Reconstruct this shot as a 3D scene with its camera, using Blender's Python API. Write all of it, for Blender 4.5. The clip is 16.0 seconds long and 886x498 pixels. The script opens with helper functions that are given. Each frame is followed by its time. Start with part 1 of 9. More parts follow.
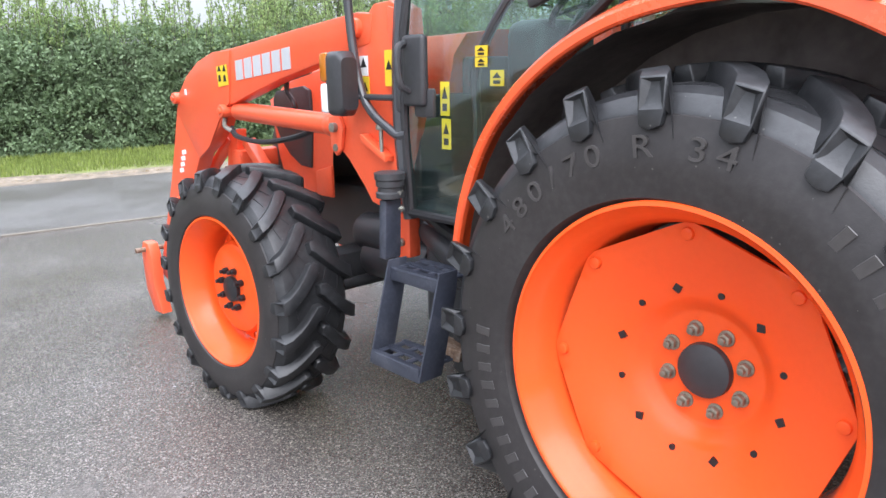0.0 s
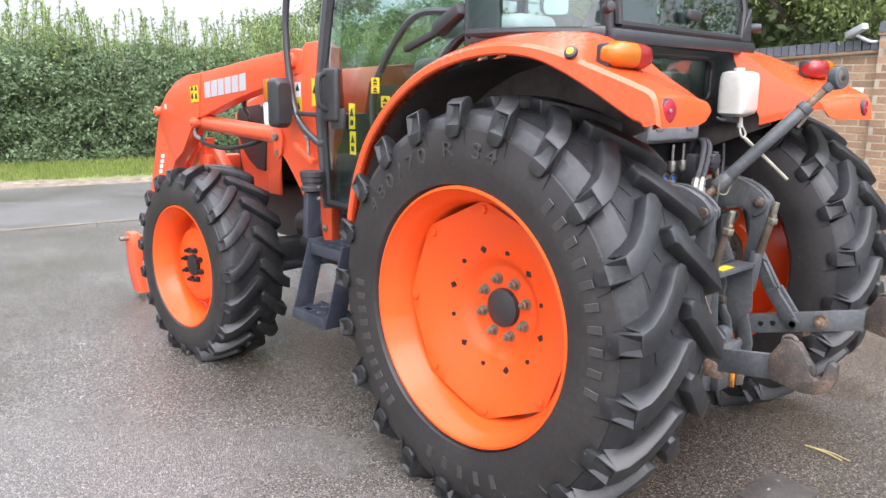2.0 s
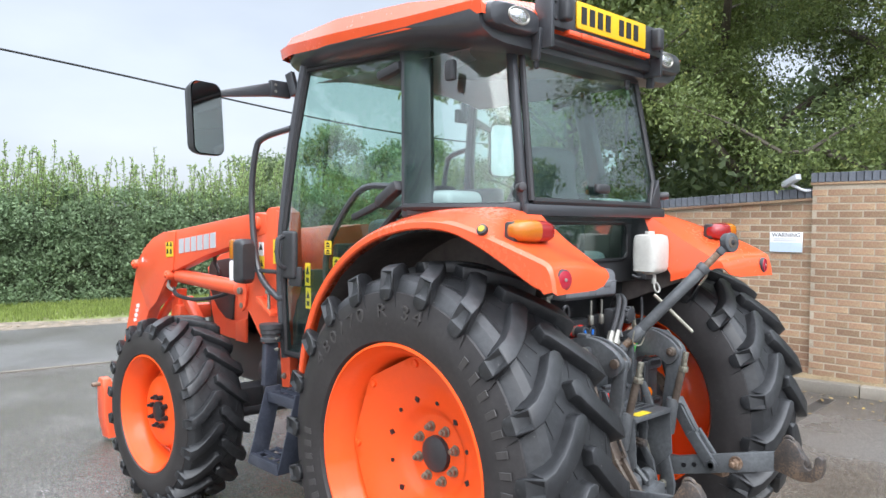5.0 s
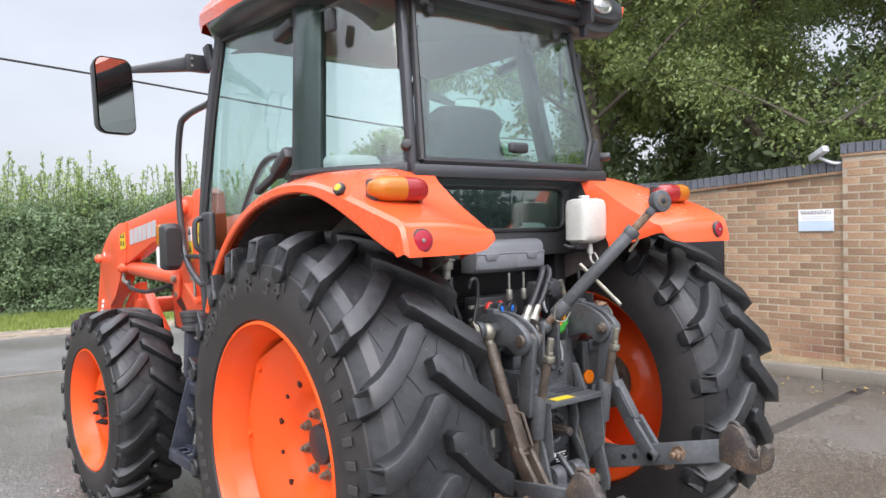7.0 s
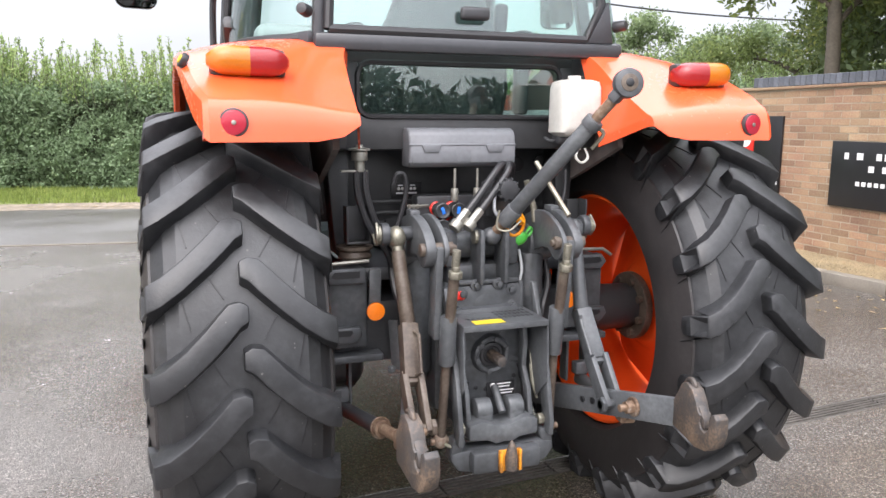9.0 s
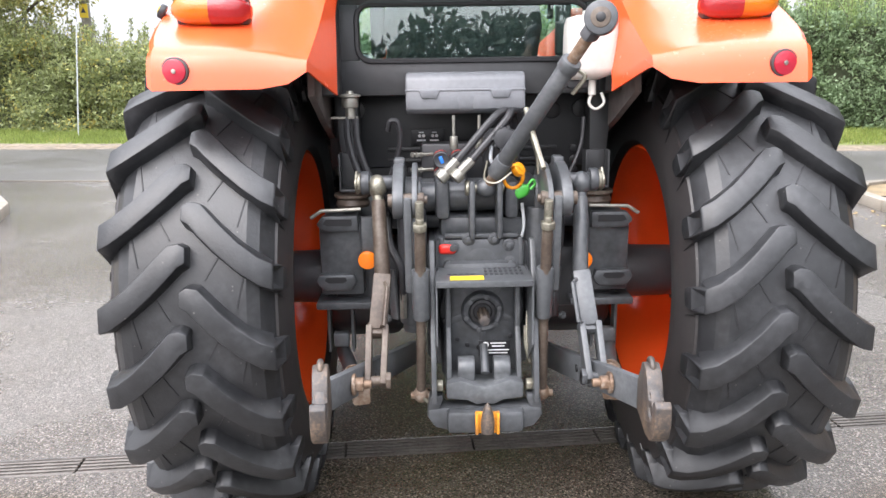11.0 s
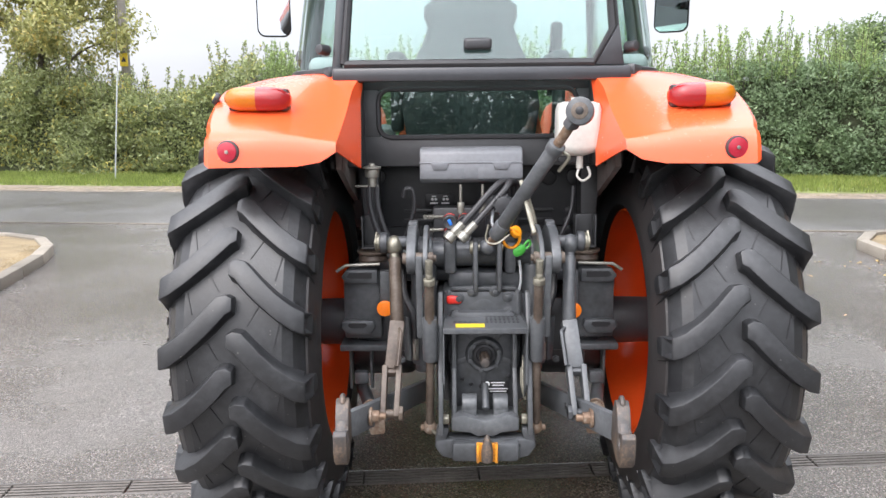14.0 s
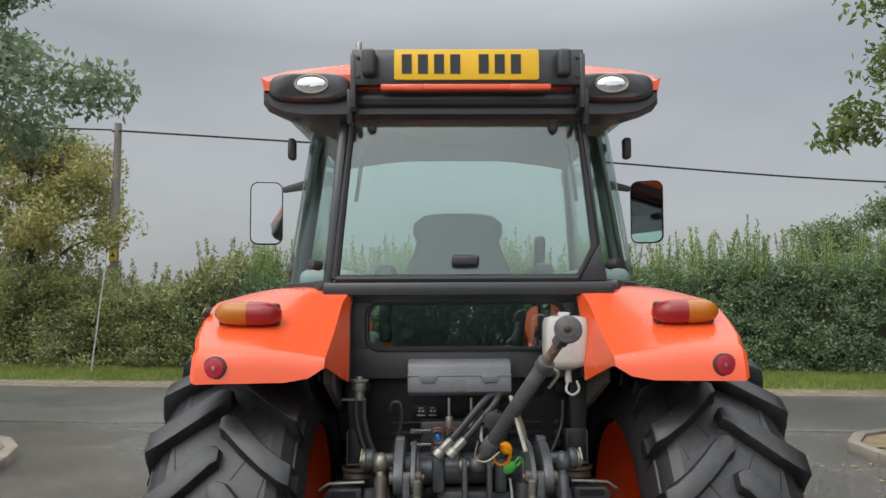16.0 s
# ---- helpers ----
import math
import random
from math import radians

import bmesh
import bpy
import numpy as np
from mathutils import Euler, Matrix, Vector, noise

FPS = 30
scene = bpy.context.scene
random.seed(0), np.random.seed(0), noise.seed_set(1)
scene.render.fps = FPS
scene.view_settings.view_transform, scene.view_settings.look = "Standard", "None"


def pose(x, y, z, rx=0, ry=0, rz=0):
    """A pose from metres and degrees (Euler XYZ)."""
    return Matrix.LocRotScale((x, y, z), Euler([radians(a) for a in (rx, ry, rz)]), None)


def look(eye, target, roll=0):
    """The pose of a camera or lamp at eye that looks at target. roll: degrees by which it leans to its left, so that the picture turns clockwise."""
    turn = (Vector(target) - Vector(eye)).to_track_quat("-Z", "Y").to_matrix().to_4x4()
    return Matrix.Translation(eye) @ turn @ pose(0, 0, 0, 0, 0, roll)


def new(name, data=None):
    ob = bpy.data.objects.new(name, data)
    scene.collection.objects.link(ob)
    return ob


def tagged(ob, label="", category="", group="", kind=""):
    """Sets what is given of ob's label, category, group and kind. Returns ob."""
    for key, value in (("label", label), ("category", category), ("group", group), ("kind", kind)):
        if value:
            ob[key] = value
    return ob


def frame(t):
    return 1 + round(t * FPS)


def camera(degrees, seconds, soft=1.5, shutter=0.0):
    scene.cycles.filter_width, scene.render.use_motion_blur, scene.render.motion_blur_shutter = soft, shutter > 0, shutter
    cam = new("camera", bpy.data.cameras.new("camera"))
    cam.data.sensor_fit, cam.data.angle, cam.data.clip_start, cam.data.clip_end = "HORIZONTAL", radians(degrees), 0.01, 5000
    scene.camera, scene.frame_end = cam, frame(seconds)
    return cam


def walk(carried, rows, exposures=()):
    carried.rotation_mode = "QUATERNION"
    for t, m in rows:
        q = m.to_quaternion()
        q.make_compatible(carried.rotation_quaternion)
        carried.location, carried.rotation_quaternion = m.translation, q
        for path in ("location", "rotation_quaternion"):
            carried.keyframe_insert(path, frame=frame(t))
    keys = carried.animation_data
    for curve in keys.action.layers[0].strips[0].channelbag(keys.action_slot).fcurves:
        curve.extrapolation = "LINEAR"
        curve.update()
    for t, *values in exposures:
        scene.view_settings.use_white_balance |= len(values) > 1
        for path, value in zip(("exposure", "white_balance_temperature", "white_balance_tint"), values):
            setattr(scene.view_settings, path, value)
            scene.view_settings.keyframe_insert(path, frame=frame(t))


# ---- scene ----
cam = camera(61.0, 16.0)
PATH = [
    (0, (-2.5, -0.825, 1.485), (-1.185, 0.606, 1.012), -0.9),
    (0.5, (-2.563, -1.094, 1.5), (-1.298, 0.389, 1.051), -0.1),
    (1, (-2.642, -1.34, 1.508), (-1.393, 0.167, 1.097), 0.6),
    (1.5, (-2.749, -1.548, 1.497), (-1.465, -0.069, 1.093), 0.7),
    (2, (-2.772, -1.737, 1.497), (-1.438, -0.304, 1.084), 0.8),
    (2.5, (-2.775, -1.949, 1.494), (-1.409, -0.553, 1.062), 0.9),
    (3, (-2.793, -2.023, 1.51), (-1.396, -0.674, 1.035), 1.2),
    (3.5, (-2.822, -2.045, 1.565), (-1.409, -0.693, 1.149), 1.1),
    (4, (-2.836, -2.063, 1.604), (-1.424, -0.677, 1.312), 0.8),
    (4.5, (-2.839, -2.08, 1.63), (-1.437, -0.664, 1.464), 0.6),
    (4.7, (-2.843, -2.087, 1.639), (-1.446, -0.66, 1.523), 0.6),
    (6.8, (-2.26, -2.26, 1.479), (-0.957, -0.743, 1.484), -1.7),
    (7, (-2.127, -2.31, 1.48), (-0.875, -0.751, 1.427), -1.5),
    (7.5, (-1.837, -2.412, 1.469), (-0.695, -0.776, 1.339), -1.1),
    (8, (-1.494, -2.45, 1.46), (-0.443, -0.759, 1.274), -0.8),
    (8.5, (-1.211, -2.493, 1.455), (-0.289, -0.735, 1.214), -0.2),
    (9, (-0.93, -2.502, 1.454), (-0.281, -0.641, 1.119), 0.3),
    (9.2, (-0.808, -2.485, 1.438), (-0.243, -0.599, 1.085), 0.3),
    (11.3, (-0.112, -2.588, 1.47), (-0.126, -0.654, 0.963), -1.1),
    (11.5, (-0.088, -2.66, 1.487), (-0.126, -0.731, 0.96), -1.3),
    (12, (-0.032, -2.789, 1.492), (-0.11, -0.87, 0.935), -1.7),
    (12.5, (-0.031, -2.852, 1.492), (-0.133, -0.939, 0.917), -1.9),
    (13, (-0.081, -2.865, 1.512), (-0.16, -0.942, 0.969), -1.9),
    (13.5, (-0.098, -2.881, 1.545), (-0.145, -0.939, 1.066), -1.3),
    (14, (-0.104, -2.895, 1.583), (-0.131, -0.93, 1.208), -0.6),
    (14.5, (-0.112, -2.909, 1.613), (-0.123, -0.925, 1.363), -0.1),
    (15, (-0.119, -2.927, 1.63), (-0.111, -0.931, 1.507), 0.1),
    (15.2, (-0.114, -2.924, 1.631), (-0.102, -0.926, 1.567), -0.0),
    (15.5, (-0.121, -2.925, 1.651), (-0.098, -0.925, 1.662), -0.1),
    (16, (-0.129, -2.89, 1.661), (-0.103, -0.894, 1.789), -0.3),
]
walk(cam, [(t, look(eye, target, roll)) for t, eye, target, roll in PATH],
     exposures=[(0.0, 1.2, 6200, 13), (2.0, 1.27, 6450, 14), (3.2, 1.27, 6550, 12), (4.7, 1.1, 6200, 9), (6.8, 0.97, 6450, 12), (7.5, 1.0, 6550, 14), (9.0, 1.3, 6700, 14),
                (11.5, 1.57, 6600, 13), (12.5, 1.54, 6600, 12), (13.5, 1.4, 6600, 13), (14.5, 1.05, 6600, 12), (15.2, 0.62, 6700, 10), (16.0, 0.05, 6750, 8)])
SKY = 1.0

# ---- world, sun, exposure ----
world = bpy.data.worlds.new("overcast_sky")
scene.world = world
world.use_nodes = True
wn, wl = world.node_tree.nodes, world.node_tree.links
wn.clear()
w_out = wn.new("ShaderNodeOutputWorld")
w_bg = wn.new("ShaderNodeBackground")
w_bg2 = wn.new("ShaderNodeBackground")
w_add = wn.new("ShaderNodeAddShader")
w_sky = wn.new("ShaderNodeTexSky")
w_sky.sky_type = "NISHITA"
w_sky.sun_disc = False
w_sky.sun_elevation, w_sky.sun_rotation = radians(42), radians(215)
w_sky.air_density, w_sky.dust_density = 1.0, 4.0
w_bg.inputs["Strength"].default_value = 0.02
# an even layer of cloud with soft lighter and darker banks
w_tc = wn.new("ShaderNodeTexCoord")
w_map = wn.new("ShaderNodeMapping")
w_map.inputs["Scale"].default_value = (1.0, 1.0, 2.6)
w_noise = wn.new("ShaderNodeTexNoise")
w_noise.inputs["Scale"].default_value = 2.1
w_noise.inputs["Detail"].default_value = 6.0
w_noise.inputs["Roughness"].default_value = 0.5
w_ramp = wn.new("ShaderNodeValToRGB")
w_ramp.color_ramp.elements[0].position, w_ramp.color_ramp.elements[1].position = 0.30, 0.72
w_ramp.color_ramp.elements[0].color = (0.63, 0.665, 0.73, 1)
w_ramp.color_ramp.elements[1].color = (0.865, 0.90, 0.96, 1)
w_bg2.inputs["Strength"].default_value = SKY
wl.new(w_tc.outputs["Generated"], w_map.inputs["Vector"])
wl.new(w_map.outputs["Vector"], w_noise.inputs["Vector"])
wl.new(w_noise.outputs["Fac"], w_ramp.inputs["Fac"])
# the cloud layer is brighter overhead than near the horizon
w_sep = wn.new("ShaderNodeSeparateXYZ")
w_up = wn.new("ShaderNodeMapRange")
w_up.inputs["From Min"].default_value, w_up.inputs["From Max"].default_value = 0.32, 0.97
w_up.inputs["To Min"].default_value, w_up.inputs["To Max"].default_value = 0.48, 2.7
wl.new(w_tc.outputs["Generated"], w_sep.inputs["Vector"])
wl.new(w_sep.outputs["Z"], w_up.inputs["Value"])
w_mul = wn.new("ShaderNodeVectorMath"); w_mul.operation = "SCALE"
wl.new(w_ramp.outputs["Color"], w_mul.inputs[0])
# and brightest round the hidden sun
w_dot = wn.new("ShaderNodeVectorMath"); w_dot.operation = "DOT_PRODUCT"
w_dot.inputs[1].default_value = (-0.53, -0.79, 0.30)
w_side = wn.new("ShaderNodeMapRange")
w_side.inputs["From Min"].default_value, w_side.inputs["From Max"].default_value = 0.0, 1.0
w_side.inputs["To Min"].default_value, w_side.inputs["To Max"].default_value = 0.0, 0.75
w_sum = wn.new("ShaderNodeMath")
wl.new(w_tc.outputs["Generated"], w_dot.inputs[0])
wl.new(w_dot.outputs["Value"], w_side.inputs["Value"])
wl.new(w_up.outputs["Result"], w_sum.inputs[0])
wl.new(w_side.outputs["Result"], w_sum.inputs[1])
wl.new(w_sum.outputs[0], w_mul.inputs["Scale"])
wl.new(w_mul.outputs["Vector"], w_bg2.inputs["Color"])
wl.new(w_sky.outputs["Color"], w_bg.inputs["Color"])
wl.new(w_bg.outputs[0], w_add.inputs[0])
wl.new(w_bg2.outputs[0], w_add.inputs[1])
wl.new(w_add.outputs[0], w_out.inputs["Surface"])

sun_data = bpy.data.lights.new("sun", "SUN")
sun_data.energy, sun_data.angle, sun_data.color = 0.8, radians(40), (1.0, 0.98, 0.96)
sun = new("sun", sun_data)
sun.matrix_world = look((-8, -12, 16), (0, 0, 0))

# ---- materials ----
def shade(name, base, rough=0.5, metal=0.0, dark=None, light=None, scale=6.0, fine=60.0, bump=0.0, bump_scale=200.0,
          coat=0.0, spec=0.5, rough_var=0.08, island=False, per_object=False, subtle=0.5):
    """A procedural surface: broad stains, fine grain, roughness that varies, and fine relief."""
    m = bpy.data.materials.new(name)
    m.use_nodes = True
    n, l = m.node_tree.nodes, m.node_tree.links
    b = n["Principled BSDF"]
    tc = n.new("ShaderNodeTexCoord")
    broad = n.new("ShaderNodeTexNoise")
    broad.inputs["Scale"].default_value, broad.inputs["Detail"].default_value = scale, 5
    grain = n.new("ShaderNodeTexNoise")
    grain.inputs["Scale"].default_value, grain.inputs["Detail"].default_value = fine, 3
    l.new(tc.outputs["Object"], broad.inputs["Vector"])
    l.new(tc.outputs["Object"], grain.inputs["Vector"])
    mix = n.new("ShaderNodeMix")
    mix.data_type = "FLOAT"
    mix.inputs[0].default_value = 0.4
    l.new(broad.outputs["Fac"], mix.inputs[2])
    l.new(grain.outputs["Fac"], mix.inputs[3])
    ramp = n.new("ShaderNodeValToRGB")
    dark = dark or tuple(c * (1 - 0.35 * subtle) for c in base)
    light = light or tuple(min(1, c * (1 + 0.25 * subtle) + 0.01 * subtle) for c in base)
    e = ramp.color_ramp.elements
    e[0].position, e[1].position = 0.33, 0.68
    e[0].color, e[1].color = (*dark, 1), (*light, 1)
    mid = e.new(0.5)
    mid.color = (*base, 1)
    l.new(mix.outputs[0], ramp.inputs["Fac"])
    colour = ramp.outputs["Color"]
    if island or per_object:
        src = n.new("ShaderNodeNewGeometry").outputs["Random Per Island"] if island else n.new("ShaderNodeObjectInfo").outputs["Random"]
        hsv = n.new("ShaderNodeHueSaturation")
        mr = n.new("ShaderNodeMapRange")
        mr.inputs["To Min"].default_value, mr.inputs["To Max"].default_value = 0.72, 1.25
        l.new(src, mr.inputs["Value"])
        l.new(mr.outputs["Result"], hsv.inputs["Value"])
        l.new(colour, hsv.inputs["Color"])
        colour = hsv.outputs["Color"]
    l.new(colour, b.inputs["Base Color"])
    rr = n.new("ShaderNodeMapRange")
    rr.inputs["To Min"].default_value, rr.inputs["To Max"].default_value = max(0.02, rough - rough_var), min(1, rough + rough_var)
    l.new(mix.outputs[0], rr.inputs["Value"])
    l.new(rr.outputs["Result"], b.inputs["Roughness"])
    b.inputs["Metallic"].default_value = metal
    b.inputs["Coat Weight"].default_value = coat
    b.inputs["Coat Roughness"].default_value = 0.08
    b.inputs["Specular IOR Level"].default_value = spec
    if bump:
        bn = n.new("ShaderNodeTexNoise")
        bn.inputs["Scale"].default_value, bn.inputs["Detail"].default_value = bump_scale, 4
        l.new(tc.outputs["Object"], bn.inputs["Vector"])
        bp = n.new("ShaderNodeBump")
        bp.inputs["Strength"].default_value, bp.inputs["Distance"].default_value = bump, 0.004
        l.new(bn.outputs["Fac"], bp.inputs["Height"])
        l.new(bp.outputs["Normal"], b.inputs["Normal"])
    return m


def leafy(name, base, yellow, amount=0.12, rough=0.5, translucent=0.35):
    """Leaves: colour varies leaf by leaf, some turning yellow, and light comes through."""
    m = bpy.data.materials.new(name)
    m.use_nodes = True
    n, l = m.node_tree.nodes, m.node_tree.links
    b, out = n["Principled BSDF"], n["Material Output"]
    geo = n.new("ShaderNodeNewGeometry")
    tc = n.new("ShaderNodeTexCoord")
    clump = n.new("ShaderNodeTexNoise")
    clump.inputs["Scale"].default_value = 0.9
    clump.inputs["Detail"].default_value = 4
    l.new(tc.outputs["Object"], clump.inputs["Vector"])
    ramp = n.new("ShaderNodeValToRGB")
    e = ramp.color_ramp.elements
    e[0].position, e[1].position = 0.0, 1.0
    e[0].color = (*[c * 0.55 for c in base], 1)
    e[1].color = (*yellow, 1)
    k = e.new(0.45); k.color = (*base, 1)
    k = e.new(1 - amount); k.color = (*[c * 1.35 for c in base], 1)
    add = n.new("ShaderNodeMath"); add.operation = "MULTIPLY_ADD"
    add.inputs[1].default_value = 0.9
    l.new(clump.outputs["Fac"], add.inputs[0])
    sub = n.new("ShaderNodeMath"); sub.operation = "MULTIPLY_ADD"
    sub.inputs[1].default_value, sub.inputs[2].default_value = 0.75, -0.30
    l.new(geo.outputs["Random Per Island"], sub.inputs[0])
    l.new(sub.outputs[0], add.inputs[2])
    l.new(add.outputs[0], ramp.inputs["Fac"])
    l.new(ramp.outputs["Color"], b.inputs["Base Color"])
    b.inputs["Roughness"].default_value = rough
    tr = n.new("ShaderNodeBsdfTranslucent")
    l.new(ramp.outputs["Color"], tr.inputs["Color"])
    mx = n.new("ShaderNodeMixShader")
    mx.inputs[0].default_value = translucent
    l.new(b.outputs[0], mx.inputs[1]); l.new(tr.outputs[0], mx.inputs[2])
    l.new(mx.outputs[0], out.inputs["Surface"])
    return m


def pane_glass(name, tint=(0.80, 0.92, 0.89), rough=0.0):
    """Tinted sheet glass: a clear pane with a mirror-like surface."""
    m = bpy.data.materials.new(name)
    m.use_nodes = True
    n, l = m.node_tree.nodes, m.node_tree.links
    out = n["Material Output"]
    n.remove(n["Principled BSDF"])
    t = n.new("ShaderNodeBsdfTransparent"); t.inputs[0].default_value = (*tint, 1)
    g = n.new("ShaderNodeBsdfGlossy"); g.inputs["Roughness"].default_value = rough
    f = n.new("ShaderNodeLayerWeight"); f.inputs["Blend"].default_value = 0.5
    p = n.new("ShaderNodeMath"); p.operation = "POWER"; p.inputs[1].default_value = 5.0
    a = n.new("ShaderNodeMath"); a.operation = "MULTIPLY_ADD"; a.inputs[1].default_value, a.inputs[2].default_value = 0.8, 0.11
    l.new(f.outputs["Facing"], p.inputs[0]); l.new(p.outputs[0], a.inputs[0])
    mx = n.new("ShaderNodeMixShader")
    l.new(a.outputs[0], mx.inputs[0]); l.new(t.outputs[0], mx.inputs[1]); l.new(g.outputs[0], mx.inputs[2])
    l.new(mx.outputs[0], out.inputs["Surface"])
    return m


def lens_plastic(name, base, rough=0.22):
    m = shade(name, base, rough, subtle=0.25, fine=150, coat=0.25, bump=0.25, bump_scale=140)
    m.node_tree.nodes["Principled BSDF"].inputs["Subsurface Weight"].default_value = 0.0
    return m


M_ORANGE = shade("orange_paint", (0.80, 0.098, 0.028), 0.27, coat=0.35, subtle=0.05, scale=3, fine=60, rough_var=0.025)
M_LOADER = shade("loader_red_orange_paint", (0.80, 0.108, 0.04), 0.38, coat=0.15, subtle=0.2, scale=4, fine=50, bump=0.05, bump_scale=90)
M_WHEEL = shade("wheel_orange_paint", (0.85, 0.10, 0.018), 0.22, coat=0.12, spec=0.25, subtle=0.10, scale=5, fine=60, rough_var=0.05)
M_RUBBER = shade("tyre_rubber", (0.017, 0.0178, 0.0195), 0.43, subtle=1.0, dark=(0.010, 0.010, 0.0115), light=(0.036, 0.037, 0.040), spec=0.6, scale=5, fine=45, bump=0.15, bump_scale=120, rough_var=0.14)
M_SIDEWALL = shade("tyre_sidewall_rubber", (0.029, 0.026, 0.026), 0.46, subtle=0.8, dark=(0.021, 0.019, 0.019), light=(0.042, 0.039, 0.038), spec=0.45, scale=4, fine=50, bump=0.10, bump_scale=150, rough_var=0.1)

def flecks(m, colour, scale, share):
    """Sparse dried specks over a surface."""
    n, l = m.node_tree.nodes, m.node_tree.links
    b = n["Principled BSDF"]
    under = b.inputs["Base Color"].links[0].from_socket
    tc = n.new("ShaderNodeTexCoord")
    v = n.new("ShaderNodeTexVoronoi"); v.inputs["Scale"].default_value = scale
    l.new(tc.outputs["Object"], v.inputs["Vector"])
    sep = n.new("ShaderNodeSeparateColor")
    l.new(v.outputs["Color"], sep.inputs["Color"])
    size = n.new("ShaderNodeMapRange")
    size.inputs["From Min"].default_value, size.inputs["From Max"].default_value = 1 - share, 1.0
    size.inputs["To Min"].default_value, size.inputs["To Max"].default_value = 0.0, 0.26
    l.new(sep.outputs["Red"], size.inputs["Value"])
    inside = n.new("ShaderNodeMath"); inside.operation = "LESS_THAN"
    l.new(v.outputs["Distance"], inside.inputs[0]); l.new(size.outputs["Result"], inside.inputs[1])
    mx = n.new("ShaderNodeMix"); mx.data_type = "RGBA"
    mx.inputs[7].default_value = (*colour, 1)
    l.new(inside.outputs[0], mx.inputs[0]); l.new(under, mx.inputs[6])
    l.new(mx.outputs[2], b.inputs["Base Color"])


flecks(M_RUBBER, (0.10, 0.097, 0.090), 90, 0.04)
flecks(M_SIDEWALL, (0.09, 0.085, 0.078), 90, 0.04)
M_LETTER = shade("raised_tyre_lettering", (0.052, 0.048, 0.047), 0.42, subtle=0.6)
M_SEAL = shade("black_rubber_seal", (0.018, 0.018, 0.02), 0.5, subtle=0.4)
M_BLACK = shade("black_plastic", (0.034, 0.035, 0.038), 0.42, subtle=0.5, bump=0.1, bump_scale=400)
M_FRAME = shade("dark_grey_cab_paint", (0.040, 0.042, 0.047), 0.33, subtle=0.3, coat=0.2)
M_PANEL = shade("matt_black_rear_panel", (0.034, 0.035, 0.037), 0.42, subtle=0.6, scale=4, fine=30)
M_ARCH = shade("matt_black_arch_liner", (0.155, 0.132, 0.122), 0.75, subtle=0.9, scale=5, fine=30, spec=0.25)
M_GREY = shade("grey_transmission_paint", (0.060, 0.064, 0.069), 0.36, subtle=0.7, dark=(0.036, 0.038, 0.040), light=(0.098, 0.103, 0.109), scale=6, fine=50, bump=0.06, bump_scale=70, rough_var=0.12)
M_LINK = shade("grey_linkage_paint", (0.080, 0.085, 0.090), 0.36, subtle=0.6, dark=(0.058, 0.061, 0.065), light=(0.125, 0.131, 0.137), scale=6, fine=60, bump=0.04, bump_scale=80, rough_var=0.1)
M_RUST = shade("rusty_worn_steel", (0.20, 0.13, 0.085), 0.62, metal=0.25, dark=(0.075, 0.045, 0.03), light=(0.33, 0.29, 0.25), scale=18, fine=90, bump=0.4, bump_scale=120)
M_HOOK = shade("worn_hook_steel", (0.080, 0.064, 0.054), 0.5, metal=0.15, dark=(0.040, 0.040, 0.042), light=(0.225, 0.155, 0.105), scale=11, fine=120, bump=0.3, bump_scale=130)
M_BROWN = shade("brown_grey_worn_rod", (0.088, 0.066, 0.051), 0.5, metal=0.1, dark=(0.052, 0.037, 0.029), light=(0.145, 0.120, 0.095), scale=14, fine=100)
M_ZINC = shade("zinc_plated_steel", (0.31, 0.30, 0.265), 0.4, metal=0.7, subtle=0.8, scale=30, fine=140)
M_NUT = shade("dull_zinc_nut", (0.27, 0.255, 0.205), 0.42, metal=0.7, subtle=1.0, scale=40, fine=160)
M_DARKNUT = shade("black_stud", (0.025, 0.025, 0.028), 0.4, metal=0.3, subtle=0.6)
M_STEP = shade("dark_blue_grey_step_paint", (0.040, 0.045, 0.062), 0.36, subtle=0.8, light=(0.07, 0.075, 0.095), scale=9, fine=70)
M_HOSE = shade("black_hose", (0.02, 0.02, 0.022), 0.38, subtle=0.6, bump=0.2, bump_scale=250)
M_AMBER = lens_plastic("amber_lens", (0.42, 0.135, 0.006))
M_RED = lens_plastic("red_lens", (0.27, 0.012, 0.014))
M_ORANGE_REFLECTOR = lens_plastic("orange_reflector", (0.95, 0.22, 0.01))
M_REFL = lens_plastic("dark_red_reflector", (0.35, 0.012, 0.03))
M_YELLOW = shade("yellow_plastic", (0.62, 0.42, 0.03), 0.35, subtle=0.15)
M_DECAL = shade("yellow_decal", (0.72, 0.52, 0.03), 0.4, subtle=0.15)
M_PLATE = shade("yellow_plate", (0.80, 0.47, 0.012), 0.35, subtle=0.12)
M_WHITE = shade("white_paint_mark", (0.78, 0.78, 0.78), 0.4, subtle=0.1)
M_SILVER = shade("silver_grey_mark", (0.55, 0.57, 0.60), 0.35, metal=0.2, subtle=0.1)
M_INK = shade("black_ink", (0.015, 0.015, 0.017), 0.4, subtle=0.1)
M_BOTTLE = shade("milky_plastic", (0.52, 0.51, 0.47), 0.35, subtle=0.35, scale=12)
M_GREENCAP = shade("green_plastic", (0.07, 0.45, 0.06), 0.35, subtle=0.2)
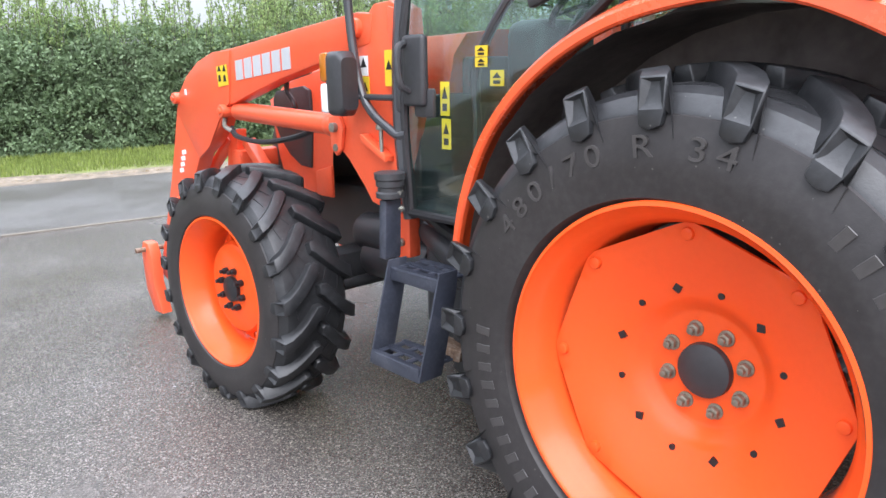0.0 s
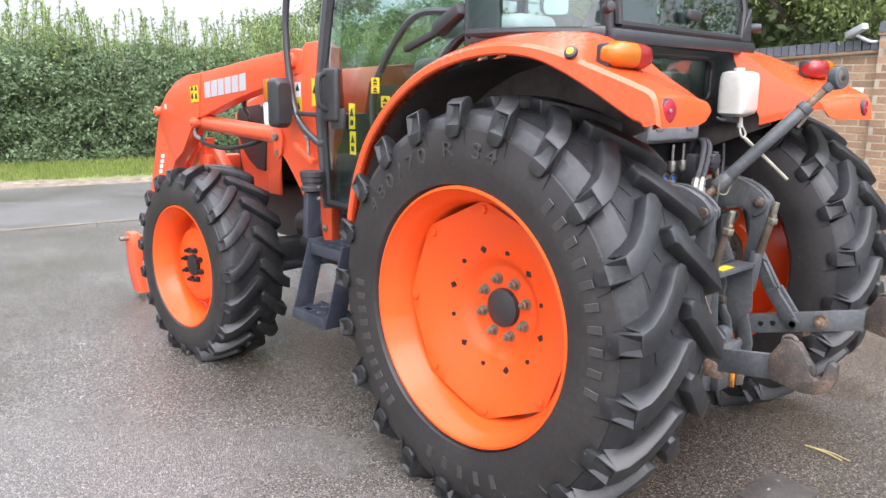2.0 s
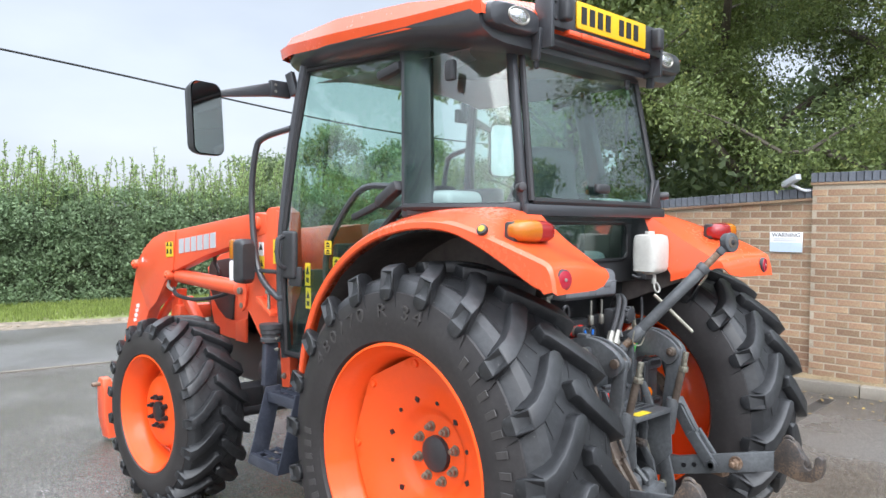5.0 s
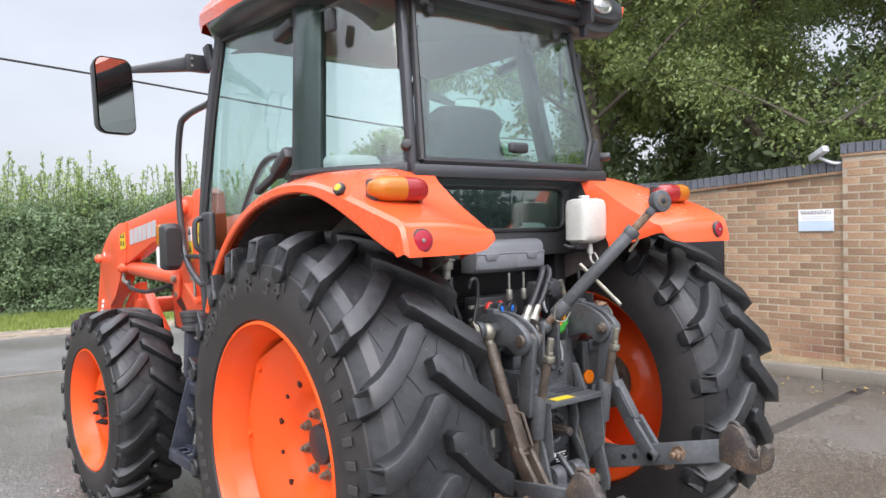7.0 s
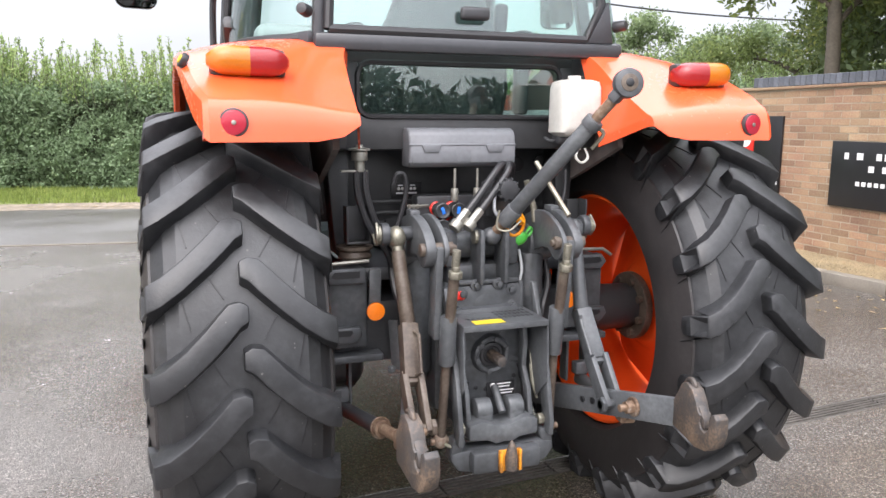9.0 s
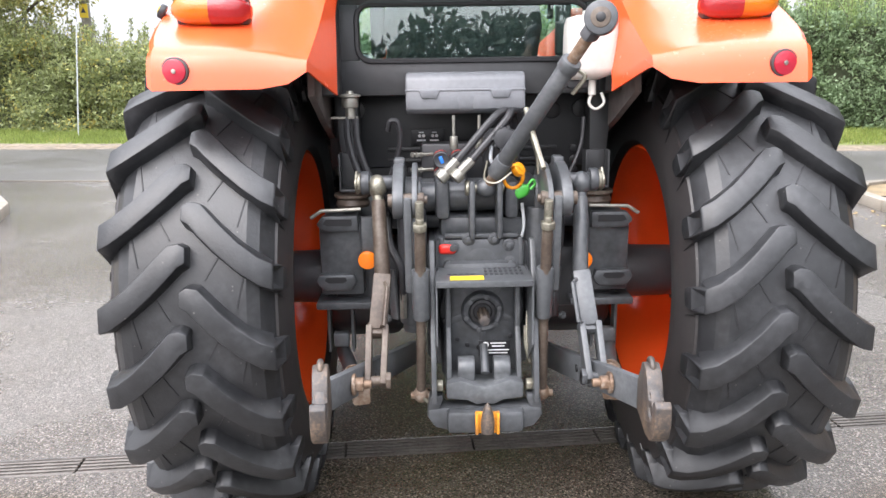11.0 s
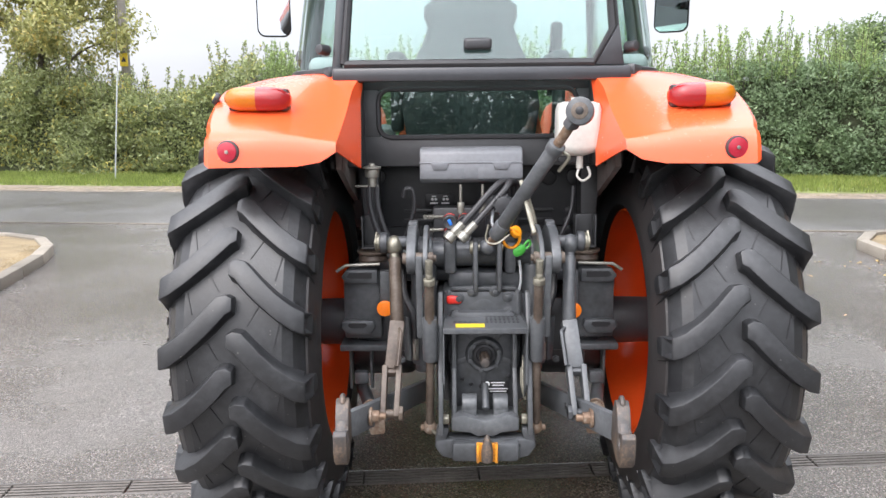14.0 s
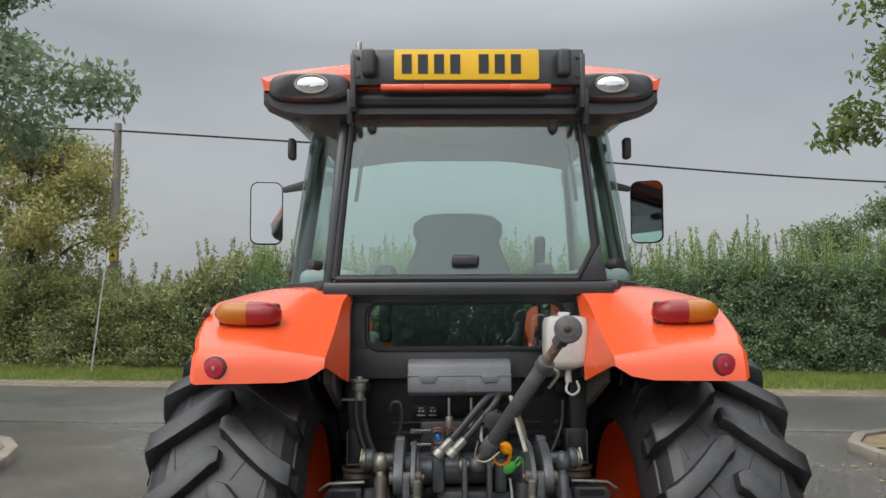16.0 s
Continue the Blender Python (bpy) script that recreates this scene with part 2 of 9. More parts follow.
M_ORANGECAP = shade("orange_plastic", (0.90, 0.33, 0.01), 0.35, subtle=0.2)
M_REDCAP = shade("red_plastic", (0.75, 0.03, 0.02), 0.35, subtle=0.2)
M_BLUE = shade("blue_plastic", (0.02, 0.17, 0.65), 0.3, subtle=0.2)
M_TOOLBOX = shade("grey_plastic_toolbox", (0.150, 0.156, 0.168), 0.42, subtle=0.5, bump=0.15, bump_scale=350)
M_SEAT = shade("grey_seat_fabric", (0.055, 0.057, 0.062), 0.8, subtle=0.4, bump=0.08, bump_scale=300)
M_CONSOLE = shade("pale_grey_console", (0.42, 0.44, 0.45), 0.5, subtle=0.2)
M_LINER = shade("grey_headliner", (0.46, 0.48, 0.50), 0.8, subtle=0.2)
M_GLASS = pane_glass("green_tinted_glass", (0.825, 0.935, 0.905))
M_MIRROR = shade("mirror_glass", (0.47, 0.49, 0.50), 0.02, metal=1.0, subtle=0.0, rough_var=0.0)
M_LAMP = shade("lamp_reflector", (0.8, 0.8, 0.8), 0.12, metal=0.9, subtle=0.2, fine=150, bump=0.6, bump_scale=60)
M_BARK = shade("bark", (0.10, 0.085, 0.065), 0.85, subtle=1.0, scale=5, fine=30, bump=0.8, bump_scale=25)
M_POLE = shade("weathered_pole_timber", (0.21, 0.195, 0.17), 0.8, subtle=0.8, scale=3, fine=40, bump=0.4, bump_scale=40)
M_WIRE = shade("black_cable", (0.02, 0.02, 0.02), 0.6, subtle=0.3)
M_HEDGE = leafy("hedge_leaves", (0.205, 0.285, 0.155), (0.37, 0.45, 0.24), 0.15, rough=0.6, translucent=0.36)
M_SHOOT = leafy("young_shoot_leaves", (0.25, 0.34, 0.13), (0.44, 0.50, 0.20), 0.25, translucent=0.45)
M_AUTUMN = leafy("browning_tree_leaves", (0.30, 0.305, 0.115), (0.56, 0.43, 0.13), 0.3)
M_SHRUB = leafy("shrub_leaves", (0.26, 0.30, 0.13), (0.64, 0.51, 0.12), 0.24)
M_TREE = leafy("ash_tree_leaves", (0.170, 0.222, 0.072), (0.38, 0.40, 0.125), 0.22, translucent=0.42)
M_DARKTREE = leafy("dark_tree_leaves", (0.150, 0.205, 0.095), (0.26, 0.31, 0.12), 0.15, translucent=0.4)
M_OAK = leafy("grey_green_tree_leaves", (0.215, 0.280, 0.170), (0.35, 0.40, 0.21), 0.15, translucent=0.42)
M_BACKDROP = leafy("dark_backdrop_leaves", (0.045, 0.062, 0.032), (0.075, 0.09, 0.045), 0.1, translucent=0.2)
M_CORE = shade("hedge_core_shade", (0.085, 0.10, 0.058), 0.9, subtle=0.8, scale=3, fine=20)
M_GRASS = leafy("grass_blades", (0.235, 0.295, 0.075), (0.44, 0.42, 0.15), 0.2, translucent=0.35)
M_VERGE = shade("grassy_soil", (0.15, 0.175, 0.055), 0.9, subtle=1.0, dark=(0.12, 0.110, 0.050), light=(0.20, 0.235, 0.065), scale=2.5, fine=40, bump=0.6, bump_scale=30)
M_GRAVEL = shade("pale_gravel", (0.23, 0.175, 0.10), 0.85, subtle=1.0, scale=4, fine=70, bump=1.0, bump_scale=70)
M_SHOULDER = shade("brown_gravel_edge", (0.205, 0.165, 0.125), 0.85, subtle=1.0, dark=(0.105, 0.090, 0.072), light=(0.34, 0.285, 0.22), scale=7, fine=45, bump=1.0, bump_scale=45)
M_KERB = shade("concrete_kerb", (0.22, 0.195, 0.16), 0.75, subtle=0.6, scale=3, fine=60, bump=0.3, bump_scale=120, per_object=True)
M_BRICK = shade("buff_red_brick", (0.315, 0.200, 0.122), 0.85, dark=(0.215, 0.108, 0.076), light=(0.40, 0.305, 0.185), scale=1.3, fine=60, bump=0.5, bump_scale=90, per_object=True)
M_BRICK_REST = shade("buff_red_brick_rest", (0.315, 0.200, 0.122), 0.85, dark=(0.215, 0.108, 0.076), light=(0.40, 0.305, 0.185), scale=1.3, fine=60, bump=0.5, bump_scale=90, island=True)
M_MORTAR = shade("pale_mortar", (0.39, 0.33, 0.25), 0.9, subtle=0.8, scale=3, fine=60, bump=0.5, bump_scale=120)
M_BLUEBRICK = shade("blue_grey_coping_brick", (0.11, 0.12, 0.14), 0.6, subtle=0.7, scale=8, fine=60, bump=0.3, bump_scale=80, per_object=True)
M_GATE = shade("black_gate_paint", (0.018, 0.02, 0.024), 0.45, subtle=0.6)
M_SIGN = shade("black_sign_board", (0.012, 0.012, 0.014), 0.35, subtle=0.3)
M_PALEBLUE = shade("pale_blue_sign", (0.50, 0.60, 0.72), 0.4, subtle=0.2)
M_IRON = shade("cast_iron", (0.115, 0.105, 0.095), 0.5, metal=0.4, subtle=1.0, scale=12, fine=80, bump=0.3, bump_scale=100)
M_STRAW = shade("dry_straw", (0.42, 0.33, 0.14), 0.7, subtle=0.4)


def asphalt(name, base, wet, soaked_shaded=()):
    """Damp chipped road surface: pale and dark stones in a dark binder, wetter and drier patches."""
    m = bpy.data.materials.new(name)
    m.use_nodes = True
    n, l = m.node_tree.nodes, m.node_tree.links
    b = n["Principled BSDF"]
    tc = n.new("ShaderNodeTexCoord")
    vor = n.new("ShaderNodeTexVoronoi"); vor.inputs["Scale"].default_value = 185
    l.new(tc.outputs["Object"], vor.inputs["Vector"])
    big = n.new("ShaderNodeTexNoise"); big.inputs["Scale"].default_value = 0.45; big.inputs["Detail"].default_value = 7; big.inputs["Roughness"].default_value = 0.6
    l.new(tc.outputs["Object"], big.inputs["Vector"])
    mid = n.new("ShaderNodeTexNoise"); mid.inputs["Scale"].default_value = 9; mid.inputs["Detail"].default_value = 5
    l.new(tc.outputs["Object"], mid.inputs["Vector"])
    stone = n.new("ShaderNodeValToRGB")
    e = stone.color_ramp.elements
    e[0].color, e[1].color = (*[c * 0.30 for c in base], 1), (*[min(1, c * 3.1) for c in base], 1)
    e[0].position, e[1].position = 0.0, 1.0
    k = e.new(0.55); k.color = (*base, 1)
    k = e.new(0.86); k.color = (*[c * 1.5 for c in base], 1)
    sep = n.new("ShaderNodeSeparateColor")
    l.new(vor.outputs["Color"], sep.inputs["Color"])
    l.new(sep.outputs["Red"], stone.inputs["Fac"])
    patch = n.new("ShaderNodeValToRGB")
    patch.color_ramp.elements[0].position, patch.color_ramp.elements[1].position = 0.38, 0.66
    patch.color_ramp.elements[0].color, patch.color_ramp.elements[1].color = (0.62, 0.58, 0.53, 1), (1.12, 1.12, 1.12, 1)
    l.new(big.outputs["Fac"], patch.inputs["Fac"])
    mul = n.new("ShaderNodeMix"); mul.data_type, mul.blend_type = "RGBA", "MULTIPLY"
    mul.inputs[0].default_value = 1.0
    l.new(stone.outputs["Color"], mul.inputs[6]); l.new(patch.outputs["Color"], mul.inputs[7])
    colour = mul.outputs[2]
    rr = n.new("ShaderNodeMapRange")
    rr.inputs["From Min"].default_value, rr.inputs["From Max"].default_value = 0.35, 0.65
    rr.inputs["To Min"].default_value, rr.inputs["To Max"].default_value = wet, wet + 0.22
    l.new(big.outputs["Fac"], rr.inputs["Value"])
    rough = rr.outputs["Result"]
    relief = n.new("ShaderNodeValue").outputs[0]
    relief.default_value = 0.65
    # wet patches by the drain: darker, smoother, ragged-edged; the tone also carries tractor shade
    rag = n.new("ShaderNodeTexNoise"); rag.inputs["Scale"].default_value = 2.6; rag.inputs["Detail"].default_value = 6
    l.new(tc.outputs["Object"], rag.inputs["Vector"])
    for cx, cy, rx, ry, gloss, tone in soaked_shaded:
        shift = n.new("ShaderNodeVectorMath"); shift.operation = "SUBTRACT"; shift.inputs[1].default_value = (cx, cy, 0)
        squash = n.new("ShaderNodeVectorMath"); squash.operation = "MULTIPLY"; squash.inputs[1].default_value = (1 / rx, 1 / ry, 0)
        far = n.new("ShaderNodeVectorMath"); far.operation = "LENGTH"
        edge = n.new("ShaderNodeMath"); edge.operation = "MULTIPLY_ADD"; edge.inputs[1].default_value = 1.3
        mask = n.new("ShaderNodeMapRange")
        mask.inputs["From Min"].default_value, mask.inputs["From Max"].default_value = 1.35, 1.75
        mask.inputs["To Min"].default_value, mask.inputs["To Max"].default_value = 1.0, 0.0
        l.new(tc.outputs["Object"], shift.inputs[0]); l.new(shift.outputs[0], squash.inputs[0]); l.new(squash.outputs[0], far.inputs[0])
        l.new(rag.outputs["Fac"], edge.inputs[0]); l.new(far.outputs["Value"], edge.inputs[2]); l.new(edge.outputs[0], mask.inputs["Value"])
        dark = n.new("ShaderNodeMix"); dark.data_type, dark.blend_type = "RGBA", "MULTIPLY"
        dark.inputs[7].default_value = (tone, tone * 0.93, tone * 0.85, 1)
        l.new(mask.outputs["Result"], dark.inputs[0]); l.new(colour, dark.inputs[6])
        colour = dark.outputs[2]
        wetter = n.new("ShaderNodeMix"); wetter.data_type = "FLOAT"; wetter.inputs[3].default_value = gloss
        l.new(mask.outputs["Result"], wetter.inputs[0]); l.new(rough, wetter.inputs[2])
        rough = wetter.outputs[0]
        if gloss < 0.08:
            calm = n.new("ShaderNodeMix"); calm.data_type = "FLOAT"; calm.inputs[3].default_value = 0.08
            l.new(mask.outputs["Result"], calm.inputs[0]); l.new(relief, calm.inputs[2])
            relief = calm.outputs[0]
    l.new(colour, b.inputs["Base Color"])
    l.new(rough, b.inputs["Roughness"])
    b.inputs["Specular IOR Level"].default_value = 0.8
    bp = n.new("ShaderNodeBump"); bp.inputs["Distance"].default_value = 0.004
    l.new(relief, bp.inputs["Strength"])
    hmix = n.new("ShaderNodeMath"); hmix.operation = "MULTIPLY_ADD"; hmix.inputs[1].default_value = 0.6
    l.new(mid.outputs["Fac"], hmix.inputs[0]); l.new(vor.outputs["Distance"], hmix.inputs[2])
    inv = n.new("ShaderNodeMath"); inv.operation = "SUBTRACT"; inv.inputs[0].default_value = 1.0
    l.new(hmix.outputs[0], inv.inputs[1])
    l.new(inv.outputs[0], bp.inputs["Height"])
    l.new(bp.outputs["Normal"], b.inputs["Normal"])
    return m


# first patch: wet ground, darkened further for the tractor's shade and dark reflection
M_ASPHALT = asphalt("damp_chipped_asphalt", (0.112, 0.103, 0.094), 0.12, soaked_shaded=((0.15, -0.62, 1.45, 0.85, 0.10, 0.62), (1.95, -0.42, 0.85, 0.42, 0.10, 0.8), (-2.0, -0.32, 0.95, 0.24, 0.05, 0.8)))
M_ROAD = asphalt("worn_road_asphalt", (0.10, 0.096, 0.092), 0.30)
M_WORN_ORANGE = shade("worn_orange_paint", (0.62, 0.24, 0.02), 0.5, subtle=1.0, dark=(0.16, 0.075, 0.03), light=(0.78, 0.34, 0.02), scale=25, fine=90)
M_FALLEN = leafy("fallen_leaf", (0.30, 0.20, 0.07), (0.50, 0.36, 0.08), 0.3, translucent=0.15)

# ---- building helpers ----
OFFSET = {"x": 0.0, "turn": None}      # small sideways shift for the parts being built


def link(name, bm, material, parent=None, label="", smooth=None):
    """Make bm into one mesh object. smooth: the angle in degrees below which edges are shaded smooth."""
    bmesh.ops.recalc_face_normals(bm, faces=bm.faces[:])
    if smooth is not None:
        for f in bm.faces:
            f.smooth = True
        lim = radians(smooth)
        for e in bm.edges:
            if len(e.link_faces) == 2 and e.calc_face_angle(0) > lim:
                e.smooth = False
    if OFFSET["x"]:
        bmesh.ops.translate(bm, vec=(OFFSET["x"], 0, 0), verts=bm.verts[:])
    if OFFSET["turn"]:
        bmesh.ops.transform(bm, matrix=OFFSET["turn"], verts=bm.verts[:])
    me = bpy.data.meshes.new(name)
    bm.to_mesh(me)
    bm.free()
    for m in (material if isinstance(material, (list, tuple)) else [material]):
        me.materials.append(m)
    ob = new(name, me)
    if parent is not None:
        ob.parent = parent
        ob.matrix_parent_inverse = Matrix.Translation(-parent.location)
    if label:
        ob["label"] = label
    return ob


def part(name, bm, material, parent, label="", smooth=35):
    return link(name, bm, material, parent, label, smooth)


def part_each(name, bm, material, parent, label="", smooth=35):
    """As part(), but every separate piece becomes an object of its own."""
    bm.verts.index_update()
    seen, out = set(), []
    for v in bm.verts[:]:
        if v in seen:
            continue
        stack, island = [v], []
        seen.add(v)
        while stack:
            a = stack.pop()
            island.append(a)
            for e in a.link_edges:
                b = e.other_vert(a)
                if b not in seen:
                    seen.add(b)
                    stack.append(b)
        one = bmesh.new()
        table = {a: one.verts.new(a.co) for a in island}
        for f in {f for a in island for f in a.link_faces}:
            one.faces.new([table[a] for a in f.verts])
        out.append(part(name, one, material, parent, label, smooth))
    bm.free()
    return out


def merge(dst, src, m=None, mat=0):
    table = {}
    for v in src.verts:
        table[v] = dst.verts.new(m @ v.co if m else v.co)
    for f in src.faces:
        try:
            nf = dst.faces.new([table[v] for v in f.verts])
            nf.material_index = mat
        except ValueError:
            pass
    src.free()


def bevelled(bm, width, seg=2, angle=30):
    if width > 0:
        edges = [e for e in bm.edges if len(e.link_faces) == 2 and e.calc_face_angle(0) > radians(angle)]
        bmesh.ops.bevel(bm, geom=edges, offset=width, segments=seg, profile=0.5, affect="EDGES", clamp_overlap=True)


def box(bm, c, size, rot=(0, 0, 0), bevel=0.004, seg=2, mat=0, taper=None):
    t = bmesh.new()
    bmesh.ops.create_cube(t, size=1)
    for v in t.verts:
        if taper and v.co.z > 0:
            v.co.x *= taper[0]; v.co.y *= taper[1]
        v.co = Vector((v.co.x * size[0], v.co.y * size[1], v.co.z * size[2]))
    bevelled(t, bevel, seg)
    merge(bm, t, pose(*c, *rot), mat)
    return bm


def span(bm, p, q, w, d, up=(0, 0, 1), bevel=0.004, mat=0, w2=None, d2=None):
    """A bar of width w and depth d from p to q."""
    p, q = Vector(p), Vector(q)
    z = (q - p).normalized()
    x = Vector(up).cross(z)
    if x.length < 1e-4:
        x = Vector((1, 0, 0)).cross(z)
    x.normalize()
    y = z.cross(x)
    t = bmesh.new()
    bmesh.ops.create_cube(t, size=1)
    for v in t.verts:
        a, b = (w2 or w, d2 or d) if v.co.z > 0 else (w, d)
        v.co = Vector((v.co.x * a, v.co.y * b, (v.co.z + 0.5) * (q - p).length))
    bevelled(t, bevel, 2)
    m = Matrix((x, y, z)).transposed().to_4x4()
    m.translation = p
    merge(bm, t, m, mat)
    return bm


def cyl(bm, p, q, r, r2=None, seg=20, bevel=0.0, mat=0):
    p, q = Vector(p), Vector(q)
    t = bmesh.new()
    bmesh.ops.create_cone(t, cap_ends=True, segments=seg, radius1=r, radius2=r if r2 is None else r2, depth=(q - p).length)
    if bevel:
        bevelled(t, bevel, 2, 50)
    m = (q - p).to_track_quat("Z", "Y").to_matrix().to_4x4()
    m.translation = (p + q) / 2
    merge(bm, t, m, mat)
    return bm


def ball(bm, c, size, seg=20, rings=12, rot=(0, 0, 0), mat=0):
    t = bmesh.new()
    bmesh.ops.create_uvsphere(t, u_segments=seg, v_segments=rings, radius=1)
    merge(bm, t, pose(*c, *rot) @ Matrix.Diagonal((*size, 1)), mat)
    return bm


def curve_points(pts, n=8):
    """Points of a smooth curve through pts."""
    p = [Vector(a) for a in pts]
    p = [2 * p[0] - p[1]] + p + [2 * p[-1] - p[-2]]
    out = []
    for i in range(1, len(p) - 2):
        a, b, c, d = p[i - 1:i + 3]
        for k in range(n):
            t = k / n
            out.append(0.5 * (2 * b + (c - a) * t + (2 * a - 5 * b + 4 * c - d) * t * t + (3 * b - a - 3 * c + d) * t ** 3))
    out.append(p[-2])
    return out


def tube(bm, pts, r, seg=10, n=8, smooth=True, mat=0):
    """A round hose or bar along pts."""
    p = curve_points(pts, n) if smooth and len(pts) > 2 else [Vector(a) for a in pts]
    rings, normal = [], None
    for i, c in enumerate(p):
        d = (p[min(i + 1, len(p) - 1)] - p[max(i - 1, 0)]).normalized()
        if normal is None:
            normal = d.orthogonal().normalized()
        normal = (normal - d * normal.dot(d)).normalized()
        side = d.cross(normal)
        rr = r(i / (len(p) - 1)) if callable(r) else r
        rings.append([bm.verts.new(c + (normal * math.cos(a) + side * math.sin(a)) * rr) for a in (2 * math.pi * k / seg for k in range(seg))])
    for a, b in zip(rings, rings[1:]):
        for k in range(seg):
            bm.faces.new((a[k], a[(k + 1) % seg], b[(k + 1) % seg], b[k])).material_index = mat
    bm.faces.new(rings[0][::-1]).material_index = mat
    bm.faces.new(rings[-1]).material_index = mat
    return bm


def plate(bm, outline, axis, a, b, bevel=0.004, seg=2, mat=0, m=None):
    """A flat plate: the outline in the two other axes (in the order x, y, z), from a to b along axis."""
    t = bmesh.new()
    def at(u, v, w):
        return {"x": (w, u, v), "y": (u, w, v), "z": (u, v, w)}[axis]
    low = [t.verts.new(at(u, v, a)) for u, v in outline]
    high = [t.verts.new(at(u, v, b)) for u, v in outline]
    t.faces.new(low[::-1]); t.faces.new(high)
    for i in range(len(low)):
        j = (i + 1) % len(low)
        t.faces.new((low[i], low[j], high[j], high[i]))
    bmesh.ops.recalc_face_normals(t, faces=t.faces[:])
    bevelled(t, bevel, seg, 40)
    merge(bm, t, m, mat)
    return bm


def rounded(x0, y0, x1, y1, r, n=5):
    out = []
    for cx, cy, a0 in ((x1 - r, y1 - r, 0), (x0 + r, y1 - r, 90), (x0 + r, y0 + r, 180), (x1 - r, y0 + r, 270)):
        for k in range(n + 1):
            a = radians(a0 + 90 * k / n)
            out.append((cx + r * math.cos(a), cy + r * math.sin(a)))
    return out


def lathe(bm, profile, c, axis="x", seg=64, closed=False, mat=0):
    """Turn a profile of (along, radius) about an axis through c."""
    rings = []
    for u, r in profile:
        ring = []
        for k in range(seg):
            a = 2 * math.pi * k / seg
            v, w = r * math.cos(a), r * math.sin(a)
            d = {"x": (u, v, w), "y": (v, u, w), "z": (v, w, u)}[axis]
            ring.append(bm.verts.new(Vector(c) + Vector(d)))
        rings.append(ring)
    pairs = list(zip(rings, rings[1:])) + ([(rings[-1], rings[0])] if closed else [])
    for a, b in pairs:
        for k in range(seg):
            bm.faces.new((a[k], a[(k + 1) % seg], b[(k + 1) % seg], b[k])).material_index = mat
    return bm


def grid(bm, rows, mat=0, close=False):
    vs = [[bm.verts.new(p) for p in row] for row in rows]
    for a, b in zip(vs, vs[1:]):
        for k in range(len(a) - 1):
            bm.faces.new((a[k], a[k + 1], b[k + 1], b[k])).material_index = mat
        if close:
            bm.faces.new((a[-1], a[0], b[0], b[-1])).material_index = mat
    return bm


def hexnut(bm, c, direction, r, h, mat=0):
    d = Vector(direction).normalized()
    cyl(bm, Vector(c), Vector(c) + d * h, r, seg=6, bevel=r * 0.12, mat=mat)
    cyl(bm, Vector(c) + d * h * 0.9, Vector(c) + d * h * 1.7, r * 0.55, seg=12, bevel=r * 0.1, mat=mat)
    return bm


def mirrored(bm):
    for v in bm.verts:
        v.co.x = -v.co.x
    bmesh.ops.reverse_faces(bm, faces=bm.faces[:])
    return bm


def words(text, size, m, material, name, parent, depth=0.002, align="CENTER"):
    """Raised lettering, flat on the x-y plane of m."""
    cu = bpy.data.curves.new(name, "FONT")
    cu.body, cu.size, cu.extrude, cu.align_x, cu.align_y = text, size, depth, align, "CENTER"
    tmp = new("lettering_source", cu)
    me = bpy.data.meshes.new_from_object(tmp.evaluated_get(bpy.context.evaluated_depsgraph_get()))
    bpy.data.objects.remove(tmp)
    bpy.data.curves.remove(cu)
    me.transform(m)
    me.materials.append(material)
    ob = new(name, me)
    ob.parent = parent
    ob.matrix_parent_inverse = Matrix.Translation(-parent.location)
    return ob


def thing(name, label, category, at=(0, 0, 0), group="", kind=""):
    ob = new(name)
    ob.empty_display_size = 0.1
    ob.location = at
    return tagged(ob, label, category, group, kind)

# ---- ground, road, verge, kerbs ----
LINE = lambda x: 6.90 - 0.12 * x          # edge of the yard towards the road
EDGE = lambda x: 10.65 - 0.16 * x         # far edge of the road
GRATE = lambda x: 0.155 + 0.070 * x       # line of the drain channel


def sheet(outline, z):
    bm = bmesh.new()
    bm.faces.new([bm.verts.new((x, y, z)) for x, y in outline])
    return bm


def cut_ground():
    """The yard: one sheet to the horizon, with a slot left for the drain channel."""
    bm = bmesh.new()
    far = 900.0
    xs = [-far, -6.0, -3.0, 0.0, 3.0, 4.75, far]
    def row(f):
        return [bm.verts.new((x, f(x), 0)) for x in xs]
    south = row(lambda x: -far)
    near = row(lambda x: GRATE(max(-6.0, min(4.75, x))) - 0.066)
    north_edge = row(lambda x: GRATE(max(-6.0, min(4.75, x))) + 0.066)
    north = row(lambda x: far)
    for a, b in ((south, near), (north_edge, north)):
        for i in range(len(xs) - 1):
            bm.faces.new((a[i], a[i + 1], b[i + 1], b[i]))
    for i in (0, len(xs) - 2):
        bm.faces.new((near[i], near[i + 1], north_edge[i + 1], north_edge[i]))
    return bm


tagged(link("ground", cut_ground(), M_ASPHALT), "damp grey chipped asphalt yard with darker patches of wet and painted tractor shade", "ground", kind="structure")
far_x = 400.0
tagged(link("road", sheet([(-far_x, 6.9 + 48), (far_x, 6.9 - 48), (far_x, 10.65 - 64), (-far_x, 10.65 + 64)], 0.004), M_ROAD),
       "worn grey public road beyond the yard", "road", kind="structure")

bm = bmesh.new()
for x in np.arange(-40, 40, 1.0):
    box(bm, (x + 0.5, LINE(x + 0.5), 0.004), (1.0, 0.055, 0.022), (0, 0, -6.8), bevel=0.004)
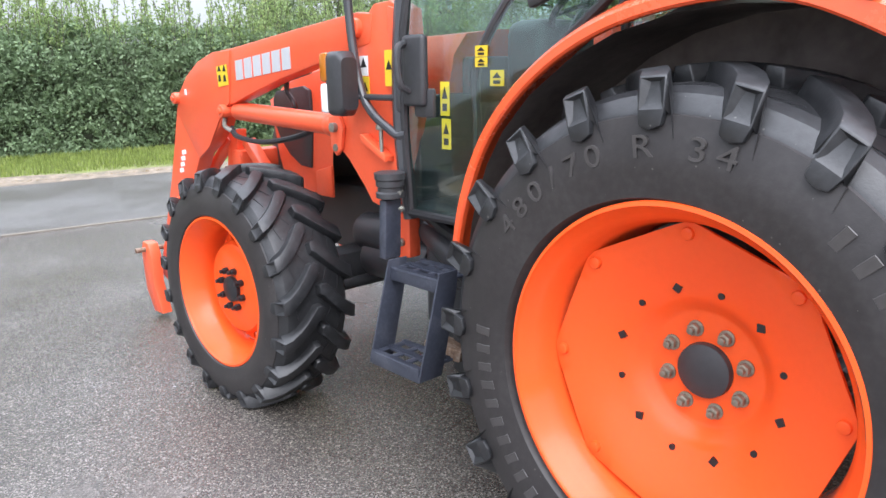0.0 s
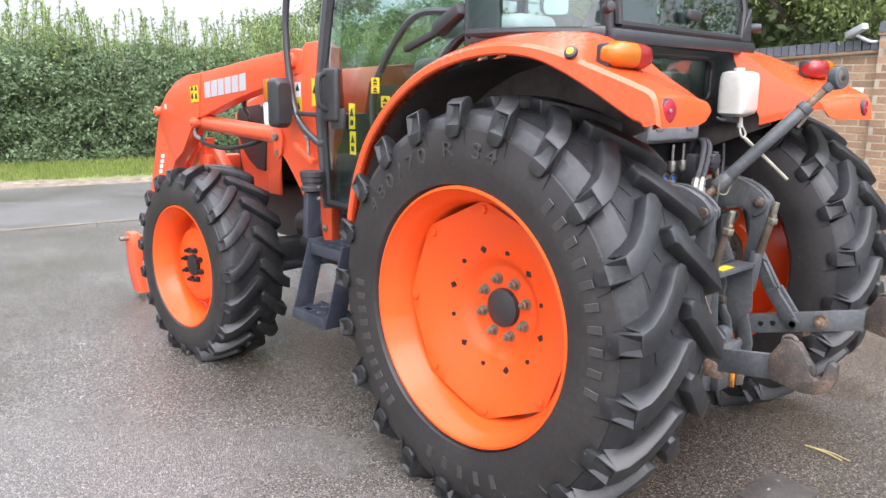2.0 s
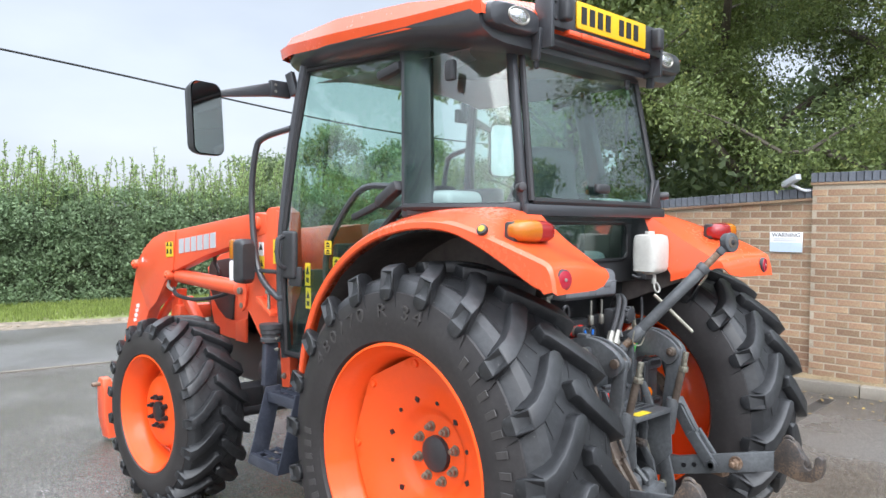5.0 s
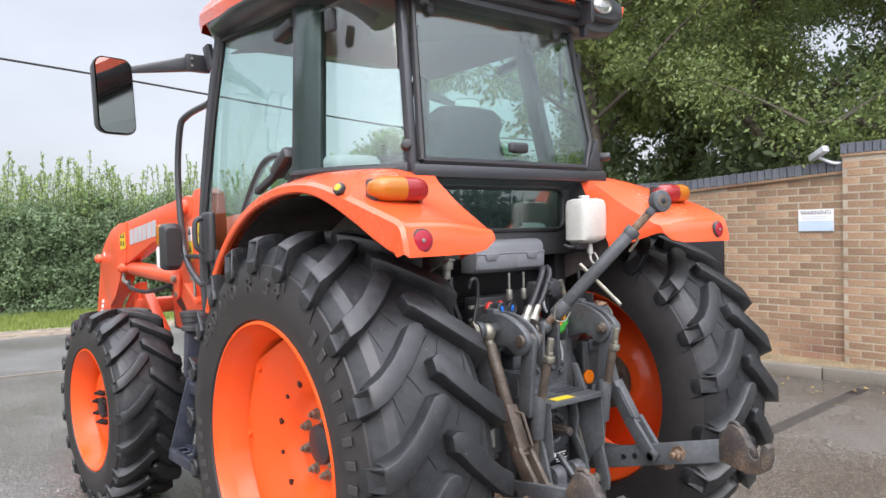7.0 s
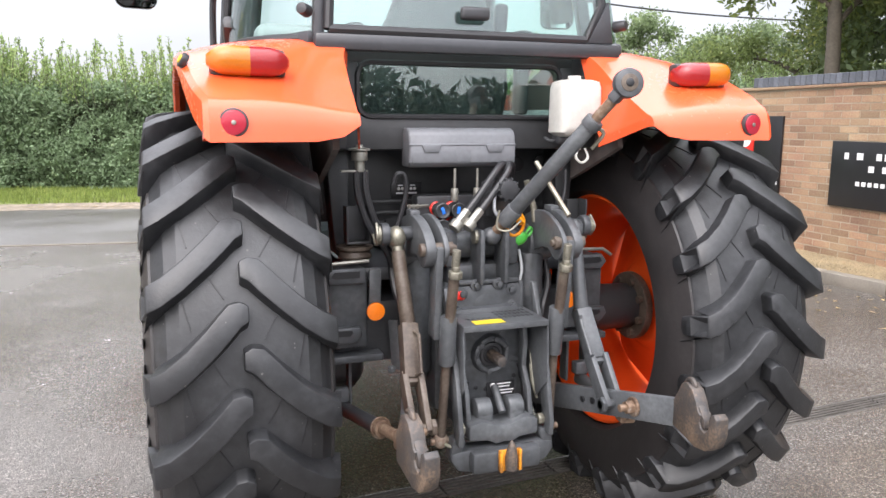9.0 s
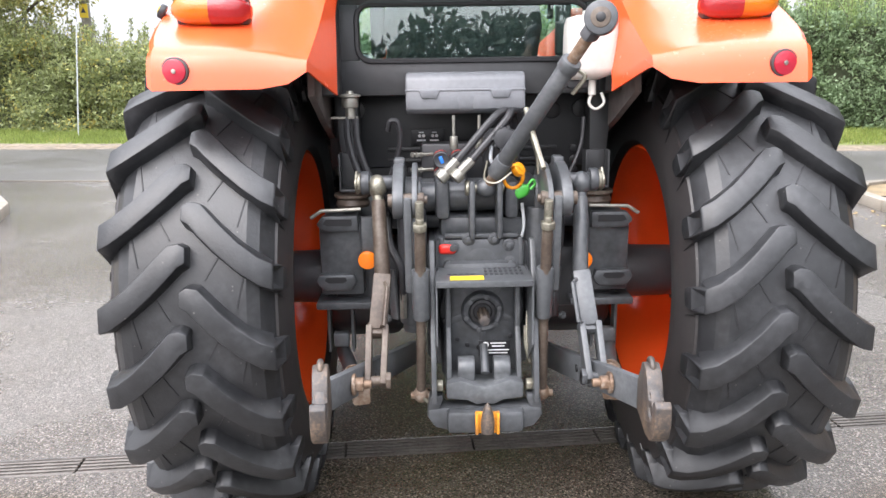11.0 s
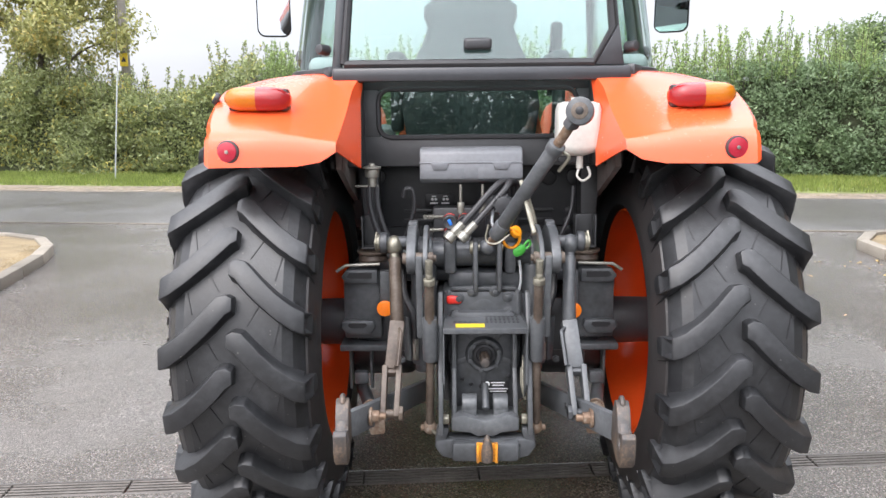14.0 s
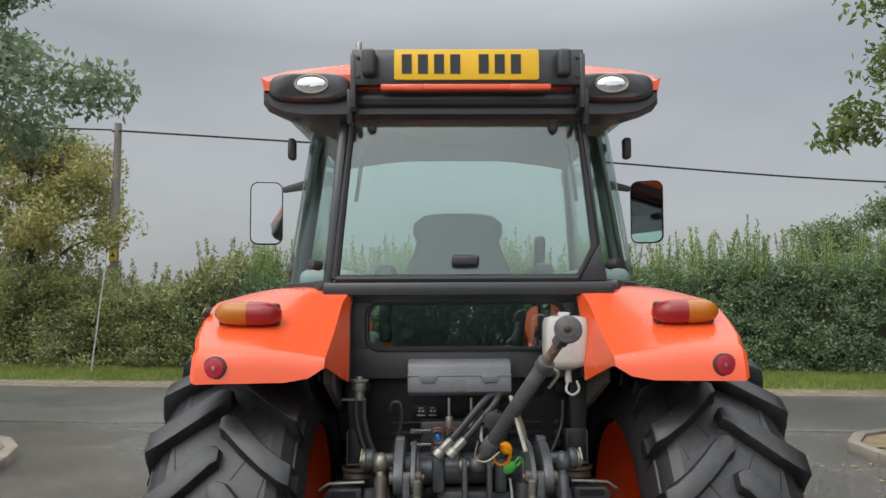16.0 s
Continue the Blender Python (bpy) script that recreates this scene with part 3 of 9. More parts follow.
tagged(link("road_edging", bm, M_KERB), "pale flush concrete edging between yard and road", "edging", kind="structure")

bm = bmesh.new()
rows = []
for x in np.linspace(-60, 60, 121):
    y = EDGE(x)
    wob = 0.12 * noise.noise((x * 0.6, 3.1, 0)) + 0.06 * noise.noise((x * 2.3, 8.0, 0))
    rows.append([(x, y + wob - 0.05, 0.006), (x, y + wob + 0.35, 0.035), (x + 0.1, y + 1.0, 0.10), (x + 0.2, y + 2.6, 0.16), (x + 0.4, y + 9.0, 0.2)])
grid(bm, rows)
tagged(link("verge", bm, M_VERGE, smooth=40), "narrow grass verge with a worn gravelly edge beside the road", "verge", kind="structure")

bm = bmesh.new()
rows = []
for x in np.linspace(-40, 40, 161):
    y = EDGE(x)
    wob = 0.10 * noise.noise((x * 0.6, 3.1, 0)) + 0.05 * noise.noise((x * 2.3, 8.0, 0))
    wide = (0.34 if x < 1.0 else 0.16) + 0.16 * noise.noise((x * 0.9, 1.7, 0)) + 0.08 * noise.noise((x * 3.1, 5.0, 0))
    rows.append([(x, y + wob - 0.16, 0.007), (x, y + wob + 0.10, 0.030), (x, y + wob + 0.10 + wide, 0.052)])
grid(bm, rows)
tagged(link("road_shoulder", bm, M_SHOULDER, smooth=40), "brown gravelly worn edge between road and grass", "gravel edge", kind="structure")


def blades(n, place, height, width, seed, lean=0.4):
    """n grass blades as thin bent triangles."""
    rng = np.random.default_rng(seed)
    p = place(rng, n)
    a = rng.uniform(0, 2 * np.pi, n)
    h = height * rng.uniform(0.5, 1.3, n)
    d = np.stack([np.cos(a), np.sin(a), np.zeros(n)], 1)
    s = np.stack([-np.sin(a), np.cos(a), np.zeros(n)], 1)
    w = width * rng.uniform(0.7, 1.3, n)
    ln = lean * rng.uniform(0, 1, n) * h
    v = np.empty((n, 3, 3))
    v[:, 0], v[:, 1] = p - s * w[:, None], p + s * w[:, None]
    v[:, 2] = p + d * ln[:, None] + np.array([0, 0, 1]) * h[:, None]
    return v


def mesh_from_array(name, v, k, material):
    """A mesh of separate k-cornered faces from an array of n x k x 3."""
    n = len(v)
    me = bpy.data.meshes.new(name)
    me.vertices.add(n * k)
    me.vertices.foreach_set("co", v.reshape(-1).astype(np.float32))
    me.loops.add(n * k)
    me.loops.foreach_set("vertex_index", np.arange(n * k, dtype=np.int32))
    me.polygons.add(n)
    me.polygons.foreach_set("loop_start", np.arange(0, n * k, k, dtype=np.int32))
    me.polygons.foreach_set("loop_total", np.full(n, k, dtype=np.int32))
    me.update(calc_edges=True)
    me.materials.append(material)
    return new(name, me)


def verge_place(rng, n):
    x = rng.uniform(-16, 16, n)
    t = rng.uniform(0.04, 1, n) ** 0.8
    y = EDGE(x) + 0.32 + t * 1.9
    z = np.interp(y - EDGE(x), [0.3, 1.0, 2.6], [0.03, 0.10, 0.16])
    return np.stack([x, y, z], 1)


tagged(mesh_from_array("grass", blades(90000, verge_place, 0.075, 0.009, 5), 3, M_GRASS), "short green verge grass with yellowing blades", "grass", kind="stuff")


def gravel_place(rng, n):
    x = rng.uniform(-14, 14, n)
    y = EDGE(x) + rng.uniform(0.0, 0.5, n)
    return np.stack([x, y, np.full(n, 0.028)], 1)


def stones(n, place, size, seed):
    rng = np.random.default_rng(seed)
    p = place(rng, n)
    s = size * rng.uniform(0.5, 1.4, n)
    base = np.array([[1, 0, 0], [0, 1, 0], [-1, 0, 0], [0, -1, 0], [0, 0, 0.8]])
    tri = [(0, 1, 4), (1, 2, 4), (2, 3, 4), (3, 0, 4)]
    a = rng.uniform(0, 6.28, n)
    c, sn = np.cos(a), np.sin(a)
    b = np.empty((n, 5, 3))
    st = rng.uniform(0.6, 1.2, (n, 5))
    for k in range(5):
        x, y, z = base[k]
        b[:, k, 0] = p[:, 0] + s * st[:, k] * (x * c - y * sn)
        b[:, k, 1] = p[:, 1] + s * st[:, k] * (x * sn + y * c)
        b[:, k, 2] = p[:, 2] + s * st[:, k] * z
    return np.concatenate([b[:, list(t)] for t in tri], 0)


# ---- drain channel ----
channel = thing("drain_channel", "cast iron slotted drain channel set flush in asphalt", "drain", kind="structure")
bm = bmesh.new()
for side in (-1, 1):
    span(bm, (-6, GRATE(-6) + side * 0.062, -0.05), (4.75, GRATE(4.75) + side * 0.062, -0.05), 0.010, 0.098, bevel=0)
box(bm, (-0.625, GRATE(-0.625), -0.10), (10.75, 0.13, 0.01), (0, 0, math.degrees(math.atan(0.07))), bevel=0)
for x in (-6.0, 4.75):
    box(bm, (x, GRATE(x), -0.05), (0.02, 0.15, 0.099), (0, 0, math.degrees(math.atan(0.07))), bevel=0)
part("channel_wall", bm, M_IRON, channel)
slot = bmesh.new()
for k in range(5):
    box(slot, (0, -0.048 + 0.024 * k, 0), (0.492, 0.0115, 0.018), bevel=0.002, seg=1)
for k in range(9):
    box(slot, (-0.24 + 0.06 * k, 0, -0.003), (0.010, 0.108, 0.012), bevel=0)
slot_me = bpy.data.meshes.new("grating")
slot.to_mesh(slot_me); slot.free()
slot_me.materials.append(M_IRON)
for k in range(21):
    x = -5.75 + 0.5 * k
    g = new("grating", slot_me)
    g.parent = channel
    g.matrix_basis = pose(x, GRATE(x), -0.010, 0, 0, math.degrees(math.atan(0.07)))

# ---- inspection cover ----
cover = thing("inspection_cover", "small rectangular cast iron inspection cover flush in asphalt", "manhole cover")
bm = bmesh.new()
box(bm, (-0.03, -0.70, 0.002), (0.262, 0.20, 0.012), bevel=0.002)
part("lid", bm, M_IRON, cover)
bm = bmesh.new()
cyl(bm, (0.055, -0.655, 0.006), (0.055, -0.655, 0.013), 0.009, seg=12, bevel=0.002)
ball(bm, (-0.035, -0.66, 0.008), (0.012, 0.006, 0.004), 10, 6)
part_each("key_plug", bm, M_ZINC, cover)

# ---- straws and fallen leaves ----
bm = bmesh.new()
tube(bm, [(0.46, -0.60, 0.006), (0.45, -0.68, 0.009), (0.43, -0.76, 0.006)], 0.004, 6)
tube(bm, [(0.46, -0.62, 0.006), (0.47, -0.70, 0.007), (0.455, -0.78, 0.005)], 0.003, 6)
tagged(link("straw", bm, M_STRAW), "dry yellow straw lying on the wet asphalt", "straw")

# ---- tractor ----
tractor = thing("tractor", "orange farm tractor with black cab and front loader", "tractor")


# across the tread (1 = the lug's end), height from bead (0) to tread floor (1)
TYRE_SECTION = [(0.885, 0.0), (0.995, 0.067), (1.045, 0.29), (1.045, 0.44), (1.0, 0.627), (0.955, 0.755), (0.925, 0.765), (0.905, 0.806),
                (0.79, 0.925), (0.655, 0.981), (0.35, 0.996), (0.0, 1.0)]
# across, upper and lower edge in degrees from the lug's end, drop of its top
LUG_STATIONS = [(-0.035, -14.6, -11.6, 0.0), (0.05, -15.4, -10.7, 0.0), (0.17, -15.0, -8.3, 0.0), (0.28, -12.9, -6.3, 0.0), (0.40, -10.5, -4.3, 0.001),
                (0.60, -7.0, -1.2, 0.004), (0.82, -4.0, 1.5, 0.012), (0.975, -2.7, 2.6, 0.026)]


def tyre_mesh(bm, c, R, deep, half, bead_r, lugs, phase, side, wheel):
    """A bar-lug farm tyre. c: the hub; side: -1 where the outer face looks to -x."""
    crown = R - deep
    prof = [(-a * half, bead_r + (crown - bead_r) * u) for a, u in TYRE_SECTION]
    prof = prof + [(-a, r) for a, r in prof[-2::-1]]
    lathe(bm, prof, c, "x", 120)
    for f in bm.faces:
        m = f.calc_center_median() - Vector(c)
        f.material_index = 1 if math.hypot(m.y, m.z) < bead_r + (crown - bead_r) * 0.76 else 0
    carcass = bm
    pitch = 360 / lugs
    deg = pitch / 17.143
    big = R / 0.765
    floor_u = [a for a, u in TYRE_SECTION[:5:-1]]
    floor_r = [bead_r + (crown - bead_r) * u for a, u in TYRE_SECTION[:5:-1]]

    def at(bm, x, turn, r):
        a = radians(turn)
        return bm.verts.new((c[0] + x, c[1] + r * math.cos(a), c[2] + r * math.sin(a)))

    for row in (-1, 1):
        for k in range(lugs):
            bm = bmesh.new()
            end = phase + pitch * k + (0 if row == side else pitch / 2)
            rings = []
            for s, up, lo, drop in LUG_STATIONS:
                r_low = float(np.interp(abs(s), floor_u, floor_r)) - 0.006
                x, xb = row * s * half, row * min(s, 0.90) * half
                flare = 0.9 + (1.0 * (s - 0.3) if s > 0.3 else 0.0)
                rings.append([at(bm, xb, end + (up - flare) * deg, r_low), at(bm, x, end + up * deg, R - drop * big),
                              at(bm, x, end + lo * deg, R - drop * big), at(bm, xb, end + (lo + 0.9) * deg, r_low)])
            for a_, b_ in zip(rings, rings[1:]):
                for j in range(4):
                    bm.faces.new((a_[j], a_[(j + 1) % 4], b_[(j + 1) % 4], b_[j]))
            bm.faces.new(rings[0])
            # the end runs down the sidewall as a pad with a pointed foot
            bu, tu, tl_, bl = rings[-1]
            pads = []
            for across, back, drop, wide in ((1.035, 0.86, 0.098, 2.9), (1.055, 0.97, 0.134, 2.5)):
                pads.append([at(bm, row * back * half, end - wide * deg, R - drop * big), at(bm, row * across * half, end - wide * deg, R - drop * big),
                             at(bm, row * across * half, end + wide * deg, R - drop * big), at(bm, row * back * half, end + wide * deg, R - drop * big)])
            front, behind = at(bm, row * 1.055 * half, end, R - 0.144 * big), at(bm, row * 0.97 * half, end, R - 0.144 * big)
            face = bm.faces.new((tu, tl_, pads[0][2], pads[0][1]))
            bm.faces.new((bu, tu, pads[0][1], pads[0][0])); bm.faces.new((tl_, bl, pads[0][3], pads[0][2])); bm.faces.new((bl, bu, pads[0][0], pads[0][3]))
            p, q = pads
            for j in range(4):
                bm.faces.new((p[j], p[(j + 1) % 4], q[(j + 1) % 4], q[j]))
            bm.faces.new((q[1], q[2], front)); bm.faces.new((q[0], q[1], front, behind)); bm.faces.new((q[2], q[3], behind, front)); bm.faces.new((q[3], q[0], behind))
            bmesh.ops.recalc_face_normals(bm, faces=bm.faces[:])
            # a tapered hollow in the end
            bmesh.ops.inset_individual(bm, faces=[face], thickness=0.019 * big, depth=0.0)
            mid_a = radians(end)
            mid = Vector((0, math.cos(mid_a), math.sin(mid_a)))
            edge_dir = Vector((0, -math.sin(mid_a), math.cos(mid_a)))
            hub = Vector(c)
            high = max((v.co - hub).dot(mid) for v in face.verts)
            for v in face.verts:
                v.co.x -= row * 0.011 * big
                if (v.co - hub).dot(mid) > high - 0.02 * big:
                    v.co -= edge_dir * (v.co - hub).dot(edge_dir) * 0.50
            hollow = set(face.edges)
            edges = [e for e in bm.edges if e not in hollow and not any(v in face.verts for v in e.verts) and len(e.link_faces) == 2 and e.calc_face_angle(0) > 0.5]
            bmesh.ops.bevel(bm, geom=edges, offset=0.0045, segments=2, profile=0.5, affect="EDGES", clamp_overlap=True)
            # fine mould seams on the floor of the tread
            for s0, s1, t0, t1 in ((0.38, 0.20, -5.4, 0.4), (0.65, 0.55, -2.0, 6.2)):
                seam = []
                for u in (0.0, 0.33, 0.66, 1.0):
                    s, turn = s0 + (s1 - s0) * u, radians(end + (t0 + (t1 - t0) * u) * deg)
                    r = float(np.interp(s, floor_u, floor_r)) + 0.0005
                    seam.append(Vector((c[0] + row * s * half, c[1] + r * math.cos(turn), c[2] + r * math.sin(turn))))
                for p, q in zip(seam, seam[1:]):
                    span(bm, p, q, 0.0035, 0.004, up=((p + q) / 2 - hub).normalized(), bevel=0, mat=1)
            rest_on_ground(bm)
            part("tread_lug", bm, [M_RUBBER, M_SEAL], wheel, smooth=32)
    rest_on_ground(carcass)


def rest_on_ground(bm):
    """The tyre flattens where it carries the weight."""
    for v in bm.verts:
        if v.co.z < 0.003:
            v.co.z = 0.003 + 0.04 * (0.003 - v.co.z)


def arc_words(text, size, c, radius, start, step, parent, face_x, sgn):
    """Moulded letters round the sidewall."""
    for i, ch in enumerate(text):
        if ch == " ":
            continue
        a = radians(start + step * i)
        up = Vector((0, math.cos(a), math.sin(a)))
        right = Vector((0, -math.sin(a), math.cos(a)))
        out = right.cross(up)
        m = Matrix((right, up, out)).transposed().to_4x4()
        m = m @ Matrix.Diagonal((1.3, 1.0, 1.0, 1.0))
        m.translation = Vector(c) + up * radius + Vector((face_x, 0, 0))
        words(ch, size, m, M_LETTER, "moulded_letter", parent, 0.004)


def arc_bars(c, radius, start, end, n, height, parent, face_x, name="moulded_mark"):
    for i in range(n):
        bm = bmesh.new()
        a = radians(start + (end - start) * i / (n - 1))
        p = Vector((face_x, radius * math.cos(a), radius * math.sin(a))) + Vector(c)
        box(bm, p, (0.0035, 0.026, height), (math.degrees(a) - 90, 0, 0), bevel=0.002, seg=1)
        part(name, bm, M_LETTER, parent)


def rear_wheel(s):
    """s: -1 for the wheel on the -x side."""
    c = Vector((s * 0.791, 0.034, 0.729))
    bm = bmesh.new()
    rim = [(-0.246, 0.447), (-0.244, 0.456), (-0.235, 0.459), (-0.226, 0.452), (-0.216, 0.441), (-0.196, 0.433), (-0.190, 0.424), (-0.150, 0.414), (-0.142, 0.408), (-0.10, 0.400), (-0.05, 0.394), (0.06, 0.394),
           (0.12, 0.404), (0.175, 0.426), (0.196, 0.444), (0.206, 0.449), (0.212, 0.446), (0.213, 0.438)]
    back = [(0.175, 0.414), (0.11, 0.392), (0.05, 0.382), (-0.05, 0.382), (-0.11, 0.389), (-0.142, 0.397), (-0.150, 0.403), (-0.190, 0.412), (-0.198, 0.421), (-0.218, 0.430), (-0.232, 0.442)]
    lathe(bm, [(-s * a, r) for a, r in back[::-1] + rim[::-1]], c, "x", 120, closed=True)
    wheel = part("rear_wheel", bm, M_WHEEL, tractor, "orange steel rim with a dished octagonal centre disc", smooth=40)
    # dished disc with flats between its bolts
    bm = bmesh.new()
    prof = [(0.394, -0.130), (0.378, -0.131), (0.34, -0.124), (0.285, -0.100), (0.255, -0.086), (0.235, -0.077), (0.205, -0.066), (0.180, -0.050), (0.160, -0.028),
            (0.145, -0.022), (0.072, -0.022)]
    front, rear = [], []
    seg = 96
    for r, x in prof:
        ra, rb = [], []
        for k in range(seg):
            a = 2 * math.pi * k / seg + 0.2
            f = (a + 0.035) % (math.pi / 4) - math.pi / 8
            rr = min(r, 0.370 / math.cos(f) if r > 0.30 else 9)
            y, z = rr * math.cos(a), rr * math.sin(a)
            ra.append(c + Vector((s * -x, y, z)))
            rb.append(c + Vector((s * (-x - 0.010), y, z)))
        front.append(ra); rear.append(rb)
    for rows in (front, rear):
        vs = [[bm.verts.new(p) for p in row] for row in rows]
        for a, b in zip(vs, vs[1:]):
            for k in range(seg):
                bm.faces.new((a[k], a[(k + 1) % seg], b[(k + 1) % seg], b[k]))
        if rows is front:
            keep = vs
    for idx in (0, -1):
        a, b = keep[idx], vs[idx]
        for k in range(seg):
            bm.faces.new((a[k], a[(k + 1) % seg], b[(k + 1) % seg], b[k]))
    disc = part("disc", bm, M_WHEEL, wheel, smooth=30)
    for k in range(8):
        a = math.pi / 4 * k - 0.035
        bm = bmesh.new()
        y, z = 0.368 * math.cos(a), 0.368 * math.sin(a)
        cyl(bm, c + Vector((s * 0.118, y, z)), c + Vector((s * 0.140, y, z)), 0.016, seg=14, bevel=0.004)
        part("disc_bolt", bm, M_WHEEL, wheel)
    for k in range(8):
        a = math.pi / 4 * k + 0.47
        y, z = 0.108 * math.cos(a), 0.108 * math.sin(a)
        bm = bmesh.new()
        cyl(bm, c + Vector((s * 0.022, y, z)), c + Vector((s * 0.027, y, z)), 0.021, seg=18, bevel=0.001)
        hexnut(bm, c + Vector((s * 0.027, y, z)), (s, 0, 0), 0.017, 0.018)
        part("wheel_nut", bm, M_NUT, wheel)
    bm = bmesh.new()
    lathe(bm, [(s * 0.018, 0.073), (s * 0.040, 0.070), (s * 0.046, 0.055), (s * 0.050, 0.025), (s * 0.051, 0.0005)], c, "x", 40)
    part("hub_cap", bm, M_BLACK, wheel, "glossy black hub cap")
    for k in range(12):
        bm = bmesh.new()
        a = math.pi / 6 * k + 0.235
        y, z = 0.222 * math.cos(a), 0.222 * math.sin(a)
        if k % 2 == 0:
            box(bm, c + Vector((s * 0.0725, y, z)), (0.010, 0.019, 0.019), (math.degrees(a) + 45, 0, 0), bevel=0)
        else:
            cyl(bm, c + Vector((s * 0.066, y, z)), c + Vector((s * 0.0765, y, z)), 0.0085, seg=12)
        part("punched_hole", bm, M_INK, wheel, "dark punched hole")
    bm = bmesh.new()
    cyl(bm, c + Vector((s * 0.06, -0.33, 0.10)), c + Vector((s * 0.095, -0.355, 0.095)), 0.006, seg=10)
    part("valve_stem", bm, M_ZINC, wheel)
    bm = bmesh.new()
    tyre_mesh(bm, c + Vector((s * 0.006, 0.022, -0.008)), 0.765, 0.045, 0.235, 0.452, 21, 1.3 if s < 0 else 8.2, s, wheel)
    tyre = part("tyre", bm, [M_RUBBER, M_SIDEWALL], wheel, "worn black bar-lug farm tyre with damp tread", smooth=20)
    if s < 0:
        arc_words("480/70 R 34", 0.074, c, 0.578, 36, 6.7, wheel, -0.250, s)
        arc_bars(c, 0.565, 130, 190, 10, 0.052, wheel, -0.2505)
        arc_bars(c, 0.565, -48, 2, 10, 0.052, wheel, -0.2505)
        arc_bars(c, 0.565, 252, 285, 5, 0.05, wheel, -0.2505)


def front_wheel(s):
    c = Vector((s * 0.885, 2.25, 0.515))
    bm = bmesh.new()
    rim = [(-0.180, 0.318), (-0.178, 0.327), (-0.170, 0.330), (-0.163, 0.322), (-0.156, 0.311), (-0.138, 0.306), (-0.134, 0.297), (-0.108, 0.291), (-0.103, 0.282), (-0.05, 0.272), (0.06, 0.270),
           (0.12, 0.29), (0.15, 0.305), (0.163, 0.325), (0.170, 0.330), (0.178, 0.325), (0.178, 0.310)]
    back = [(0.14, 0.292), (0.05, 0.260), (-0.05, 0.262), (-0.103, 0.272), (-0.112, 0.281), (-0.134, 0.286), (-0.142, 0.296), (-0.160, 0.302), (-0.168, 0.312)]
    lathe(bm, [(-s * a, r * 1.05) for a, r in back[::-1] + rim[::-1]], c, "x", 80, closed=True)
    wheel = part("front_wheel", bm, M_WHEEL, tractor, "orange steel front rim with offset dished centre", smooth=40)
    bm = bmesh.new()
    f = [(0.222, 0.02), (0.218, 0.055), (0.203, 0.078), (0.180, 0.088), (0.09, 0.094), (0.048, 0.094)]
    lathe(bm, [(s * x, r) for r, x in f] + [(s * (x - 0.012), r) for r, x in f[::-1]], c, "x", 64, closed=True)
    part("disc", bm, M_WHEEL, wheel, smooth=30)
    for k in range(8):
        bm = bmesh.new()
        a = math.pi / 4 * k + 0.1
        d = Vector((0, math.cos(a), math.sin(a)))
        span(bm, c + d * 0.195 + Vector((s * 0.02, 0, 0)), c + d * 0.268 + Vector((s * 0.0, 0, 0)), 0.06, 0.014, up=(1, 0, 0), bevel=0.004)
        cyl(bm, c + d * 0.232 + Vector((s * 0.008, 0, 0)), c + d * 0.232 + Vector((s * 0.03, 0, 0)), 0.013, seg=6, bevel=0.002)
        part("rim_lug", bm, M_WHEEL, wheel)
    for k in range(8):
        a = math.pi / 4 * k + 0.3
        y, z = 0.088 * math.cos(a), 0.088 * math.sin(a)
        bm = bmesh.new()
        hexnut(bm, c + Vector((s * 0.092, y, z)), (s, 0, 0), 0.016, 0.024)
        part("wheel_nut", bm, M_DARKNUT, wheel, "black wheel nut")
    bm = bmesh.new()
    lathe(bm, [(s * 0.09, 0.060), (s * 0.112, 0.058), (s * 0.118, 0.045), (s * 0.119, 0.0005)], c, "x", 36)
    part("hub_cap", bm, M_DARKNUT, wheel)
    bm = bmesh.new()
    tyre_mesh(bm, c, 0.555, 0.036, 0.184, 0.338, 19, 6.0, s, wheel)
    part("tyre", bm, [M_RUBBER, M_SIDEWALL], wheel, "worn black bar-lug front tyre", smooth=20)


for s in (-1, 1):
    rear_wheel(s)
    OFFSET["x"] = -0.03 if s > 0 else 0.0
    pivot = Matrix.Translation((s * 0.885, 2.25, 0))
    OFFSET["turn"] = pivot @ Matrix.Rotation(radians(3), 4, "Z") @ pivot.inverted()      # steered a little
    front_wheel(s)
    OFFSET["turn"], OFFSET["x"] = None, 0.0

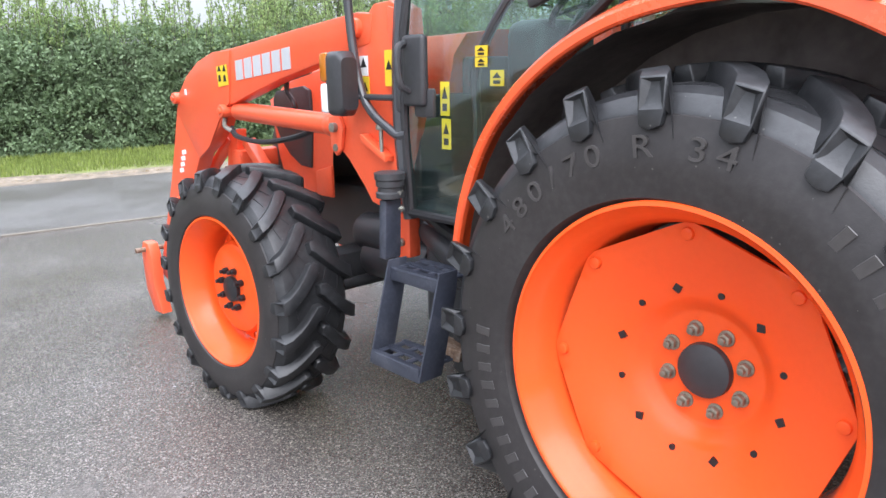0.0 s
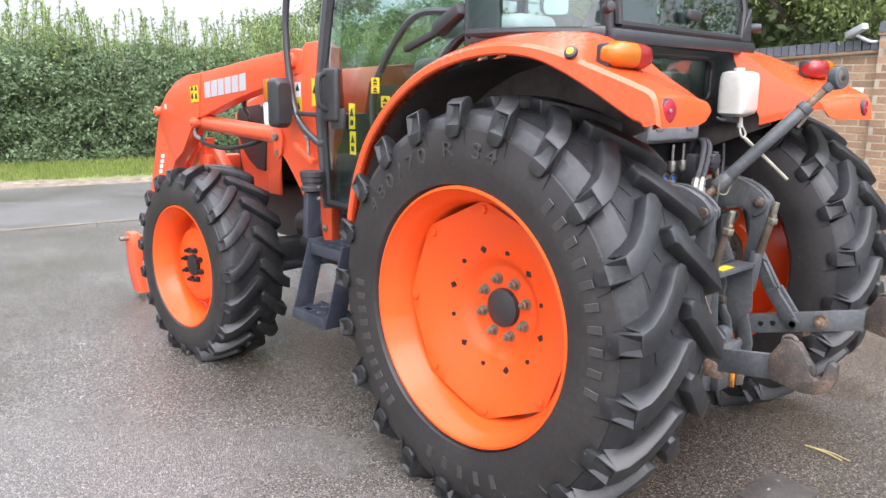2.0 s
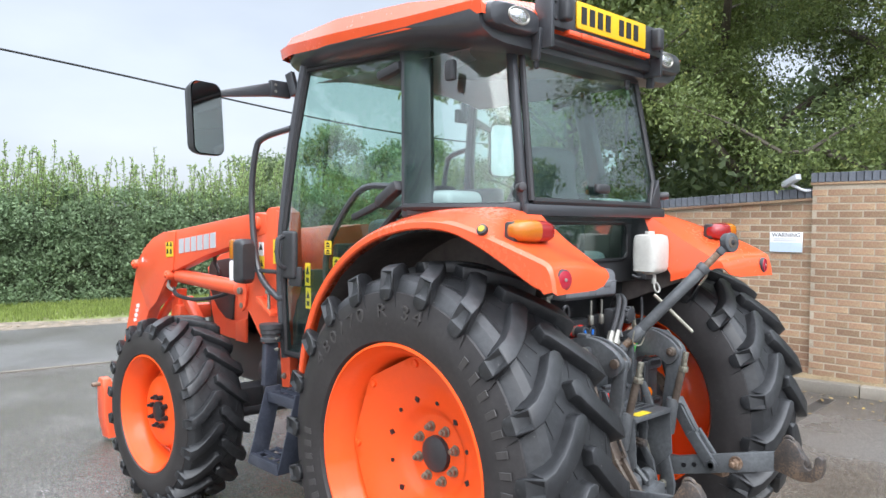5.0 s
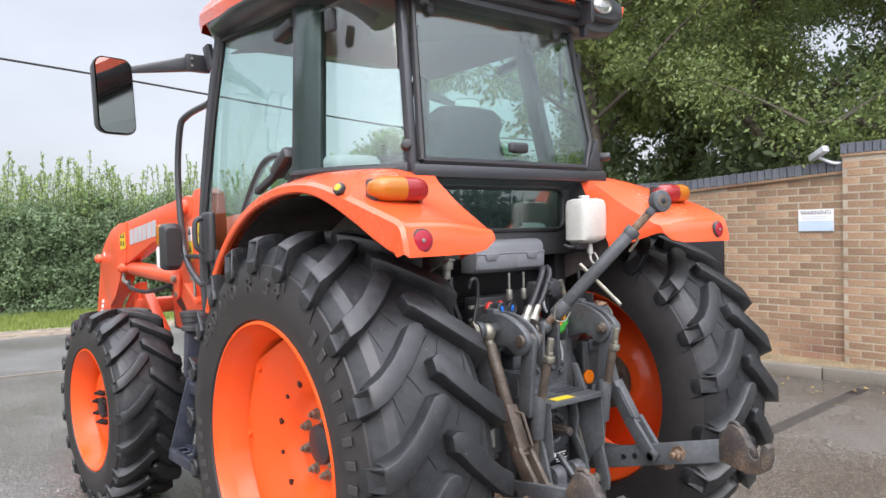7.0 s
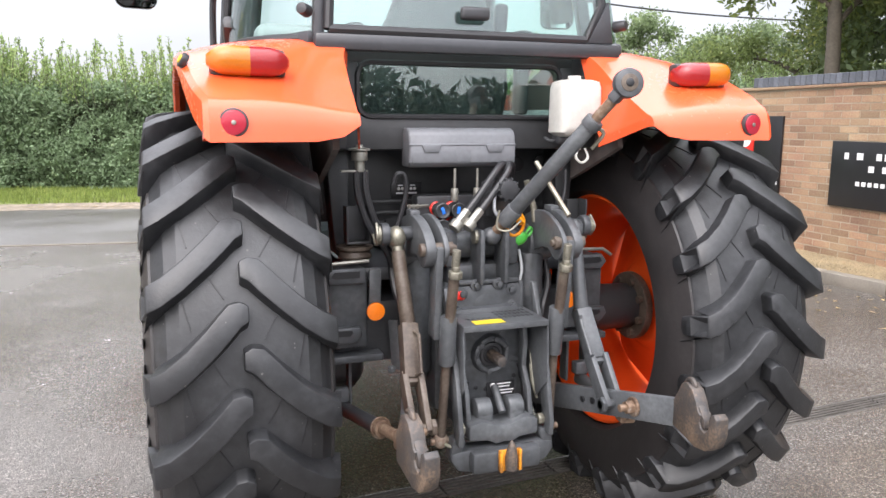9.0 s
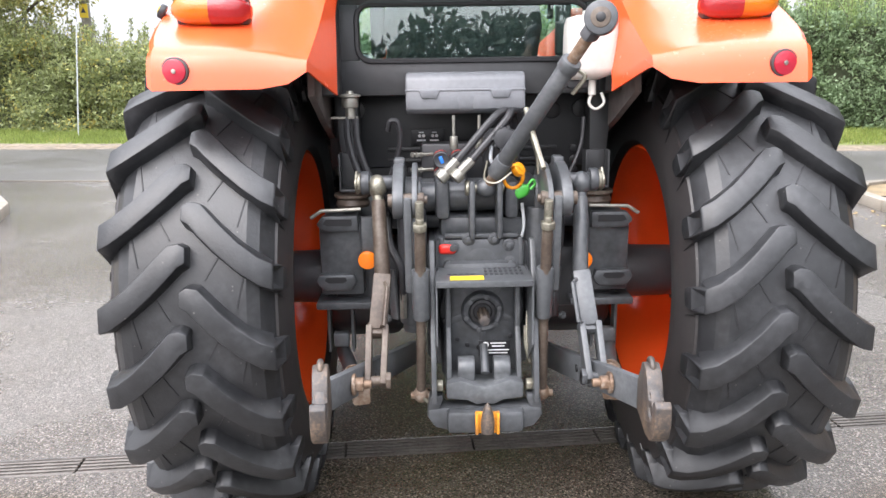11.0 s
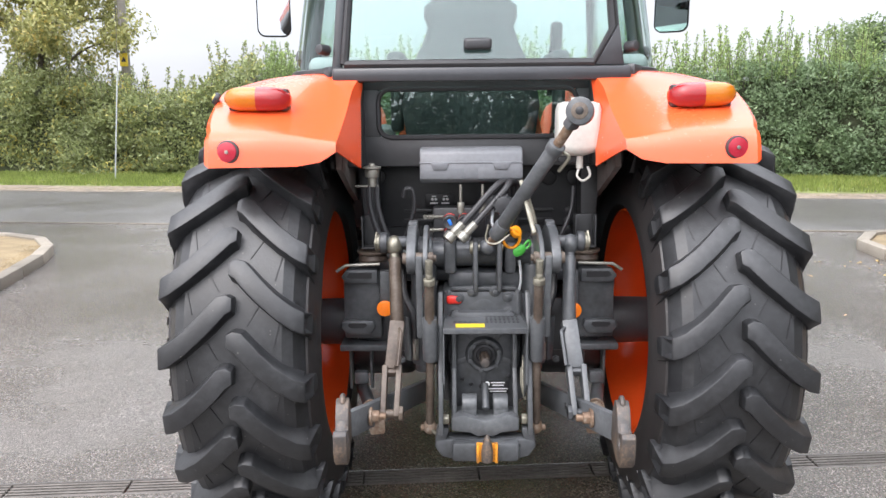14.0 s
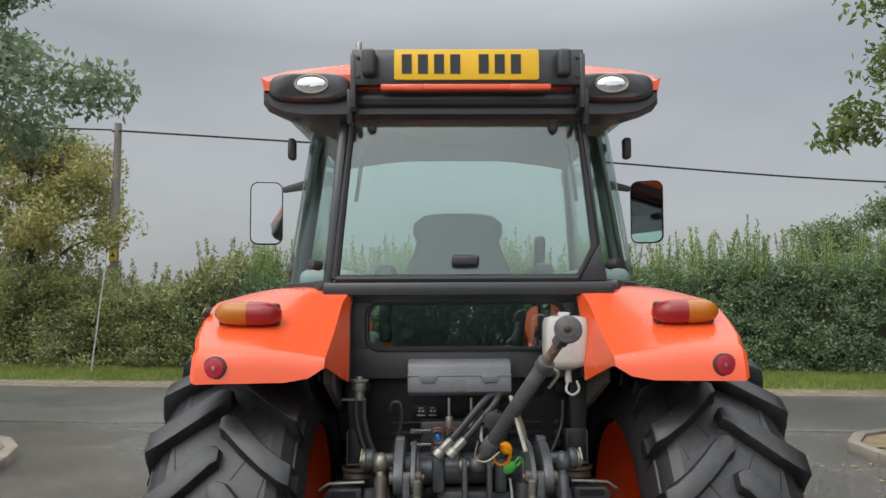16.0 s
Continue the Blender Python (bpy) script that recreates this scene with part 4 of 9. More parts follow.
# ---- fenders ----
def fender(s):
    """Built for the -x side, turned over for the other."""
    #        y_out  z_out  x_out  y_in   z_in   x_in   lip
    rows = [(0.845, 0.90, -0.935, 0.845, 0.90, -0.80, 0.030), (0.825, 1.02, -0.935, 0.83, 1.03, -0.785, 0.034), (0.80, 1.11, -0.935, 0.805, 1.13, -0.775, 0.036),
            (0.755, 1.22, -0.935, 0.765, 1.245, -0.765, 0.036), (0.69, 1.325, -0.935, 0.70, 1.355, -0.755, 0.036), (0.585, 1.435, -0.935, 0.60, 1.47, -0.745, 0.036),
            (0.45, 1.53, -0.935, 0.46, 1.575, -0.735, 0.036), (0.30, 1.597, -0.935, 0.31, 1.645, -0.72, 0.036), (0.13, 1.637, -0.932, 0.13, 1.688, -0.69, 0.036),
            (-0.03, 1.648, -0.928, -0.02, 1.702, -0.62, 0.036), (-0.16, 1.635, -0.922, -0.12, 1.700, -0.445, 0.040), (-0.27, 1.605, -0.912, -0.22, 1.640, -0.452, 0.050),
            (-0.38, 1.566, -0.900, -0.32, 1.570, -0.459, 0.066), (-0.47, 1.532, -0.885, -0.42, 1.513, -0.466, 0.085), (-0.525, 1.508, -0.868, -0.482, 1.478, -0.471, 0.095)]
    # the inner side face runs from the crease to the bulkhead
    inner = {-0.16: (-0.438, -0.118, 1.698), -0.27: (-0.430, -0.165, 1.60), -0.38: (-0.425, -0.215, 1.52), -0.47: (-0.422, -0.255, 1.45), -0.525: (-0.420, -0.285, 1.405)}
    def across(r):
        yo, zo, xo, yi, zi, xi, lip = r
        k = min(1.0, max(0.0, (0.9 - yo) / 0.5)) * 0.5 + 0.5
        n = Vector((0, yo + 0.0, zo - 0.80)).normalized()      # outwards from the arch
        if yo < -0.2:
            n = Vector((0, -0.35, 1)).normalized()
        o = Vector((xo, yo, zo))
        low = o - n * lip
        i = Vector((xi, yi, zi))
        pts = [low + Vector((0.016, 0, 0)), low, low + Vector((-0.006, 0, 0)) + n * 0.006, o + Vector((-0.004, 0, 0)) - n * 0.008, o + Vector((0.010, 0, 0)) + n * 0.004]
        for t in (0.12, 0.3, 0.5, 0.7, 0.88, 1.0):
            p = o.lerp(i, t)
            p += n * 0.014 * math.sin(math.pi * t)
            if -0.5 < yo < -0.2:      # a hollow between the lamp's flat and the crease
                p -= n * 0.012 * math.exp(-((t - 0.74) / 0.13) ** 2)
            pts.append(p)
        j = Vector(inner[yo]) if yo in inner else i + Vector((0.012, 0, -0.004))
        pts += [i.lerp(j, u) for u in (0.06, 0.4, 0.75, 1.0)]
        return pts
    coarse = [across(r) for r in rows]
    table = []
    for i in range(len(coarse) - 1):
        a, b, c, d = (coarse[max(0, min(len(coarse) - 1, i + o))] for o in (-1, 0, 1, 2))
        for u in (0.0, 0.25, 0.5, 0.75):
            table.append([0.5 * (2 * q + (r - p) * u + (2 * p - 5 * q + 4 * r - w) * u * u + (3 * q - p - 3 * r + w) * u ** 3) for p, q, r, w in zip(a, b, c, d)])
    table.append(coarse[-1])
    last = table[-1]
    # the tail: round over and down the rear face
    tail = []
    for drop, back in ((0.012, 0.022), (0.030, 0.034), (0.07, 0.046), (0.112, 0.052)):
        row = []
        for k, p in enumerate(last):
            q = p.copy()
            if k >= 11:
                u = (k - 11) / 3
                q.z = p.z - drop * 0.30
                q.y = p.y - back * 0.35 * (1 - u)
            elif k >= 4:
                frac = (k - 4) / 6
                q.y = p.y - back * (1 - 0.25 * frac)
                q.z = p.z + (drop / 0.112) * ((1.442 if k == 10 else (1.412 if k == 9 else 1.400)) - p.z)
            else:
                q.y = p.y - back * (0.65 + 0.09 * k)
                q.z = max(p.z - drop * 0.3, 1.402) if k < 3 else p.z - drop * 0.8
            row.append(q)
        tail.append(row)
    bm = bmesh.new()
    grid(bm, table + tail)
    # thickness, inwards
    geom = bm.faces[:]
    bmesh.ops.recalc_face_normals(bm, faces=geom)
    up = sum((f.normal.z * f.calc_area() for f in bm.faces))
    if up < 0:
        bmesh.ops.reverse_faces(bm, faces=bm.faces[:])
    bmesh.ops.solidify(bm, geom=bm.faces[:], thickness=0.006)
    if s > 0:
        mirrored(bm)
    f = part("fender", bm, M_ORANGE, tractor, "glossy orange rear fender", smooth=28)
    # black liner of the wheel arch
    bm = bmesh.new()
    liner = []
    for (yo, zo, xo, yi, zi, xi, lip) in rows[:-3]:
        n = Vector((0, yo, zo - 0.80)).normalized()
        liner.append([Vector((x, yo, zo)) - n * (0.030 + d) for x, d in ((-0.90, 0.012), (-0.75, 0.006), (-0.62, 0.004), (-0.505, 0.004))])
    grid(bm, liner)
    bmesh.ops.solidify(bm, geom=bm.faces[:], thickness=0.004)
    outline = [(p[3].y, p[3].z + max(0.0, min(0.10, 0.6 * (p[3].y + 0.12), 1.66 - p[3].z))) for p in liner] + [(-0.30, 1.37), (-0.05, 1.27), (0.15, 1.20), (0.60, 1.12)]
    plate(bm, outline, "x", -0.505, -0.485, bevel=0)
    if s > 0:
        mirrored(bm)
    part("arch_liner", bm, M_ARCH, tractor)
    # tail lamp
    for mat, x0, x1, nm in ((M_AMBER, -0.852, -0.742, "indicator_lens"), (M_RED, -0.742, -0.636, "tail_lens")):
        bm = bmesh.new()
        rows2 = []
        for u in np.linspace(0, 1, 9):
            x = x0 + (x1 - x0) * u
            g = (x + 0.744) / 0.108
            e = max(0.12, 1 - abs(g) ** 4.5) ** 0.5
            ring = []
            for k in range(16):
                a = 2 * math.pi * k / 16
                cx, sz = math.cos(a), math.sin(a)
                yy = -0.365 - 0.058 * e * abs(cx) ** 0.7 * (1 if cx > 0 else -0.6)
                zz = 1.609 + 0.041 * e * (abs(sz) ** 0.7) * (1 if sz > 0 else -1) - 0.012 * (x + 0.744) * 2
                ring.append((x, yy, zz))
            rows2.append(ring)
        grid(bm, rows2, close=True)
        bm.faces.new([v for v in bm.verts[:16]][::-1]); bm.verts.ensure_lookup_table()
        bm.faces.new([v for v in bm.verts[-16:]])
        if s > 0:
            mirrored(bm)
        part(nm, bm, mat, f, smooth=50)
    bm = bmesh.new()
    box(bm, (-0.744, -0.352, 1.606), (0.20, 0.05, 0.075), bevel=0.012)
    if s > 0:
        mirrored(bm)
    part("lamp_base", bm, M_BLACK, f)
    # round reflector
    bm = bmesh.new()
    cc, d = Vector((-0.800, -0.562, 1.448)), Vector((-0.10, -1, 0.02)).normalized()
    cyl(bm, cc - d * 0.012, cc + d * 0.004, 0.036, seg=28, bevel=0.003)
    if s > 0:
        mirrored(bm)
    part("reflector_ring", bm, M_BLACK, f)
    bm = bmesh.new()
    cyl(bm, cc, cc + d * 0.008, 0.031, seg=28, bevel=0.003)
    if s > 0:
        mirrored(bm)
    part("reflector", bm, M_REFL, f, "dark red round reflector")
    bm = bmesh.new()
    cyl(bm, cc + d * 0.007, cc + d * 0.011, 0.006, seg=12, bevel=0.001)
    if s > 0:
        mirrored(bm)
    part("reflector_screw", bm, M_ZINC, f)
    if s < 0:
        bm = bmesh.new()
        cyl(bm, (-0.900, -0.284, 1.609), (-0.916, -0.288, 1.6175), 0.021, seg=24, bevel=0.004)
        part("switch_bezel", bm, M_BLACK, f)
        bm = bmesh.new()
        cyl(bm, (-0.910, -0.2865, 1.6145), (-0.919, -0.289, 1.619), 0.0125, seg=20, bevel=0.003)
        part("push_switch", bm, M_YELLOW, f, "round yellow push switch")


for s in (-1, 1):
    OFFSET["x"] = -0.03 if s > 0 else 0.0
    fender(s)
OFFSET["x"] = 0.0

# ---- cab ----
ZB, ZT = 1.70, 2.40
def pillar(name, pts, w, d, mat=M_FRAME, label=""):
    bm = bmesh.new()
    for a, b in zip(pts, pts[1:]):
        span(bm, a, b, w, d, up=(1, 0, 0), bevel=min(w, d) * 0.25)
    return part(name, bm, mat, cab, label)


bm = bmesh.new()
# floor and sills
box(bm, (0, 1.06, 0.955), (1.40, 0.62, 0.05), bevel=0.015)
box(bm, (0, 0.32, 0.955), (0.86, 0.90, 0.05), bevel=0.015)
box(bm, (0, 1.36, 1.16), (1.24, 0.05, 0.44), bevel=0.01)
box(bm, (-0.03, 1.36, 1.42), (0.66, 0.05, 0.20), bevel=0.02)
cab = part("cab", bm, M_FRAME, tractor, "black-framed glazed tractor cab")
for s in (-1, 1):
    OFFSET["x"] = -0.03 if s > 0 else 0.0
    # A, C and rear corner pillars
    bm = bmesh.new()
    tube(bm, [(s * 0.705, 1.30, 0.93), (s * 0.712, 1.335, 1.25), (s * 0.705, 1.335, 1.60), (s * 0.675, 1.29, 2.05), (s * 0.64, 1.225, 2.44)], 0.030, 8)
    part("front_pillar", bm, M_FRAME, cab)
    bm = bmesh.new()
    span(bm, (s * 0.703, 0.280, 1.66), (s * 0.608, 0.398, 2.42), 0.145, 0.045, up=(s * 0.91, -0.41, 0), bevel=0.014)
    part("rear_door_pillar", bm, M_FRAME, cab)
    bm = bmesh.new()
    span(bm, (s * 0.515, -0.140, 1.69), (s * 0.462, -0.015, 2.42), 0.036, 0.040, up=(0, 1, 0), bevel=0.012)
    part("rear_corner_pillar", bm, M_FRAME, cab)
    # quarter pane
    bm = bmesh.new()
    quad = [(s * 0.748, 0.318, 1.71), (s * 0.535, -0.118, 1.71), (s * 0.482, 0.0, 2.41), (s * 0.650, 0.440, 2.41)]
    rows3 = []
    for u in np.linspace(0, 1, 9):
        bulge = 0.045 * math.sin(math.pi * u)
        a = Vector(quad[0]).lerp(Vector(quad[1]), u) + Vector((s * bulge, -bulge, 0))
        b = Vector(quad[3]).lerp(Vector(quad[2]), u) + Vector((s * bulge, -bulge, 0))
        rows3.append([a.lerp(b, v) for v in np.linspace(0, 1, 5)])
    grid(bm, rows3)
    bmesh.ops.solidify(bm, geom=bm.faces[:], thickness=0.005)
    part("quarter_pane", bm, M_GLASS, cab, "green-tinted corner pane", smooth=30)
    bm = bmesh.new()
    tube(bm, [r[0] + Vector((0, 0, -0.008)) for r in rows3], 0.017, 8, 2)
    tube(bm, [r[-1] + Vector((0, 0, 0.005)) for r in rows3], 0.017, 8, 2)
    part_each("pane_seal", bm, M_SEAL, cab)
    # pane catches
    bm = bmesh.new()
    cyl(bm, (s * 0.545, -0.145, 1.778), (s * 0.570, -0.185, 1.782), 0.020, 0.017, 20, 0.004)
    part("pane_catch", bm, M_BLACK, cab)
    # door: glass, frame
    low = [(1.285, 0.955), (0.98, 0.955), (0.86, 1.05), (0.80, 1.28), (0.62, 1.52), (0.40, 1.69), (0.33, 1.72)]
    outline = low + [(0.46, 2.40), (1.20, 2.42), (1.265, 2.05), (1.305, 1.6), (1.308, 1.25)]
    def door_x(z):
        return s * (0.715 if z < 1.6 else 0.715 - (z - 1.6) * 0.10)
    bm = bmesh.new()
    va = [bm.verts.new((door_x(z), y, z)) for y, z in outline]
    vb = [bm.verts.new((door_x(z) - s * 0.005, y, z)) for y, z in outline]
    bm.faces.new(va); bm.faces.new(vb[::-1])
    for i in range(len(va)):
        j = (i + 1) % len(va)
        bm.faces.new((va[i], va[j], vb[j], vb[i]))
    door = part("cab_door", bm, M_GLASS, cab, "green-tinted full-length glass cab door", smooth=None)
    bm = bmesh.new()
    loop = [(door_x(z) + s * 0.004, y, z) for y, z in outline]
    tube(bm, loop + loop[:1], 0.016, 8, 3, smooth=False)
    part("door_seal", bm, M_SEAL, door)
    # door handle and inner bar
    bm = bmesh.new()
    box(bm, (s * 0.735, 1.225, 1.47), (0.035, 0.115, 0.245), bevel=0.016, seg=3)
    box(bm, (s * 0.722, 1.19, 1.36), (0.02, 0.10, 0.10), bevel=0.008)
    part("door_lock_housing", bm, M_BLACK, door)
    bm = bmesh.new()
    tube(bm, [(s * 0.752, 1.26, 1.565), (s * 0.788, 1.255, 1.54), (s * 0.790, 1.245, 1.43), (s * 0.752, 1.24, 1.40)], 0.013, 8)
    part("door_handle", bm, M_BLACK, door)
    bm = bmesh.new()
    tube(bm, [(s * 0.695, 0.96, 1.10), (s * 0.690, 0.965, 1.30), (s * 0.690, 0.95, 1.52), (s * 0.68, 0.72, 1.78), (s * 0.68, 0.45, 1.80)], 0.016, 8)
    part("inner_grab_bar", bm, M_FRAME, door)
    # hinge arm on the door pillar
    bm = bmesh.new()
    span(bm, (s * 0.735, 0.36, 1.80), (s * 0.72, 0.52, 1.72), 0.06, 0.055, bevel=0.018)
    span(bm, (s * 0.72, 0.52, 1.72), (s * 0.712, 0.72, 1.66), 0.03, 0.03, bevel=0.008)
    part("door_hinge", bm, M_BLACK, door)
    bm = bmesh.new()
    span(bm, (s * 0.66, 0.44, 2.33), (s * 0.655, 0.60, 2.30), 0.05, 0.045, bevel=0.014)
    part("door_hinge", bm, M_BLACK, door)
    # grab rail in front of the door
    bm = bmesh.new()
    rail = [(s * 0.72, 1.30, 1.245), (s * 0.735, 1.36, 1.25), (s * 0.74, 1.53, 1.385), (s * 0.74, 1.60, 1.75), (s * 0.735, 1.565, 2.02), (s * 0.72, 1.50, 2.09), (s * 0.69, 1.28, 2.125)]
    tube(bm, rail, 0.017, 10, 6)
    tube(bm, [(s * 0.74, 1.53, 1.375), (s * 0.735, 1.40, 1.375), (s * 0.72, 1.32, 1.375)], 0.012, 8, smooth=False)
    box(bm, (s * 0.728, 1.325, 1.375), (0.02, 0.035, 0.10), bevel=0.004)
    part("grab_rail", bm, M_FRAME, cab)

OFFSET["x"] = 0.0
# rear frame below and round the back glass
def slope_y(z):
    return -0.150 + (z - 1.70) * 0.17
bm = bmesh.new()
span(bm, (-0.53, -0.148, 1.692), (0.53, -0.148, 1.692), 0.055, 0.052, bevel=0.014)
span(bm, (-0.50, -0.020, 2.415), (0.50, -0.020, 2.415), 0.06, 0.06, bevel=0.014)
for s in (-1, 1):
    span(bm, (s * 0.52, -0.14, 1.70), (s * 0.735, 0.31, 1.69), 0.06, 0.05, bevel=0.014)
    span(bm, (s * 0.475, -0.01, 2.415), (s * 0.63, 0.45, 2.42), 0.05, 0.05, bevel=0.012)
plate(bm, [(0.40, 1.718), (0.505, 1.718), (0.482, 1.86)], "y", -0.165, -0.13, bevel=0.006)
part_each("rear_frame", bm, M_FRAME, cab)
glass = [(-0.485, 1.728), (0.395, 1.728), (0.467, 1.845), (0.425, 2.385), (-0.430, 2.385)]
bm = bmesh.new()
va = [bm.verts.new((x, slope_y(z) - 0.012, z)) for x, z in glass]
vb = [bm.verts.new((x, slope_y(z) - 0.007, z)) for x, z in glass]
bm.faces.new(va); bm.faces.new(vb[::-1])
for i in range(5):
    j = (i + 1) % 5
    bm.faces.new((va[i], va[j], vb[j], vb[i]))
rear_glass = part("rear_window", bm, M_GLASS, cab, "green-tinted opening rear window", smooth=None)
bm = bmesh.new()
loop = [(x, slope_y(z) - 0.012, z) for x, z in glass]
tube(bm, loop + loop[:1], 0.016, 8, smooth=False)
part("window_seal", bm, M_SEAL, rear_glass)
bm = bmesh.new()
box(bm, (-0.012, -0.170, 1.794), (0.10, 0.030, 0.042), bevel=0.013, seg=3)
part("window_handle", bm, M_BLACK, rear_glass)
for x in (-0.36, 0.33):
    bm = bmesh.new()
    span(bm, (x, -0.075, 2.43), (x, -0.070, 2.30), 0.034, 0.014, up=(0, 1, 0), bevel=0.006)
    ball(bm, (x, -0.072, 2.30), (0.017, 0.008, 0.017), 12, 8)
    part("window_hinge", bm, M_BLACK, rear_glass)
for x in (-0.10, 0.05, 0.15, -0.17):
    bm = bmesh.new()
    cyl(bm, (x, -0.055, 2.345 if x == -0.17 else 2.375), (x, -0.085, 2.345 if x == -0.17 else 2.375), 0.012, seg=14, bevel=0.002)
    part("window_bolt", bm, M_BLACK, rear_glass)
for s in (-1, 1):
    bm = bmesh.new()
    cyl(bm, (s * 0.40, -0.03, 2.20), (s * 0.425, -0.01, 2.03), 0.008, seg=10)
    cyl(bm, (s * 0.39, -0.035, 2.25), (s * 0.40, -0.03, 2.20), 0.004, seg=8)
    part("gas_strut", bm, M_BLACK, cab)

# back panel with the low window
bm = bmesh.new()
hole = rounded(-0.376, 1.468, 0.356, 1.643, 0.045, 4)
for x0, x1, z0, z1 in ((-0.475, 0.445, 1.640, 1.690), (-0.475, 0.445, 1.360, 1.471), (-0.475, -0.373, 1.470, 1.642), (0.353, 0.445, 1.470, 1.642)):
    box(bm, ((x0 + x1) / 2, -0.050, (z0 + z1) / 2), (x1 - x0, 0.03, z1 - z0), bevel=0.004)
box(bm, (-0.02, 0.045, 1.372), (0.92, 0.20, 0.03), bevel=0.008)
box(bm, (-0.028, 0.145, 1.235), (0.95, 0.03, 0.27), bevel=0.008)
box(bm, (-0.01, 0.16, 1.06), (0.74, 0.03, 0.12), bevel=0.008)
for s in (-1, 1):
    box(bm, (s * 0.445 - 0.015, -0.095, 1.52), (0.06, 0.11, 0.31), bevel=0.01)
    plate(bm, [(s * 0.39, 1.36), (s * 0.47, 1.36), (s * 0.44, 1.00), (s * 0.40, 0.98)], "y", 0.02, 0.12, bevel=0.004)
part_each("back_panel", bm, M_PANEL, cab, "matt black pressed rear bulkhead")
bm = bmesh.new()
plate(bm, rounded(-0.380, 1.464, 0.360, 1.647, 0.05), "y", -0.050, -0.045, bevel=0)
part("low_window", bm, M_GLASS, cab, smooth=None)
bm = bmesh.new()
tube(bm, [(x, -0.067, z) for x, z in hole] + [(hole[0][0], -0.067, hole[0][1])], 0.009, 6, smooth=False)
part("low_window_seal", bm, M_SEAL, cab)
for z, x0, x1 in ((1.165, -0.30, -0.02), (1.165, 0.10, 0.30), (1.125, -0.30, 0.30)):
    bm = bmesh.new()
    box(bm, ((x0 + x1) / 2, 0.126, z), (x1 - x0, 0.012, 0.014), bevel=0.003)
    part("panel_rib", bm, M_PANEL, cab)
for x, z, r in ((-0.375, 1.305, 0.030), (0.26, 1.295, 0.028), (0.355, 1.30, 0.030), (0.335, 1.16, 0.016), (0.335, 1.12, 0.016), (0.335, 1.08, 0.016)):
    bm = bmesh.new()
    cyl(bm, (x * 1.08, 0.132, z), (x * 1.08, 0.120, z), r * 1.08, seg=24, bevel=0.004)
    part("rubber_grommet", bm, M_INK, cab)
# control symbols
bm = bmesh.new()
box(bm, (-0.157, 0.126, 1.207), (0.115, 0.008, 0.056), bevel=0.001)
label_plate = part("control_label", bm, M_INK, cab)
bm = bmesh.new()
for x in (-0.180, -0.134):
    ball(bm, (x - 0.006, 0.1212, 1.212), (0.006, 0.001, 0.006), 8, 5); ball(bm, (x + 0.008, 0.1212, 1.212), (0.006, 0.001, 0.006), 8, 5)
    box(bm, (x, 0.1212, 1.196), (0.032, 0.002, 0.006), bevel=0)
    box(bm, (x, 0.1212, 1.224), (0.018, 0.002, 0.004), bevel=0)
part("control_symbols", bm, M_WHITE, label_plate)

# windscreen
bm = bmesh.new()
grid(bm, [[(x, 1.345 + 0.04 * (1 - (x / 0.66) ** 2), 1.28), (x * 0.97, 1.33 + 0.03 * (1 - (x / 0.66) ** 2), 1.8), (x * 0.92, 1.23 + 0.03 * (1 - (x / 0.66) ** 2), 2.42)] for x in np.linspace(-0.69, 0.69, 9)])
bmesh.ops.solidify(bm, geom=bm.faces[:], thickness=0.005)
part("windscreen", bm, M_GLASS, cab)

# roof
OFFSET["x"] = -0.02
def roof_section(y, z0, z1, half, crown):
    return [(-half, y, z0), (-half - 0.012, y, z0 + 0.05), (-half + 0.01, y, z1 - 0.02), (-half + 0.09, y, z1), (-half * 0.5, y, z1 + crown), (0, y, z1 + crown * 1.2),
            (half * 0.5, y, z1 + crown), (half - 0.09, y, z1), (half - 0.01, y, z1 - 0.02), (half + 0.012, y, z0 + 0.05), (half, y, z0)]
bm = bmesh.new()
secs = [roof_section(-0.13, 2.430, 2.485, 0.735, 0.008), roof_section(-0.08, 2.430, 2.52, 0.742, 0.03), roof_section(0.3, 2.440, 2.575, 0.742, 0.04), roof_section(0.8, 2.465, 2.605, 0.735, 0.04),
        roof_section(1.25, 2.49, 2.60, 0.70, 0.035), roof_section(1.42, 2.50, 2.575, 0.64, 0.02), roof_section(1.48, 2.505, 2.54, 0.56, 0.0)]
grid(bm, secs)
bm.faces.new([v for v in bm.verts[:11]][::-1]); bm.verts.ensure_lookup_table()
bm.faces.new([v for v in bm.verts[-11:]])
roof = part("roof", bm, M_ORANGE, cab, "faded red-orange cab roof skin", smooth=30)
bm = bmesh.new()
def under(y, z0, z1, half):
    return [(-half * 0.80, y, z0), (-half * 0.90, y, z0 + 0.010), (-half * 0.97, y, z0 + 0.035), (-half, y, z0 + 0.065), (-half, y, z1), (half, y, z1), (half, y, z0 + 0.065), (half * 0.97, y, z0 + 0.035), (half * 0.90, y, z0 + 0.010), (half * 0.80, y, z0)]
us = [under(-0.115, 2.345, 2.455, 0.735), under(-0.07, 2.330, 2.45, 0.75), under(0.3, 2.385, 2.455, 0.745), under(0.8, 2.40, 2.47, 0.738), under(1.2, 2.42, 2.50, 0.70), under(1.45, 2.45, 2.51, 0.58)]
grid(bm, us, close=True)
bm.verts.ensure_lookup_table()
bm.faces.new(bm.verts[:10][::-1]); bm.faces.new(bm.verts[-10:])
